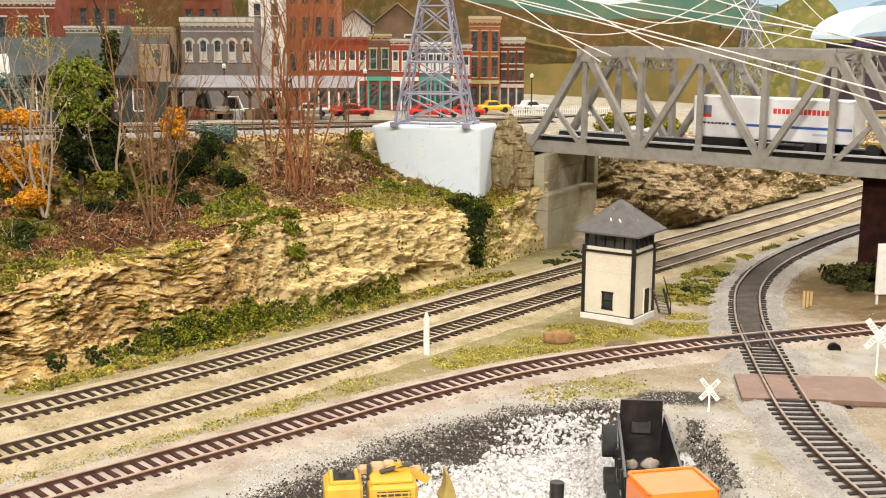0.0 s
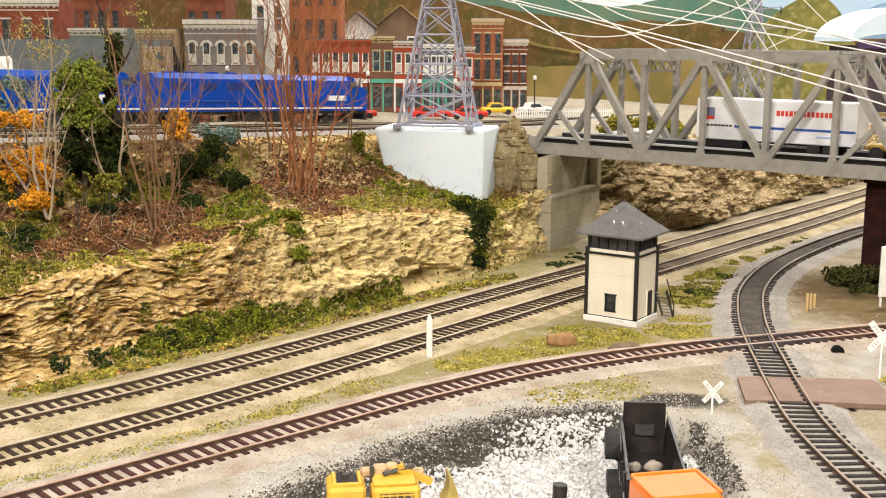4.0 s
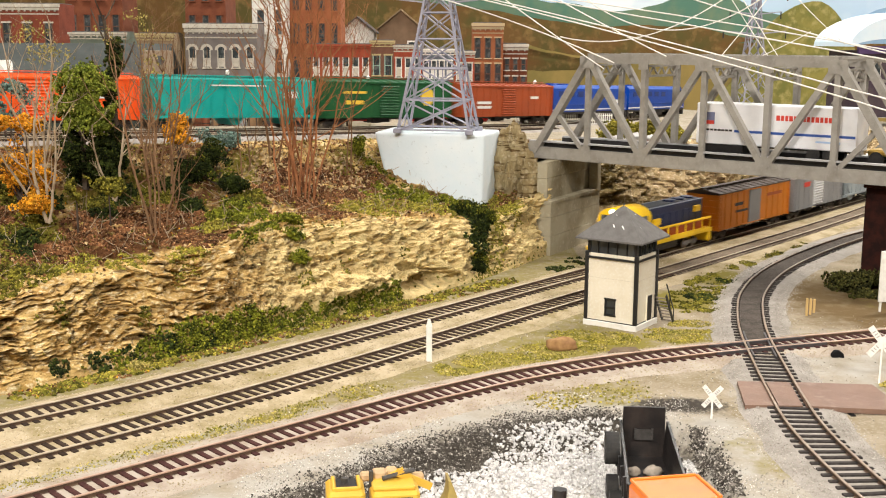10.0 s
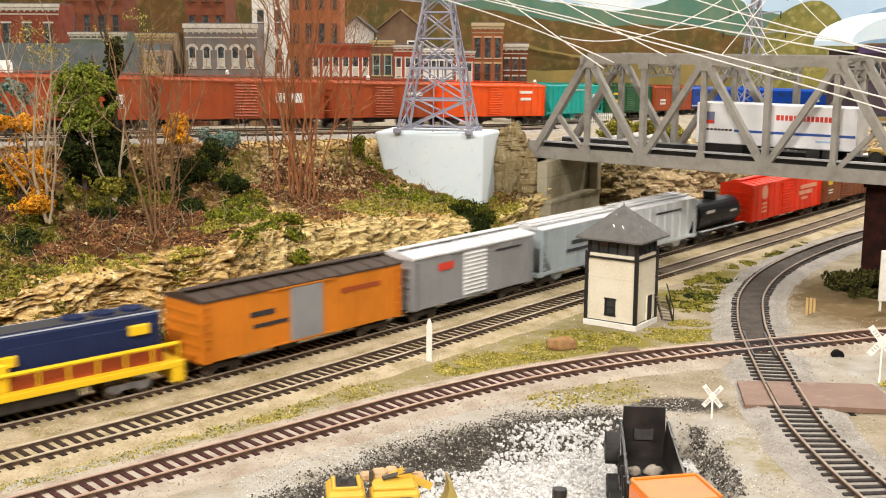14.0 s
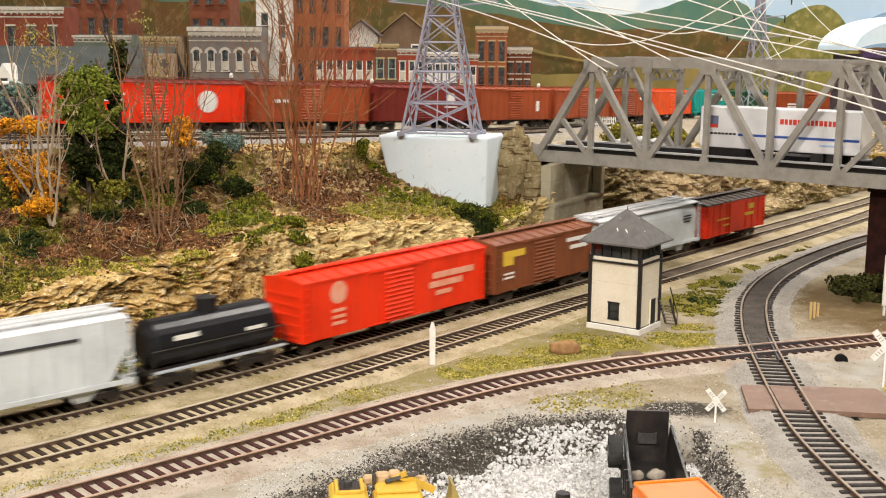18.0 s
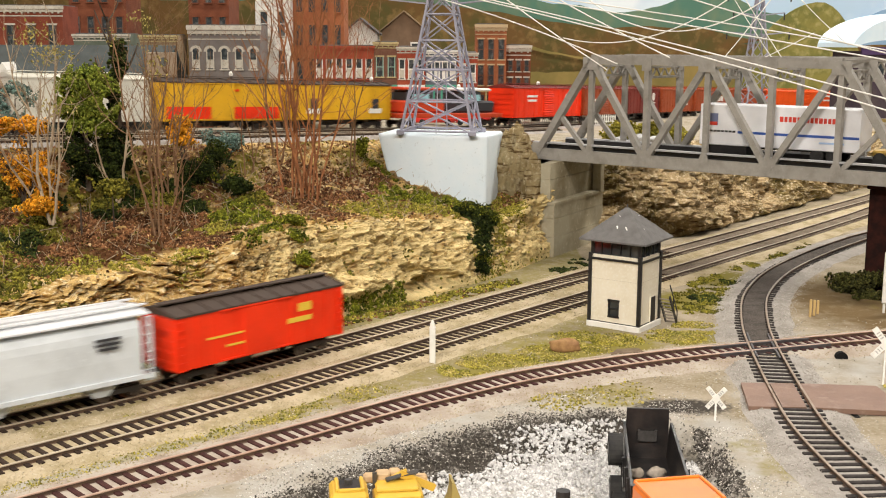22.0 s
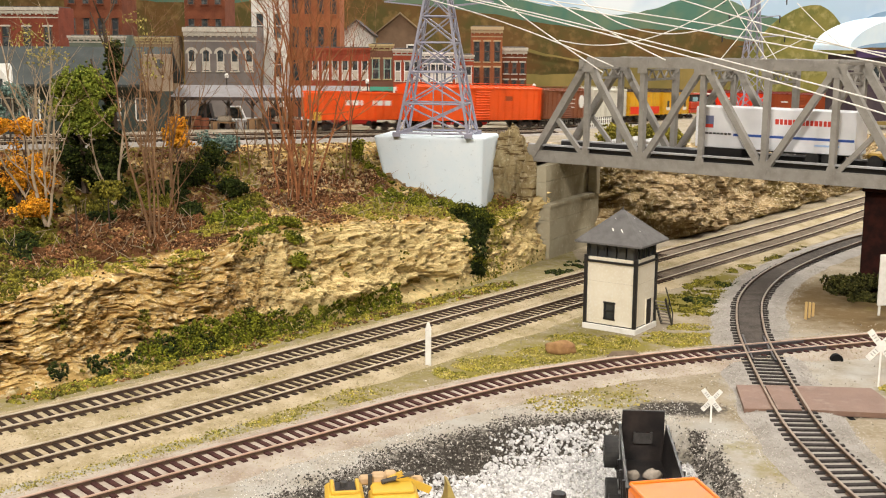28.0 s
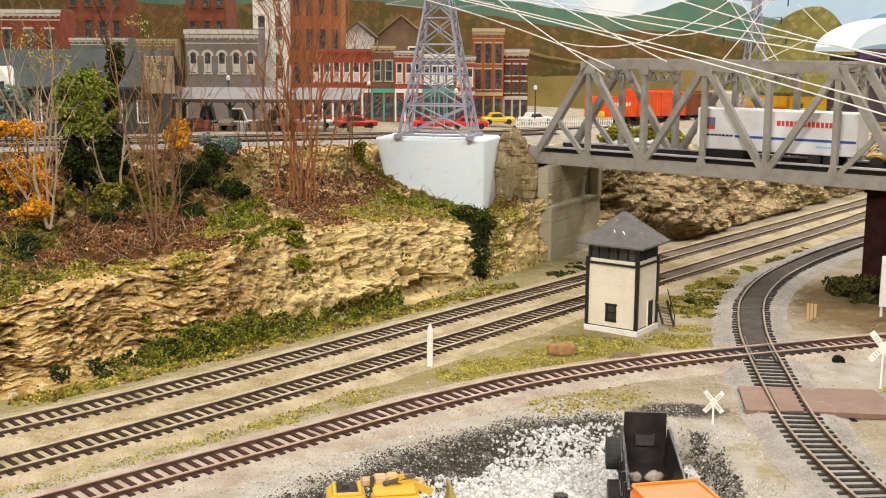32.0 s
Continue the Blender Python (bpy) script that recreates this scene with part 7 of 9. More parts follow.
def dump_truck():
    """Seen from its front and above: orange cab near, open black bed behind it."""
    thing = empty("dump_truck", place(8.95, 47.0, -1.9, -4))
    tagged(thing, "black dump truck with an orange cab and raised bed sides", "truck")
    part("chassis", Shape().box(0, 0.5, 0.95, 1.5, 9.0, 0.4), black_plastic, thing)
    fl = 1.5
    b = part("bed", Shape().beam((0, -2.2, fl), (0, 3.6, fl + 0.15), 2.1, 0.12), black_plastic, thing, "open black dump bed")
    for s in (-1, 1):
        part("bed_side", Shape().add([(s * 1.0, -2.4, fl), (s * 1.15, -2.5, fl + 1.25), (s * 1.0, 3.4, fl + 2.0), (s * 0.88, 3.6, fl + 0.1), (s * 1.12, -2.4, fl), (s * 1.27, -2.5, fl + 1.25), (s * 1.12, 3.4, fl + 2.0), (s * 1.0, 3.6, fl + 0.1)],
                [(0, 1, 2, 3), (7, 6, 5, 4), (0, 4, 5, 1), (1, 5, 6, 2), (2, 6, 7, 3), (3, 7, 4, 0)]), black_plastic, b)
    part("bed_end", Shape().add([(-1.0, 3.6, fl + 0.1), (1.0, 3.6, fl + 0.1), (0.95, 3.5, fl + 2.6), (-0.95, 3.5, fl + 2.6), (-1.0, 3.75, fl + 0.1), (1.0, 3.75, fl + 0.1), (0.95, 3.65, fl + 2.6), (-0.95, 3.65, fl + 2.6)], [(0, 1, 2, 3), (7, 6, 5, 4), (0, 4, 5, 1), (1, 5, 6, 2), (2, 6, 7, 3), (3, 7, 4, 0)]), black_plastic, b)
    for k in range(5):
        y = -1.9 + k * 1.2
        part("bed_rib", Shape().beam((-1.2, y, fl), (-1.3, y, fl + 1.35), 0.16, 0.14, (0, 1, 0)), black_plastic, b)
        part("bed_rib", Shape().beam((1.2, y, fl), (1.3, y, fl + 1.35), 0.16, 0.14, (0, 1, 0)), black_plastic, b)
    part("latch", Shape().box(-0.38, 3.45, fl + 1.35, 0.1, 0.1, 0.5).box(0.38, 3.45, fl + 1.35, 0.1, 0.1, 0.5).box(0, 3.47, fl + 1.3, 0.8, 0.06, 0.5), frame_dark, b)
    part("stone", Shape().soft(-0.55, -1.7, fl + 0.3, 0.5, 0.5, 0.4, 0.12), surface("pink_stone", (0.5, 0.36, 0.31), 0.9), thing)
    part("stone", Shape().soft(0.45, -1.5, fl + 0.3, 0.8, 0.6, 0.4, 0.14), white_stone, thing)
    mc = Matrix.Translation((0.5, -3.95, 0)) @ Matrix.Rotation(radians(16), 4, "Z")
    cab = part("cab", Shape().soft(0, 0, fl + 0.85, 3.0, 2.6, 1.7, 0.2, mc), machine_orange, thing, "glossy orange cab roof")
    part("roof_rim", Shape().soft(0, 1.2, fl + 1.72, 2.8, 0.16, 0.12, 0.04, mc).soft(1.4, 0, fl + 1.72, 0.16, 2.3, 0.12, 0.04, mc).soft(-1.4, 0, fl + 1.72, 0.16, 2.3, 0.12, 0.04, mc), machine_orange, cab)
    part("headboard", Shape().soft(0.0, -2.55, fl + 0.55, 2.2, 0.16, 0.9, 0.04), machine_orange, thing)
    part("windscreen", Shape().box(0, -1.31, fl + 1.0, 2.5, 0.06, 0.7, mc), glass, cab)
    for x in (-1.45, 1.45):
        for y in (2.3, 0.4, -4.2):
            tyre("wheel", x, y, 0.62, 0.66, 0.5, thing)
    tyre("spare_wheel", -1.55, 1.9, 2.7, 0.72, 0.6, thing)


frame_dark = surface("worn_dark_steel", (0.10, 0.095, 0.09), 0.5, (0.05, 0.048, 0.045), 200, metal=0.4)
dump_truck()
boulder(8.45, 48.4, -0.08, 0.3, 0.26, 0.24, 71, "pale quarry stone lying in the truck's bed", surface("dusty_stone", (0.34, 0.30, 0.25), 0.9, (0.22, 0.19, 0.15), 300))
boulder(9.3, 48.4, -0.06, 0.42, 0.3, 0.26, 72, "larger pale quarry stone in the truck's bed", surface("dusty_stone", (0.34, 0.30, 0.25), 0.9, (0.22, 0.19, 0.15), 300))


def loader():
    thing = empty("wheel_loader", place(-2.65, 43.2, -2.1, 8))
    tagged(thing, "yellow wheel loader working in the quarry pit", "machine")
    hood = part("engine_hood", Shape().soft(-1.2, 0, 2.72, 1.5, 1.7, 1.5, 0.13), dozer_yellow, thing)
    part("top_recess", Shape().box(-1.15, 0.15, 3.48, 0.8, 1.0, 0.06), black_plastic, hood)
    for x, y, sx, sy in ((-1.66, 0.1, 0.16, 1.3), (-0.66, 0.1, 0.16, 1.3), (-1.16, -0.52, 0.9, 0.14)):
        part("hood_rim", Shape().soft(x, y, 3.52, sx, sy, 0.16, 0.04), dozer_yellow, hood)
    part("cab_base", Shape().soft(0.75, 0.1, 2.6, 1.9, 1.7, 1.5, 0.12), dozer_yellow, thing)
    part("grille", Shape().box(0.75, -0.78, 2.85, 1.3, 0.08, 0.6), frame_dark, thing)
    for k in range(4):
        part("grille_bar", Shape().box(0.75, -0.84, 2.62 + k * 0.16, 1.3, 0.04, 0.05), dozer_yellow, thing)
    part("hood_top", Shape().soft(0.7, 0.1, 3.42, 1.7, 1.2, 0.16, 0.05), dozer_yellow, thing)
    part("exhaust", Shape().rod((-0.15, 0.3, 3.2), (-0.15, 0.3, 3.9), 0.09, 8), frame_dark, thing)
    part("arm", Shape().beam((0.9, 0.4, 3.75), (2.3, 0.9, 2.9), 0.22, 0.3), dozer_yellow, thing)
    part("arm", Shape().beam((0.4, 0.6, 3.35), (1.2, 0.6, 3.75), 0.2, 0.26), dozer_yellow, thing)
    for k in range(5):
        part("grille_post", Shape().box(0.2 + k * 0.28, -0.86, 2.85, 0.05, 0.03, 0.62), dozer_yellow, thing)
    part("cylinder", Shape().rod((0.3, 0.2, 3.6), (1.6, 0.6, 3.75), 0.1, 8), frame_dark, thing)
    bucket = Shape().prism([(2.7, 2.1), (3.42, 2.1), (3.3, 2.7), (3.08, 3.25), (2.96, 3.32), (2.98, 2.9), (2.9, 2.5)], 0.3, 1.3)
    part("bucket", bucket, surface("muddy_yellow", (0.42, 0.31, 0.08), 0.7, (0.25, 0.2, 0.07), 90), thing, "muddy yellow bucket")
    part("frame", Shape().box(0, 0, 1.4, 4.4, 1.4, 0.9), dozer_yellow, thing)
    for x in (-1.3, 1.3):
        for y in (-1.15, 1.15):
            t = part("wheel", Shape().rod((x, y - 0.3, 0.85), (x, y + 0.3, 0.85), 0.85, 20), rubber, thing)
            part("hub", Shape().rod((x, y - 0.32, 0.85), (x, y + 0.32, 0.85), 0.4, 12), dozer_yellow, t)
    for x, y, z, r in ((0.2, 0.7, 3.6, 0.3), (0.7, 0.9, 3.62, 0.24), (-0.3, 0.9, 3.45, 0.26), (1.3, 0.8, 3.5, 0.22), (1.8, 1.0, 3.3, 0.24)):
        part("rubble", Shape().soft(x, y, z, r * 2, r * 1.6, r * 1.4, r * 0.35), surface("peach_rubble", (0.60, 0.42, 0.24), 0.9, (0.45, 0.33, 0.2), 150), thing)
    part("beacon", Shape().rod((-1.2, 0.2, 3.5), (-1.2, 0.2, 3.7), 0.15, 8), frame_dark, thing)


loader()
tagged(part("black_drum", Shape().rod((4.7, 44.2, -1.8), (4.75, 44.3, 0.75), 0.3, 12), black_plastic), "small black drum standing in the pit", "drum")
stakes = empty("timber_stakes")
tagged(stakes, "three short yellow timber stakes in the ground", "stakes")
for k in range(3):
    part("stake", Shape().soft(25.6 + 0.32 * k, 79.3 + 0.2 * k, 0.2, 0.16, 0.14, 1.3 - 0.15 * k, 0.02), surface("fresh_timber", (0.55, 0.38, 0.16), 0.8), stakes)
hole = part("culvert_pipe", Shape().rod((24.2, 68.4, -0.36), (24.25, 68.9, -0.4), 0.36, 16), surface("pipe_black", (0.01, 0.01, 0.01), 0.9))
tagged(hole, "black culvert pipe end in the bank", "pipe")
pipe2 = part("culvert_pipe", Shape().rod((21.3, 57.3, -0.75), (21.3, 60.0, -0.75), 0.34, 16), MATS["pipe_black"])
tagged(pipe2, "black pipe under the crossing boards", "pipe")

# ---- things of the upper level ----
def trailer():
    c = A0 + ACROSS * 0.5
    turn = math.degrees(math.atan2(PANEL.y, PANEL.x))
    mid = c + PANEL * 3.98
    thing = empty("semi_trailer", place(mid.x, mid.y, 9.12, turn))
    tagged(thing, "white semi trailer with a blue stripe and red lettering bars", "trailer")
    white = surface("trailer_white", (0.82, 0.83, 0.85), 0.4, (0.74, 0.75, 0.78), 60)
    b = part("body", Shape().soft(0, 0, 2.65, 13.6, 2.8, 3.4, 0.06), white, thing)
    blue = surface("stripe_blue", (0.03, 0.09, 0.36), 0.5)
    part("stripe", Shape().box(1.7, -1.41, 2.1, 10.1, 0.03, 0.2), blue, b)
    for k in range(13):
        if k != 5:
            part("lettering_bar", Shape().box(0.4 + k * 0.36, -1.412, 3.35, 0.24 if k % 3 else 0.3, 0.03, 0.42), mark_red_paint, b)
    for k in range(9):
        part("lettering_bar", Shape().box(-6.4 + k * 0.34, -1.412, 2.13, 0.26, 0.034, 0.16), black_paint, b)
    part("emblem", Shape().box(-5.6, -1.412, 3.1, 0.9, 0.03, 1.0), surface("emblem_grey_blue", (0.16, 0.18, 0.3), 0.5), b)
    part("emblem", Shape().box(-5.6, -1.42, 2.75, 0.8, 0.03, 0.3), mark_red_paint, b)
    part("lettering_bar", Shape().box(4.6, -1.412, 1.6, 2.0, 0.03, 0.14), surface("pale_blue_bar", (0.4, 0.55, 0.8), 0.5), b)
    part("skirt", Shape().box(-4.6, 0, 0.6, 4.0, 2.6, 0.7), black_paint, thing)
    part("corner_post", Shape().box(6.75, -1.35, 2.65, 0.16, 0.14, 3.4), white, b)
    part("landing_gear", Shape().box(-1.6, -0.9, 0.45, 0.2, 0.2, 0.9).box(-1.6, 0.9, 0.45, 0.2, 0.2, 0.9), frame_dark, thing)
    for x in (3.4, 4.7):
        for s in (-1, 1):
            part("wheel", Shape().rod((x, s * 1.3, 0.55), (x, s * 0.75, 0.55), 0.55, 16), rubber, thing)
    part("frame_rail", Shape().box(0.5, 0, 0.85, 11.5, 1.0, 0.2), black_paint, thing)
    t = c + PANEL * 5.75
    cab = empty("truck_tractor", place(t.x, t.y, 9.12, turn))
    tagged(cab, "mustard yellow truck tractor on the bridge", "truck")
    mustard = surface("mustard_paint", (0.50, 0.32, 0.05), 0.45, (0.4, 0.25, 0.04), 60)
    part("cab", Shape().soft(0.6, 0, 1.9, 2.6, 2.5, 2.6, 0.3), mustard, cab)
    part("fender", Shape().soft(-1.4, 0, 1.0, 1.6, 2.5, 0.5, 0.15), mustard, cab)
    part("window", Shape().box(0.7, -1.26, 2.4, 1.2, 0.05, 0.8), pane_dark, cab)
    for x in (-1.5, 1.2):
        for s in (-1, 1):
            part("wheel", Shape().rod((x, s * 1.3, 0.55), (x, s * 0.85, 0.55), 0.55, 16), rubber, cab)


mark_red_paint = surface("red_lettering", (0.62, 0.05, 0.03), 0.6)
trailer()


def parked_car(x, y, z, turn, mat, label, length=5.0, tall=1.5):
    thing = empty("parked_car", place(x, y, z, turn))
    tagged(thing, label, "car", "parked cars")
    h = length / 2
    part("body", Shape().soft(0, 0, 0.62, length, 1.95, 0.65, 0.16), mat, thing)
    part("cabin", Shape().prism([(-h * 0.62, 0.9), (h * 0.42, 0.9), (h * 0.18, tall), (-h * 0.45, tall)], -0.82, 0.82), mat, thing)
    part("side_window", Shape().prism([(-h * 0.5, 0.95), (h * 0.3, 0.95), (h * 0.14, tall - 0.12), (-h * 0.4, tall - 0.12)], -0.84, 0.84), pane_dark, thing)
    for s in (-1, 1):
        for e in (-1, 1):
            part("wheel", Shape().rod((s * h * 0.62, e * 1.0, 0.36), (s * h * 0.62, e * 0.75, 0.36), 0.36, 12), rubber, thing)
    part("headlight", Shape().box(h + 0.0, -0.65, 0.66, 0.06, 0.3, 0.2).box(h, 0.65, 0.66, 0.06, 0.3, 0.2), mark_silver, thing)
    part("bumper", Shape().soft(0, 0, 0.42, length + 0.1, 1.8, 0.16, 0.05), mark_silver, thing)


mark_silver = surface("bright_metal", (0.6, 0.6, 0.6), 0.3, metal=0.8)
car_red = surface("car_red", (0.62, 0.03, 0.02), 0.35, (0.5, 0.025, 0.015), 60)
car_yellow = surface("car_yellow", (0.75, 0.48, 0.03), 0.4)
car_white = surface("car_white", (0.72, 0.72, 0.70), 0.4)
car_maroon = surface("car_maroon", (0.2, 0.03, 0.025), 0.4)
parked_car(-1.6, 140.8, 8.55, 4, car_red, "red parked car on the upper street")
parked_car(3.0, 141.4, 8.5, -3, car_red, "red parked car beyond the pylon", 4.6)
parked_car(-10.4, 134.0, 9.0, 20, car_red, "low red car beside the platform", 5.0)
parked_car(6.8, 150.5, 8.45, 10, car_yellow, "yellow parked car by the brick buildings", 4.2)
parked_car(11.8, 152.0, 8.4, 25, car_white, "white parked car behind the fence", 4.4)
parked_car(-23.8, 133.5, 9.0, 5, car_white, "white parked van behind the canopy", 4.6, 2.3)
parked_car(-19.0, 134.0, 9.0, -4, surface("car_brown", (0.2, 0.1, 0.05), 0.5), "brown wagon parked behind the canopy", 5.2, 2.2)
parked_car(-27.2, 133.6, 9.0, 0, surface("car_black", (0.015, 0.015, 0.016), 0.4), "black car parked behind the canopy", 3.2, 2.6)
parked_car(-15.2, 134.6, 9.0, 8, car_white, "white car parked behind the canopy", 4.2)


def street_lamp(x, y, z, h):
    thing = empty("street_lamp", place(x, y, z))
    tagged(thing, "black street lamp with a white globe", "lamp", "street lamps")
    part("post", Shape().rod((0, 0, 0), (0, 0, h), 0.1, 8, 0.06), black_paint, thing)
    part("globe", Shape().rod((0, 0, h - 0.05), (0, 0, h + 0.3), 0.2, 10, 0.24).rod((0, 0, h + 0.3), (0, 0, h + 0.5), 0.24, 10, 0.08), white_paint, thing)
    part("collar", Shape().rod((0, 0, h - 0.2), (0, 0, h - 0.05), 0.16, 8), black_paint, thing)


for x, y, z, h in ((-25.2, 135.2, 8.9, 5.6), (11.6, 150.0, 8.3, 4.7), (-9.2, 140.0, 8.8, 5.0), (1.3, 141.6, 8.5, 4.4)):
    street_lamp(x, y, z, h)

fence = empty("picket_fence")
tagged(fence, "white picket fence along the upper street", "fence")
for k in range(44):
    f = k / 43
    x, y = 9.0 + 13.5 * f, 147.0 + 9.0 * f
    part("picket", Shape().box(x, y, upper_height(x, y) + 0.75, 0.14, 0.06, 1.5), white_paint, fence)
part("fence_rail", Shape().beam((9, 147, 9.0), (22.5, 156, 8.6), 0.05, 0.12), white_paint, fence)
part("fence_rail", Shape().beam((9, 147, 8.4), (22.5, 156, 8.0), 0.05, 0.12), white_paint, fence)

for k, (x, y, r) in enumerate(((19.5, 116.9, 1.0), (21.4, 117.8, 0.8), (17.4, 116.4, 0.6))):
    boulder(x, y, upper_height(x, y) + 0.2, r * 1.3, r, r * 0.7, 50 + k, "white boulder behind the bridge", white_stone)


# -- power lines --
wire_white = surface("white_cord", (0.80, 0.79, 0.74), 0.6)


def wire(a, b, sag, r=0.055):
    a, b = Vector(a), Vector(b)
    pts = [a.lerp(b, k / 24) - Vector((0, 0, 4 * sag * (k / 24) * (1 - k / 24))) for k in range(25)]
    s = Shape().tube(pts, r)
    tagged(part("power_line", s, wire_white, smooth=True), "slack white cord strung as a power line", "cable", "power lines")


for a, b, sag in (
    ((-1.5, 104, 23.1), (30.3, 74, 13.7), -0.4),
    ((0.1, 105, 23.0), (30.3, 74, 14.5), -0.2),
    ((4.5, 104, 22.8), (31.1, 76, 17.1), 0),
    ((17.9, 100, 23.0), (31.9, 78, 17.3), 0.2),
    ((-4.4, 106, 23.2), (13.9, 96, 16.8), -0.5),
    ((4.2, 106, 23.0), (13.2, 97, 16.3), 0.1),
    ((6.3, 106, 22.8), (34.4, 84, 17.6), -0.2),
    ((11.4, 105, 23.1), (26.6, 97, 22.5), 3.3),
    ((10.1, 103, 18.9), (24.8, 100, 23.0), 1.9),
    ((8.5, 104, 22.9), (17.4, 92, 17.4), 0.1),
):
    wire(a, b, sag)
for a, b in (
    ((23.2, 99, 23.3), (27.0, 97, 17.1)),
    ((24.5, 99, 22.8), (27.6, 97, 17.4)),
    ((27.5, 99, 22.8), (22.5, 97, 16.9)),
    ((25.0, 99, 16.6), (30.2, 97, 19.4)),
    ((29.6, 99, 22.1), (33.1, 97, 18.4)),
):
    wire(a, b, 0.1, 0.04)

# ---- trains ----
def paint(name, base, rough=0.42, fade=0.82):
    return surface(name, base, rough, tuple(c * fade for c in base), 45, (0.42, 0.68), tuple(min(1, c * 1.12 + 0.008) for c in base), 900, (0.58, 0.72), bump=0.06, bump_scale=1500, spec=0.28)


frame_black = surface("underframe_black", (0.02, 0.018, 0.017), 0.6, (0.045, 0.035, 0.028), 200)
wheel_steel = surface("wheel_steel", (0.16, 0.13, 0.11), 0.4, (0.09, 0.07, 0.06), 200, metal=0.6)
truck_grey = surface("truck_grey", (0.26, 0.26, 0.28), 0.5, (0.15, 0.15, 0.16), 200)
mark_white = surface("mark_white", (0.78, 0.77, 0.73), 0.6)
mark_yellow = surface("mark_yellow", (0.75, 0.50, 0.05), 0.6)
mark_peach = surface("mark_peach", (0.80, 0.42, 0.30), 0.6, (0.78, 0.28, 0.16), 120)
mark_dark = surface("mark_dark", (0.03, 0.03, 0.035), 0.6)
mark_red = surface("mark_red", (0.62, 0.05, 0.03), 0.6)


def truck(thing, x, mat=frame_black, three=False):
    t = part("truck", Shape().soft(x, 0.98, 0.55, 2.5, 0.16, 0.36, 0.05).soft(x, -0.98, 0.55, 2.5, 0.16, 0.36, 0.05).box(x, 0, 0.62, 0.5, 2.0, 0.3).box(x - 0.75, 1.06, 0.5, 0.4, 0.1, 0.4).box(x + 0.75, 1.06, 0.5, 0.4, 0.1, 0.4).box(x - 0.75, -1.06, 0.5, 0.4, 0.1, 0.4).box(x + 0.75, -1.06, 0.5, 0.4, 0.1, 0.4), mat, thing)
    for dx in ((-1.25, 0, 1.25) if three else (-0.88, 0.88)):
        w = Shape().rod((x + dx, -0.85, 0.46), (x + dx, 0.85, 0.46), 0.09, 6)
        for s in (-1, 1):
            w.rod((x + dx, s * 0.74, 0.46), (x + dx, s * 0.9, 0.46), 0.46, 16)
        part("wheel", w, wheel_steel, t)


def couplers(thing, half, mat=frame_black):
    for s in (-1, 1):
        part("coupler", Shape().soft(s * (half + 0.15), 0, 0.95, 0.7, 0.28, 0.22, 0.03), mat, thing)


def marks(body, items, half_w):
    """Flat painted lettering bars and emblems: x, z, width, height, material on both sides."""
    for x, z, w, h, mat in items:
        for side in (-1, 1):
            s = Shape()
            if h < 0:  # a disc
                pts = [(x * -side + w / 2 * math.cos(a * math.pi / 10), z + w / 2 * math.sin(a * math.pi / 10)) for a in range(20)]
                s.prism(pts, side * half_w, side * (half_w + 0.025))
            else:
                s.box(x * -side, side * (half_w + 0.012), z, w, 0.026, h)
            part("lettering_bar" if h > 0 else "emblem", s, mat, body)


def ladder(thing, x, side, z0, z1, mat, half_w):
    s = Shape()
    for dx in (-0.2, 0.2):
        s.box(x + dx, side * (half_w + 0.06), (z0 + z1) / 2, 0.05, 0.05, z1 - z0)
    n = int((z1 - z0) / 0.42)
    for k in range(n + 1):
        s.box(x, side * (half_w + 0.08), z0 + k * (z1 - z0) / n, 0.46, 0.05, 0.05)
    part("ladder", s, mat, thing)


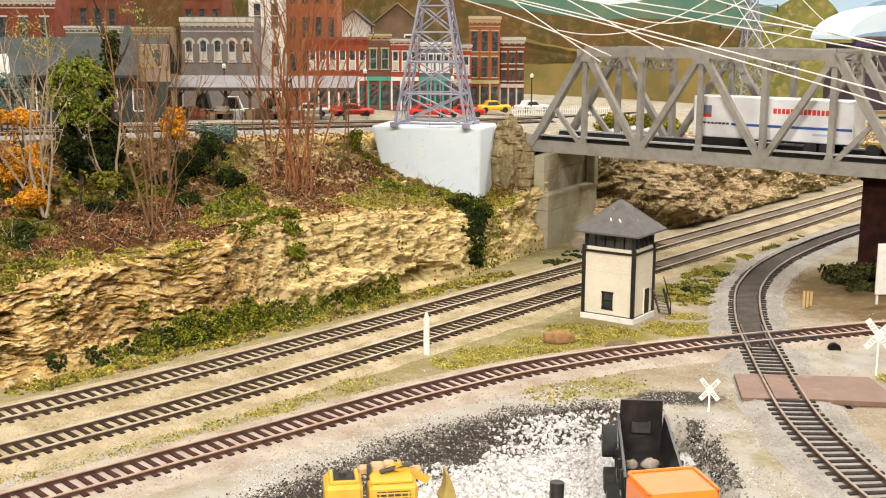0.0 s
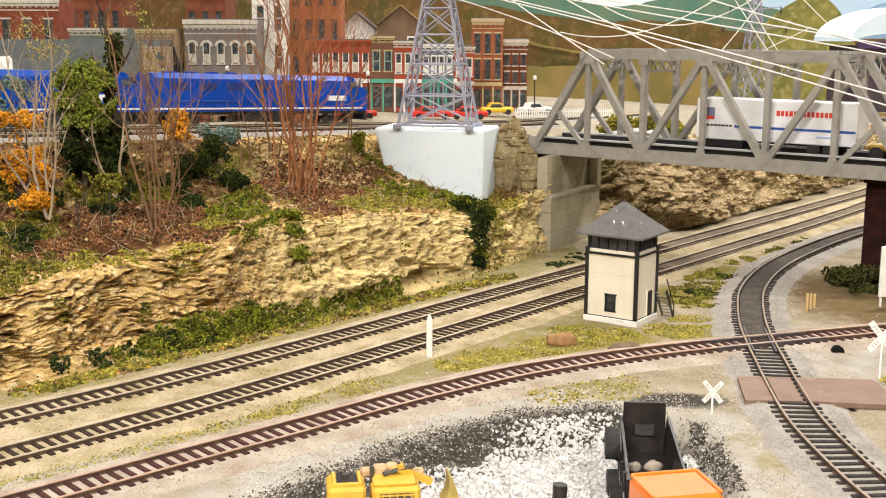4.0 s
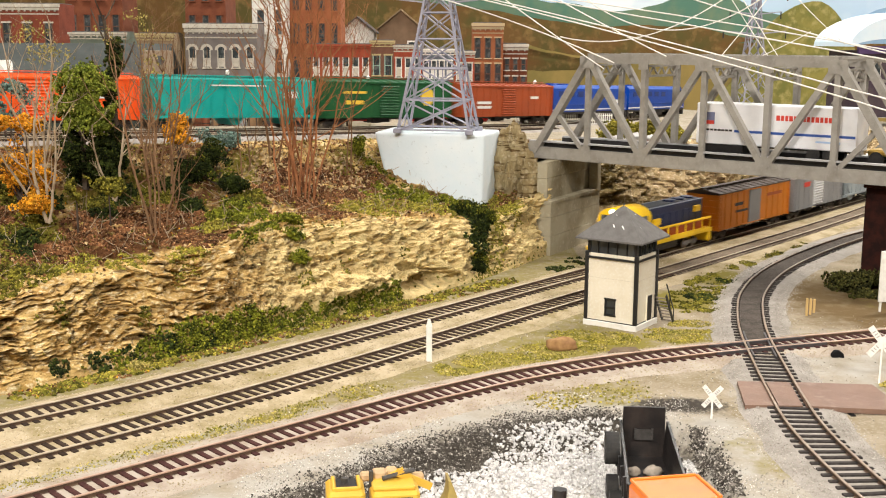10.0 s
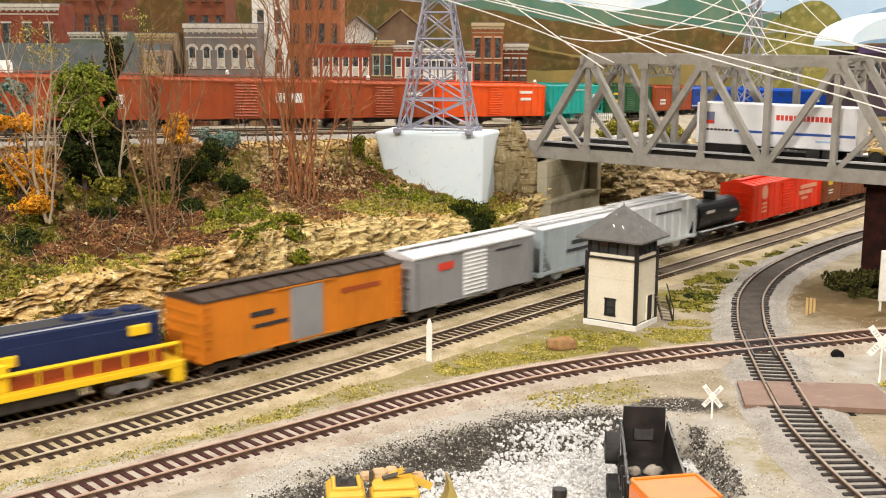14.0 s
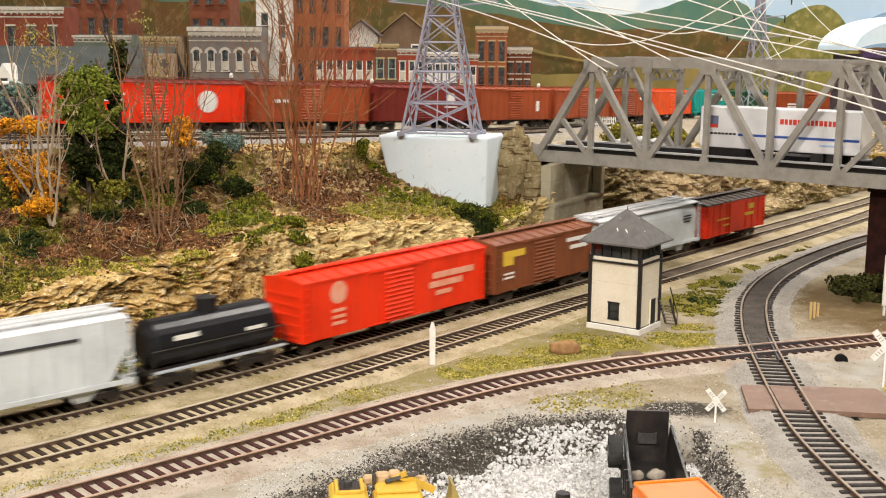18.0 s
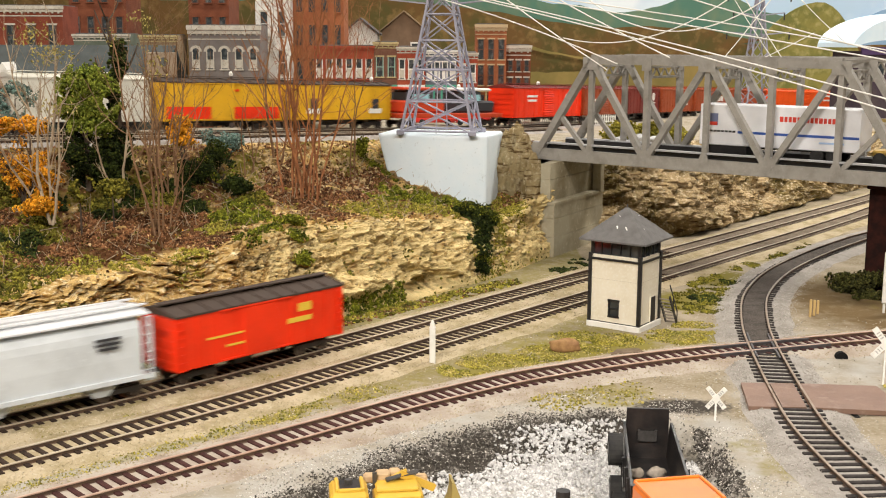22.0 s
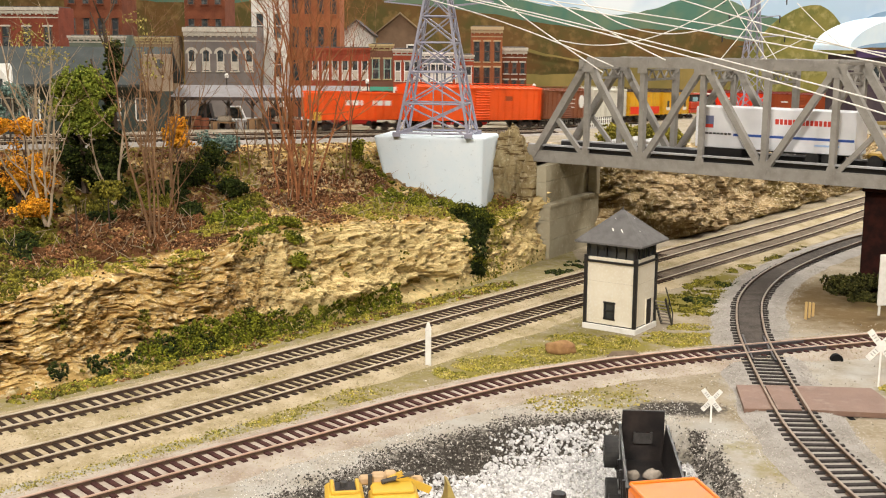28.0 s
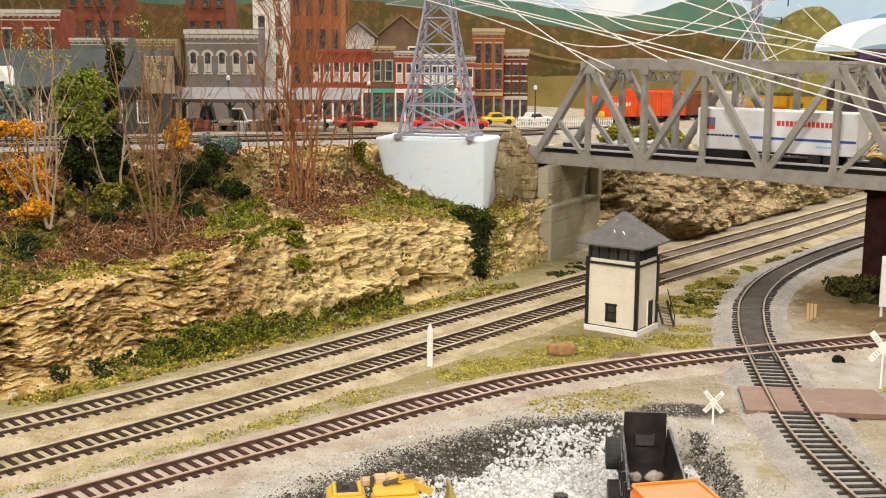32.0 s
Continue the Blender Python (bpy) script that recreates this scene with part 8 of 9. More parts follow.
def boxcar(length, body, roof, label, items=(), door="ribbed", tall=3.45, name="boxcar", door_mat=None, group="freight cars"):
    """A box car on two trucks, x along it, on the rails at z 0."""
    thing = empty(name)
    tagged(thing, label, "train car", group)
    half, hw, z0 = length / 2 - 0.55, 1.65, 1.02
    z1 = z0 + tall
    m = max(8, int(length * 0.75))
    side = [(-half, hw)]
    for k in range(m + 1):
        x = -half + 0.12 + k * (2 * half - 0.24) / m
        if abs(x) > 1.6:
            side += [(x - 0.05, hw), (x - 0.04, hw + 0.05), (x + 0.04, hw + 0.05), (x + 0.05, hw)]
    side.append((half, hw))
    b = part("body", Shape().prism(side + [(-x, -y) for x, y in side], z0, z1, "z"), body, thing)
    r = Shape().prism([(-hw - 0.07, z1 - 0.06), (-hw - 0.07, z1 + 0.05), (0, z1 + 0.36), (hw + 0.07, z1 + 0.05), (hw + 0.07, z1 - 0.06)], -half - 0.04, half + 0.04, "x")
    n = max(8, int(length / 1.3))
    ro = part("roof", r, roof, thing)
    for k in range(n + 1):
        x = -half + k * 2 * half / n
        part("roof_seam", Shape().prism([(-hw - 0.05, z1 + 0.04), (-hw - 0.05, z1 + 0.12), (0, z1 + 0.42), (hw + 0.05, z1 + 0.12), (hw + 0.05, z1 + 0.04)], x - 0.05, x + 0.05, "x"), roof, ro)
    part("running_board", Shape().box(0, 0, z1 + 0.5, half * 2, 0.6, 0.06), roof, ro)
    for s in (-1, 1):
        if door == "ribbed":
            face = [(s * (hw - 0.02), z0 + 0.12)]
            for k in range(11):
                z = z0 + 0.2 + k * (tall - 0.4) / 11
                face += [(s * (hw + 0.06), z), (s * (hw + 0.15), z + 0.1), (s * (hw + 0.06), z + 0.2)]
            face.append((s * (hw - 0.02), z1 - 0.12))
            d = Shape().prism(face, 0.25 * s - 1.25, 0.25 * s + 1.25, "x")
        else:
            d = Shape().soft(0.25 * s, s * (hw + 0.05), (z0 + z1) / 2 - 0.02, 2.5, 0.1, tall - 0.28, 0.03)
        part("door", d, door_mat or body, thing)
        for z in (z0 + 0.1, z1 - 0.08):
            part("door_track", Shape().box(0.6 * s, s * (hw + 0.07), z, 5.0, 0.1, 0.09), body, thing)
        for e in (-1, 1):
            ladder(thing, e * (half - 0.35), s, z0, z1 - 0.3, body, hw)
    for s in (-1, 1):
        for k in range(5):
            part("end_rib", Shape().box(s * (half + 0.03), 0, z0 + 0.4 + k * 0.6, 0.08, hw * 1.8, 0.14), body, b)
    part("underframe", Shape().box(0, 0, 0.9, half * 1.9, 1.2, 0.24).box(1, 0.6, 0.65, 1.4, 0.6, 0.4).box(-1.2, -0.5, 0.65, 1.1, 0.6, 0.4), frame_black, thing)
    marks(b, items, hw + 0.035)
    for s in (-1, 1):
        truck(thing, s * (half - 1.9))
    couplers(thing, half)
    return thing


def hopper(length, body, roof, label, items=(), bays=3, smooth=False, group="freight cars"):
    """A covered hopper: sloped ends, bays below, roof walk."""
    thing = empty("covered_hopper")
    tagged(thing, label, "train car", group)
    half, hw, z0, z1 = length / 2 - 0.55, 1.62, 1.25, 4.55
    c = 1.5
    if smooth:
        half_ring = [(hw * 0.97, z0 + 0.1), (hw, 2.4), (hw, 3.5), (hw * 0.97, 3.9), (hw * 0.86, 4.25), (hw * 0.66, 4.5), (hw * 0.35, 4.64)]
        b = Shape().prism(half_ring + [(-y, z) for y, z in reversed(half_ring)], -half + 0.75, half - 0.75, "x")
    else:
        b = Shape().prism([(-half + c, z0), (half - c, z0), (half - 0.25, z0 + 1.9), (half - 0.25, z1), (-half + 0.25, z1), (-half + 0.25, z0 + 1.9)], -hw, hw)
    bo = part("body", b, body, thing)
    for k in range(1, int(length / 1.5)):
        x = -half + 0.4 + k * (2 * half - 0.8) / int(length / 1.5)
        for s in (-1, 1):
            if not smooth:
                part("side_rib", Shape().box(x, s * (hw + 0.03), (z0 + z1) / 2, 0.09, 0.08, z1 - z0 - 0.1), body, bo)
    for s in (-1, 1):
        part("side_sill", Shape().box(0, s * hw, z0, half * 2, 0.14, 0.24), body, thing)
    ro = part("roof", Shape().prism([(-hw, z1 - 0.02), (-hw, z1 + 0.06), (0, z1 + 0.3), (hw, z1 + 0.06), (hw, z1 - 0.02)], -half + 0.2, half - 0.2, "x"), roof, thing)
    for s in (-1, 1):
        part("roof_walk", Shape().box(0, s * 0.75, z1 + 0.36, half * 2, 0.3, 0.06), roof, ro)
    part("hatch", Shape().box(0, 0, z1 + 0.36, half * 1.8, 0.7, 0.12), roof, ro)
    for k in range(bays):
        x = (k - (bays - 1) / 2) * (half * 2 - 5.2) / max(1, bays - 1) * 0.95
        part("bay", Shape().prism([(x - 1.2, z0 + 0.02), (x + 1.2, z0 + 0.02), (x + 0.35, 0.45), (x - 0.35, 0.45)], -1.2, 1.2), body, thing)
    for s in (-1, 1):
        part("end_frame", Shape().box(s * (half - 0.25), 0, 1.1, 0.5, hw * 2, 0.24).beam((s * (half - 0.1), hw - 0.1, 1.2), (s * (half - 0.3), hw - 0.1, 4.4), 0.12, 0.12, (0, 1, 0)).beam((s * (half - 0.1), -hw + 0.1, 1.2), (s * (half - 0.3), -hw + 0.1, 4.4), 0.12, 0.12, (0, 1, 0)), body, thing)
        for e in (-1, 1):
            ladder(thing, e * (half - 0.35), s, 1.15, z1 - 0.1, body, hw)
        truck(thing, s * (half - 1.75))
    marks(bo, items, hw + (0.13 if smooth else 0.08))
    couplers(thing, half)
    return thing


def tank_car(length, body, label):
    thing = empty("tank_car")
    tagged(thing, label, "train car", "freight cars")
    half = length / 2 - 0.55
    t = Shape().rod((-half + 0.5, 0, 2.5), (half - 0.5, 0, 2.5), 1.35, 24).rod((-half + 0.5, 0, 2.5), (-half + 0.1, 0, 2.5), 1.35, 24, 0.8).rod((half - 0.5, 0, 2.5), (half - 0.1, 0, 2.5), 1.35, 24, 0.8)
    b = part("tank", t, body, thing, smooth=False)
    part("dome", Shape().rod((0, 0, 3.7), (0, 0, 4.4), 0.62, 16).rod((0, 0, 4.4), (0, 0, 4.55), 0.66, 16), body, thing)
    part("frame", Shape().box(0, 0, 1.05, half * 2, 1.2, 0.26), frame_black, thing)
    part("running_board", Shape().box(0, 1.5, 1.25, half * 2, 0.35, 0.07).box(0, -1.5, 1.25, half * 2, 0.35, 0.07), surface("pale_edge", (0.55, 0.55, 0.52), 0.6), thing, "pale edged running board")
    rail = Shape()
    for s in (-1, 1):
        rail.rod((-half, s * 1.45, 2.4), (half, s * 1.45, 2.4), 0.035)
        for k in range(5):
            rail.rod((-half + k * half / 2, s * 1.45, 1.25), (-half + k * half / 2, s * 1.45, 2.4), 0.03)
    part("handrail", rail, frame_black, thing)
    marks(b, [(-half * 0.5, 2.9, 1.6, 0.28, mark_white), (half * 0.55, 2.6, 1.3, 0.2, mark_white)], 1.34)
    for s in (-1, 1):
        truck(thing, s * (half - 1.6))
    couplers(thing, half)
    return thing


def road_loco(length, low, high, label, lamp, nose=2.6):
    """Hood diesel, cab towards +x: low is the lower and cab colour, high the long hood's."""
    thing = empty("diesel_locomotive")
    tagged(thing, label, "locomotive", "locomotives")
    half = length / 2 - 0.4
    sill = Shape().soft(0, 0, 1.40, half * 2, 3.3, 0.36, 0.04)
    part("sill", sill, low, thing)
    hood_end = half - 3.4 - nose
    part("long_hood", Shape().soft((-half + 1.0 + hood_end) / 2, 0, 2.95, hood_end + half - 1.0, 2.2, 2.85, 0.16), high, thing, "dark blue long hood")
    h2 = part("hood_base", Shape().box((-half + 1.0 + hood_end) / 2, 0, 1.95, hood_end + half - 0.98, 2.24, 0.8), rust_red if low is YELLOW else low, thing)
    part("roof_stripe", Shape().box((-half + 1.0 + hood_end) / 2, 0, 4.39, hood_end + half - 1.4, 1.5, 0.04), mark_dark, h2)
    for k in range(3):
        part("roof_fan", Shape().rod((-half + 2.2 + k * 1.6, 0, 4.3), (-half + 2.2 + k * 1.6, 0, 4.55), 0.6, 16), high, thing)
    for x, z in ((-half + 2.4, 3.55), (hood_end - 1.6, 3.1)):
        part("equipment_box", Shape().soft(x, 1.2, z, 1.1, 0.3, 0.55, 0.05).soft(x, -1.2, z, 1.1, 0.3, 0.55, 0.05), low, thing)
    cab0, cab1 = hood_end, half - nose
    ring = [(1.62 * math.cos(a), 3.75 + 1.02 * math.sin(a)) for a in [math.pi * k / 16 for k in range(17)]]
    prof = [(1.62, 1.5)] + ring + [(-1.62, 1.5)]
    cab = part("cab", Shape().prism(prof, cab0, cab1, "x"), low, thing, "yellow cab with a rounded roof" if low is YELLOW else "")
    for s in (-1, 1):
        w = part("cab_window", Shape().box((cab0 + cab1) / 2, s * 1.63, 3.6, (cab1 - cab0) * 0.55, 0.06, 0.75), pane_dark, cab)
        part("window_frame", Shape().box((cab0 + cab1) / 2, s * 1.65, 3.18, (cab1 - cab0) * 0.65, 0.06, 0.08), low, w)
        part("windshield", Shape().box(cab1 + 0.02, s * 0.85, 3.75, 0.06, 0.9, 0.7), pane_dark, cab)
    part("nose", Shape().soft((cab1 + half - 0.35) / 2, 0, 2.35, half - 0.35 - cab1, 2.5, 1.9, 0.42), low, thing)
    for s in (-1, 1):
        part("side_box", Shape().soft(cab0 - 0.9, s * 1.1, 2.35, 1.6, 0.7, 1.5, 0.12), low, thing)
        part("hood_edge", Shape().box((-half + 1.0 + hood_end) / 2, s * 1.02, 4.34, hood_end + half - 1.2, 0.08, 0.06), surface("pale_edge", (0.42, 0.45, 0.50), 0.5), thing)
        for k in range(7):
            part("hood_door", Shape().soft(-half + 2.0 + k * (hood_end + half - 3.0) / 7, s * 1.11, 3.0, 0.9, 0.05, 1.4, 0.02), high, thing)
    part("headlight", Shape().rod((cab1 - 0.1, -0.22, 4.42), (cab1 + 0.14, -0.22, 4.42), 0.2, 12).rod((cab1 - 0.1, 0.22, 4.42), (cab1 + 0.14, 0.22, 4.42), 0.2, 12), lamp, cab, "lit white headlight")
    rail = Shape()
    for s in (-1, 1):
        rail.rod((-half + 0.3, s * 1.55, 2.55), (cab0, s * 1.55, 2.55), 0.12)
        for k in range(8):
            x = -half + 0.3 + k * (cab0 + half - 0.3) / 7
            rail.rod((x, s * 1.55, 1.5), (x, s * 1.55, 2.55), 0.06)
    part("handrail", rail, low, thing)
    part("side_skirt", Shape().box(-0.6, 1.6, 1.62, half * 1.5, 0.06, 0.2).box(-0.6, -1.6, 1.62, half * 1.5, 0.06, 0.2), low, thing)
    for s in (-1, 1):
        part("pilot", Shape().soft(s * (half - 0.1), 0, 0.8, 0.5, 3.1, 1.15, 0.16), low if s < 0 else frame_black, thing)
        for e in (-1, 1):
            part("step", Shape().box(s * (half - 0.45), e * 1.5, 0.9, 0.6, 0.25, 0.9), low, thing)
        truck(thing, s * (half - 3.0), truck_grey)
    part("fuel_tank", Shape().soft(0, 0, 0.85, 4.6, 2.6, 0.8, 0.15), frame_black, thing)
    couplers(thing, half)
    return thing


def cowl_loco(length, body, label):
    """Full-width blue diesel with a cab towards +x."""
    thing = empty("diesel_locomotive")
    tagged(thing, label, "locomotive", "locomotives")
    half = length / 2 - 0.4
    b = part("body", Shape().prism([(-1.6, 1.35), (-1.6, 4.3), (-1.15, 4.75), (1.15, 4.75), (1.6, 4.3), (1.6, 1.35)], -half, half - 2.4, "x"), body, thing)
    part("cab", Shape().prism([(half - 2.4, 1.35), (half - 2.4, 4.75), (half - 1.9, 4.7), (half - 1.35, 3.85), (half - 0.45, 3.6), (half - 0.1, 3.25), (half, 1.35)], -1.6, 1.6), body, thing)
    part("white_stripe", Shape().box(-0.4, 1.62, 1.62, half * 1.95, 0.05, 0.14).box(-0.4, -1.62, 1.62, half * 1.95, 0.05, 0.14), mark_white, b)
    part("cab_window", Shape().box(half - 1.9, 1.6, 3.9, 0.8, 0.08, 0.6).box(half - 1.9, -1.6, 3.9, 0.8, 0.08, 0.6), pane_dark, thing)
    part("windshield", Shape().beam((half - 1.72, 0, 4.5), (half - 1.42, 0, 4.02), 0.1, 2.6, (0, 1, 0)), pane_dark, thing)
    g = Shape()
    for k in range(5):
        for s in (-1, 1):
            g.box(-half + 2.5 + k * 3.0, s * 1.61, 3.6, 1.8, 0.05, 0.7)
    part("grille", g, surface("deep_blue_grille", (0.01, 0.03, 0.16), 0.5), b)
    for k in range(4):
        part("roof_fan", Shape().rod((-half + 2.5 + k * 2.2, 0, 4.7), (-half + 2.5 + k * 2.2, 0, 4.9), 0.65, 16), body, thing)
    marks(b, [(half - 4.0, 2.6, 2.2, 0.5, mark_white)], 1.6)
    part("underframe", Shape().box(0, 0, 1.2, half * 2, 2.8, 0.3).soft(0, 0, 0.8, 5.5, 2.7, 0.8, 0.15), frame_black, thing)
    for s in (-1, 1):
        part("pilot", Shape().box(s * (half - 0.05), 0, 0.85, 0.3, 3.0, 0.9), frame_black, thing)
    part("handrail", Shape().rod((-half, 1.68, 2.3), (half - 3, 1.68, 2.3), 0.04).rod((-half, -1.68, 2.3), (half - 3, -1.68, 2.3), 0.04), body, thing)
    for s in (-1, 1):
        truck(thing, s * (half - 3.4), frame_black, True)
    couplers(thing, half)
    return thing


YELLOW = paint("loco_yellow", (0.86, 0.55, 0.02), 0.35, 0.92)
NAVY = paint("loco_navy", (0.012, 0.022, 0.075), 0.35)
BLUE = paint("loco_blue", (0.003, 0.058, 0.38), 0.35, 0.85)
LAMP = glow("headlight_glow", (1.0, 0.95, 0.85), 4.0)
orange_car = paint("weathered_orange", (0.62, 0.20, 0.018))
grey_car = paint("car_grey", (0.27, 0.275, 0.285))
silver = paint("silver_roof", (0.66, 0.67, 0.68), 0.4)
blue_grey = paint("pale_blue_grey", (0.340, 0.392, 0.422))
pale_grey = paint("pale_grey", (0.62, 0.66, 0.68))
tank_black = paint("tank_black", (0.012, 0.012, 0.014), 0.3)
bright_red = paint("bright_red", (0.84, 0.040, 0.008))
car_brown = paint("boxcar_brown", (0.22, 0.07, 0.028))
rust_red = paint("rust_red", (0.36, 0.075, 0.025))
dark_green = paint("dark_green", (0.018, 0.10, 0.035))
teal = paint("teal_green", (0.01, 0.36, 0.32))
orange_red = paint("orange_red", (0.84, 0.105, 0.016))
maroon = paint("maroon", (0.20, 0.03, 0.022))
yellow_car = paint("reefer_yellow", (0.72, 0.40, 0.02))
cream_car = paint("reefer_cream", (0.66, 0.64, 0.55))
dark_roof = paint("dark_brown_roof", (0.06, 0.042, 0.032), 0.6)
flat_red = paint("flat_car_red", (0.55, 0.06, 0.02))


def flat_with_loads(length):
    thing = empty("loaded_flat_car")
    tagged(thing, "red flat car loaded with red and black machines", "train car", "freight cars")
    half = length / 2 - 0.55
    part("deck", Shape().soft(0, 0, 1.35, half * 2, 3.2, 0.5, 0.05), flat_red, thing)
    for x, a, b in ((4.0, mark_dark, mark_white), (-4.0, flat_red, flat_red)):
        part("machine_body", Shape().soft(x, 0, 2.3, 6.2, 2.6, 1.3, 0.2), a if x > 0 else flat_red, thing)
        part("machine_cab", Shape().soft(x - 0.8, 0, 3.4, 3.6, 2.4, 1.2, 0.2), mark_dark, thing)
        part("machine_roof", Shape().soft(x - 0.4, 0, 4.2, 5.6, 2.7, 0.28, 0.08), b, thing)
        part("machine_window", Shape().box(x - 0.6, -1.25, 3.3, 2.4, 0.08, 0.7).box(x - 0.6, 1.25, 3.3, 2.4, 0.08, 0.7), surface("pale_aqua", (0.3, 0.55, 0.6), 0.3), thing)
    for s in (-1, 1):
        truck(thing, s * (half - 1.9))
    couplers(thing, half)
    return thing


def end_car(length):
    thing = empty("gondola")
    tagged(thing, "bright orange-red gondola with a yellow end marker", "train car", "freight cars")
    half = length / 2 - 0.55
    b = part("body", Shape().soft(0, 0, 2.5, half * 2, 3.3, 2.7, 0.06), orange_red, thing)
    part("top_rim", Shape().box(0, 1.6, 3.9, half * 2 + 0.1, 0.2, 0.16).box(0, -1.6, 3.9, half * 2 + 0.1, 0.2, 0.16), orange_red, b)
    for k in range(11):
        for s in (-1, 1):
            part("side_rib", Shape().box(-half + 0.3 + k * (half * 2 - 0.6) / 10, s * 1.68, 2.5, 0.14, 0.12, 2.5), orange_red, b)
    part("end_marker", Shape().soft(-half - 0.1, -0.9, 1.5, 0.3, 1.0, 0.9, 0.1), mark_yellow, thing, "yellow end marker")
    marks(b, [(-half * 0.3, 2.9, 2.2, 0.5, mark_white), (half * 0.35, 2.9, 2.6, 0.5, mark_white)], 1.65)
    for s in (-1, 1):
        truck(thing, s * (half - 1.8))
    couplers(thing, half)
    return thing


# each car with its two ends, in cm along its line
LOWER = [
    (lambda n: road_loco(n, YELLOW, NAVY, "yellow and dark blue diesel locomotive with lit headlight", LAMP, 1.7), -22.1, -5.0),
    (lambda n: boxcar(n, orange_car, dark_roof, "weathered orange boxcar with dark brown roof", [(-3.6, 3.2, 1.8, 0.3, mark_dark), (-3.0, 2.5, 2.6, 0.22, mark_dark), (4.2, 3.5, 3.4, 0.3, rust_red)], door_mat=grey_car, door="plain"), -5.0, 11.9),
    (lambda n: boxcar(n, grey_car, silver, "grey boxcar with a silver roof and ribbed door", [(-3.4, 3.6, 1.6, 0.5, mark_red), (3.6, 3.9, 3.0, 0.16, mark_dark)], door_mat=silver), 11.9, 26.5),
    (lambda n: hopper(n, blue_grey, silver, "pale blue-grey covered hopper car", [(0, 3.2, 4.0, 0.3, mark_dark), (-0.4, 2.6, 4.6, 0.22, mark_dark)], 2), 26.5, 39.5),
    (lambda n: hopper(n, pale_grey, silver, "pale grey ribbed covered hopper car", [(0.5, 3.9, 4.4, 0.16, mark_dark)], 2), 39.5, 52.0),
    (lambda n: tank_car(n, tank_black, "glossy black tank car with a dome"), 52.0, 61.9),
    (lambda n: boxcar(n, bright_red, bright_red, "bright red boxcar with faded pale emblem and lettering", [(-5.6, 3.7, 1.4, -1, mark_peach), (-5.6, 2.6, 1.1, 0.2, mark_peach), (-5.6, 2.2, 1.1, 0.2, mark_peach), (-5.6, 1.8, 1.1, 0.2, mark_peach), (5.2, 3.4, 4.2, 0.42, mark_peach), (4.4, 2.8, 3.4, 0.42, mark_peach), (4.2, 2.2, 1.6, 0.3, mark_peach)], tall=3.55), 61.9, 80.2),
    (lambda n: boxcar(n, car_brown, car_brown, "brown boxcar with yellow and white panels", [(-4.0, 3.7, 2.6, 0.5, mark_yellow), (-4.7, 3.2, 1.2, 0.6, mark_yellow), (-4.6, 2.3, 1.2, 0.14, mark_white), (-4.6, 2.0, 1.2, 0.14, mark_white), (4.4, 3.8, 3.4, 0.3, mark_white), (4.4, 3.2, 2.4, 0.3, mark_white)]), 80.2, 94.0),
    (lambda n: hopper(n, pale_grey, silver, "long smooth pale grey covered hopper", [(-3.6, 3.7, 4.2, 0.16, mark_dark), (5.8, 3.6, 1.4, 0.14, mark_dark), (5.8, 3.35, 1.4, 0.14, mark_dark), (5.8, 3.1, 1.2, 0.14, mark_dark)], 3, True), 94.0, 112.0),
    (lambda n: boxcar(n, bright_red, dark_roof, "short red reefer with a dark roof", [(3.0, 3.2, 1.0, 0.5, mark_yellow), (2.6, 2.5, 1.8, 0.3, mark_yellow), (-2.4, 2.5, 3.2, 0.12, mark_yellow), (-2.0, 1.9, 1.4, 0.12, mark_yellow)], door="plain", tall=3.0, name="reefer_car"), 112.0, 125.2),
]
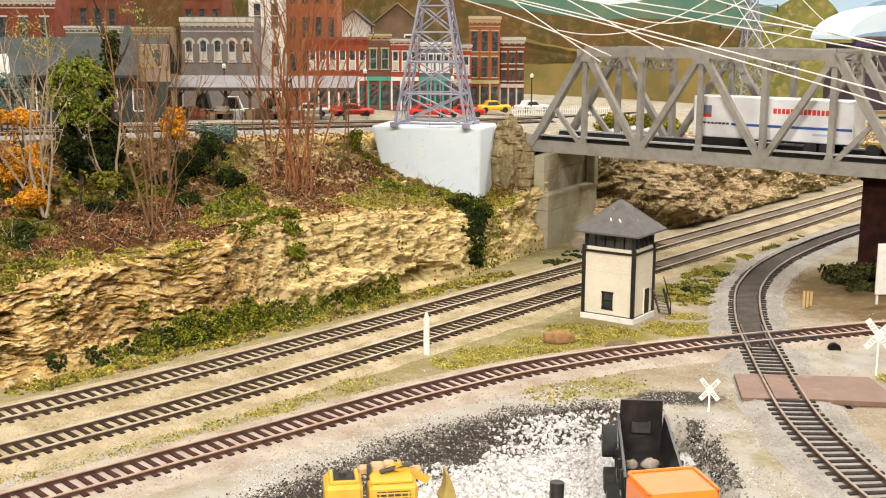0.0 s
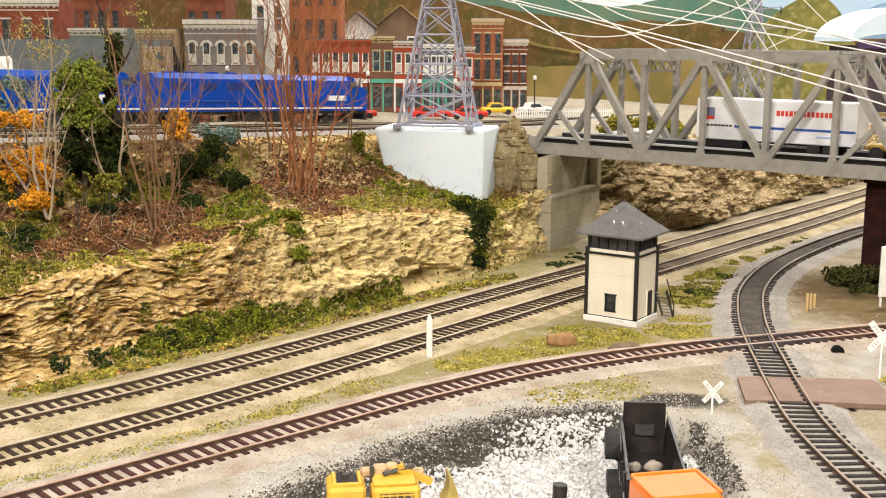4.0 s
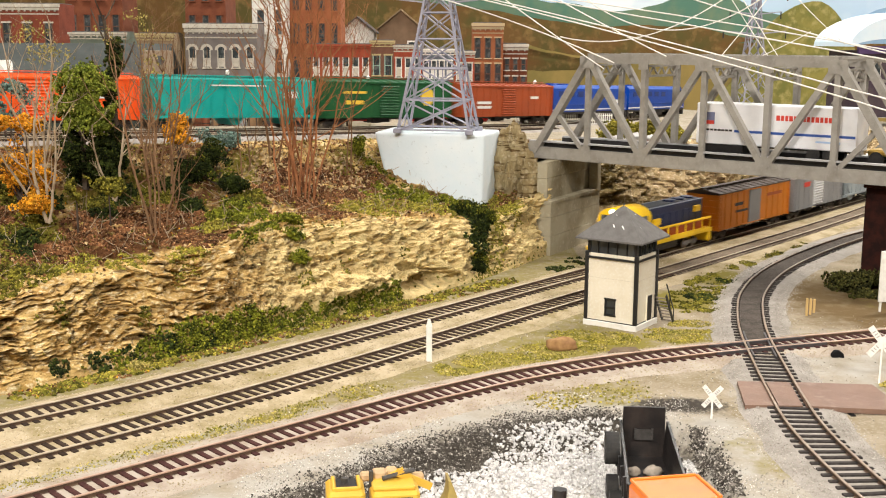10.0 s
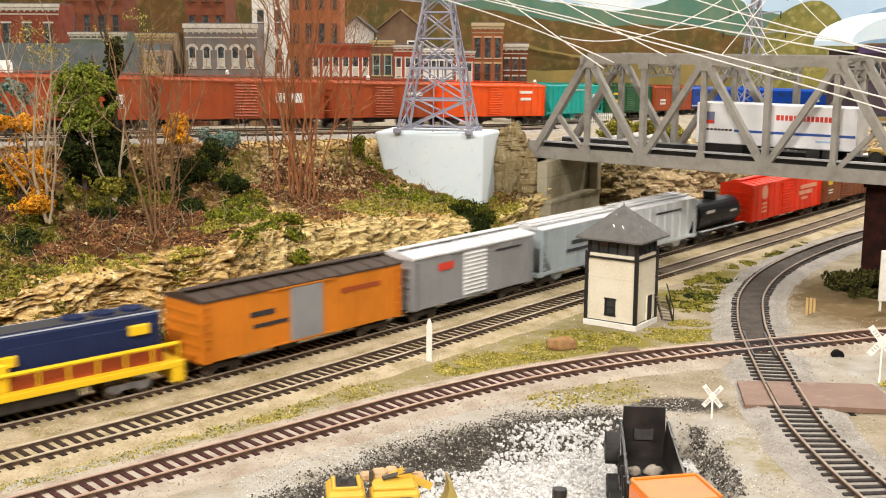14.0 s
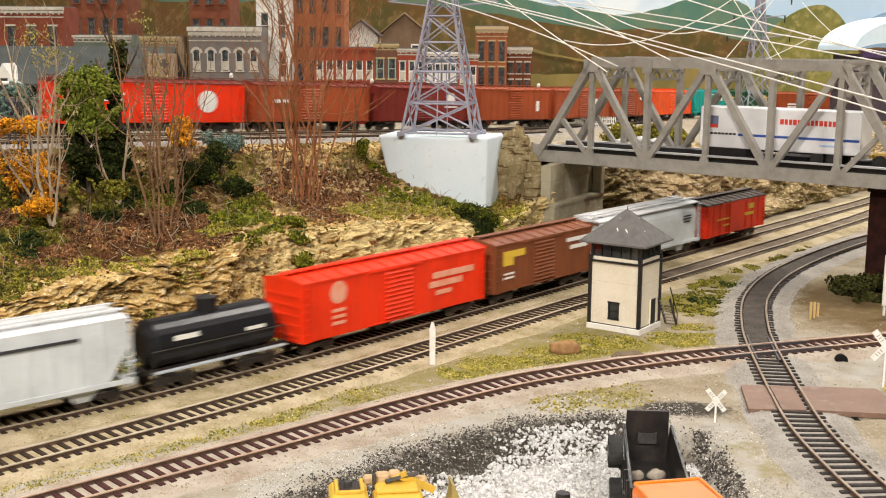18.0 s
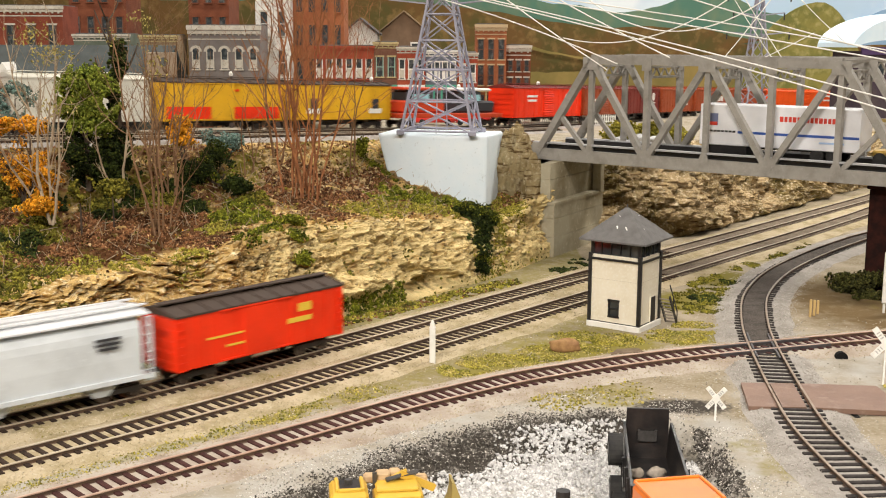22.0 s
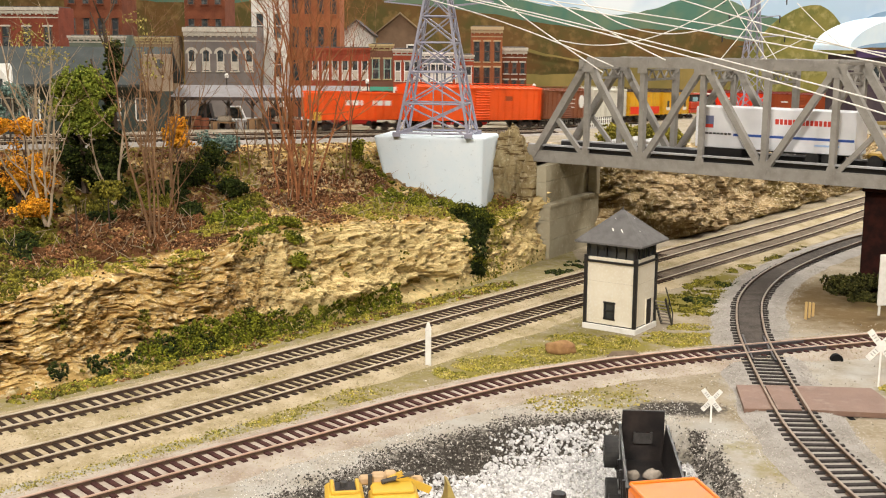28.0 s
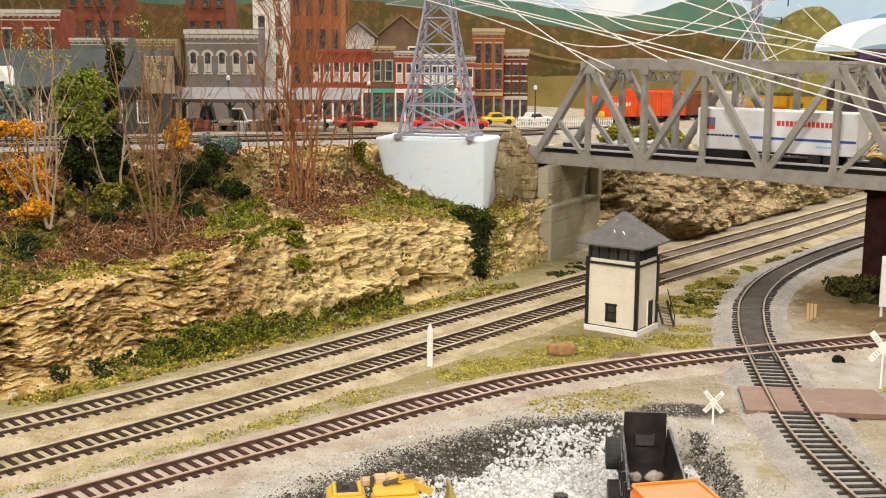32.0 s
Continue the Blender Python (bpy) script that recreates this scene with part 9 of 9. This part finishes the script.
UPPER_CARS = [
    (lambda n: cowl_loco(n, BLUE, "bright blue diesel locomotive with a white sill stripe"), -71.1, -96.5),
    (lambda n: cowl_loco(n, BLUE, "bright blue trailing diesel locomotive"), -96.5, -122.4),
    (lambda n: boxcar(n, rust_red, rust_red, "rust red boxcar with white lettering bars", [(-5, 2.6, 2.6, 0.3, mark_white), (-5, 2.1, 2.6, 0.3, mark_white), (5, 3.2, 1.6, 0.3, mark_white)]), -122.4, -141.6),
    (lambda n: boxcar(n, dark_green, dark_green, "dark green boxcar with a yellow round emblem", [(5.2, 3.2, 1.9, -1, mark_yellow), (-5, 3.6, 3.0, 0.25, mark_yellow), (-5, 2.6, 2.4, 0.4, mark_yellow)], tall=3.6), -141.6, -160.6),
    (lambda n: hopper(n, teal, teal, "teal covered hopper with white lettering bars", [(6, 3.3, 1.4, 0.6, mark_white), (0, 4.1, 6, 0.12, mark_white)], 3), -160.6, -179.8),
    (lambda n: boxcar(n, orange_red, orange_red, "orange-red boxcar with white lettering bars", [(5.5, 3.8, 2.4, 0.3, mark_white), (5.5, 3.0, 2.0, 0.3, mark_white)]), -179.8, -199.6),
    (lambda n: boxcar(n, rust_red, rust_red, "faded rust-brown boxcar of the upper train", [(4.2, 3.5, 2.0, 0.4, mark_white)]), -199.6, -214.7),
    (lambda n: boxcar(n, rust_red, rust_red, "rust orange boxcar with large white letters", [(5.6, 3.0, 1.5, 0.9, mark_white), (3.9, 3.0, 1.3, 0.9, mark_white)]), -214.7, -234.0),
    (lambda n: boxcar(n, rust_red, rust_red, "rust red boxcar with narrow white bars", [(4.4, 2.6, 0.6, 1.2, mark_white)]), -234.0, -250.1),
    (lambda n: boxcar(n, maroon, maroon, "maroon boxcar with a white emblem", [(4.0, 3.4, 1.2, -1, mark_white), (4.0, 2.5, 1.8, 0.14, mark_white)]), -250.1, -264.6),
    (lambda n: boxcar(n, rust_red, maroon, "plain rust-brown boxcar with maroon roof", [(-4, 3, 1.6, 0.3, mark_white)]), -264.6, -279.9),
    (lambda n: boxcar(n, bright_red, maroon, "bright red boxcar with a large white disc", [(5.2, 2.9, 2.0, -1, mark_white), (-4.5, 3.5, 2.6, 0.25, mark_white), (-4.5, 3.0, 2.2, 0.25, mark_white)]), -279.9, -299.4),
    (lambda n: flat_with_loads(n), -299.4, -316.8),
    (lambda n: boxcar(n, yellow_car, dark_roof, "yellow reefer car with dark triangular emblems", [(4.2, 2.6, 0.9, 1.0, mark_dark), (4.2, 1.9, 1.7, 0.5, mark_white), (-3.8, 2.6, 0.9, 1.0, mark_dark), (-3.8, 1.9, 1.7, 0.5, mark_white)], door="plain", name="reefer_car"), -316.8, -330.6),
    (lambda n: boxcar(n, yellow_car, dark_roof, "yellow reefer car with a red lower side", [(0, 1.75, 12.4, 1.1, bright_red), (0, 3.8, 3.0, 0.2, bright_red)], door="plain", name="reefer_car"), -330.6, -345.0),
    (lambda n: boxcar(n, cream_car, cream_car, "off-white reefer car with smooth sides", [], door="plain", name="reefer_car", tall=3.6), -345.0, -358.3),
    (lambda n: boxcar(n, car_brown, car_brown, "brown boxcar with a white disc", [(4.4, 3.1, 1.7, -1, mark_white), (1.2, 3.4, 2.0, 0.1, mark_white), (1.2, 2.9, 2.0, 0.1, mark_white), (1.2, 2.4, 2.0, 0.1, mark_white)]), -358.3, -374.0),
    (lambda n: boxcar(n, orange_red, orange_red, "orange-red boxcar with small dark emblem", [(4.5, 3.5, 1.2, 0.5, rust_red)], tall=3.6), -374.0, -396.5),
    (lambda n: end_car(n), -396.5, -409.2),
]


def motions():
    """Both trains run along their lines; the lower one slows a little at its end."""
    way = smooth_line(LINE_1, 0.5)
    zero = min(range(len(way)), key=lambda k: (way[k] - Vector((-22.0, 54.9, 0))).length)

    def lower_point(s):
        k = zero + s / 0.5
        i = max(0, min(len(way) - 2, int(math.floor(k))))
        return way[i].lerp(way[i + 1], k - i)

    def on(line, s, half, back):
        a, b = line(s - half * 0.6), line(s + half * 0.6)
        d = (a - b) if back else (b - a)
        c = (a + b) / 2
        q = d.to_track_quat("X", "Z")
        return Matrix.Translation(c * CM) @ q.to_matrix().to_4x4()

    for make, a, b in LOWER:
        car = make(b - a)
        mid, half = (a + b) / 2, (b - a) / 2
        walk(car, [(t, on(lower_point, mid - 15.0 * (t - 15.0) + 0.13 * max(0, min(t, 24) - 19) ** 2, half, True)) for t in range(33)])
    for make, a, b in UPPER_CARS:
        car = make(a - b)
        mid, half = (a + b) / 2, (a - b) / 2
        walk(car, [(t, on(upper_point, mid + 13.81 * t, half, False)) for t in range(33)])


motions()
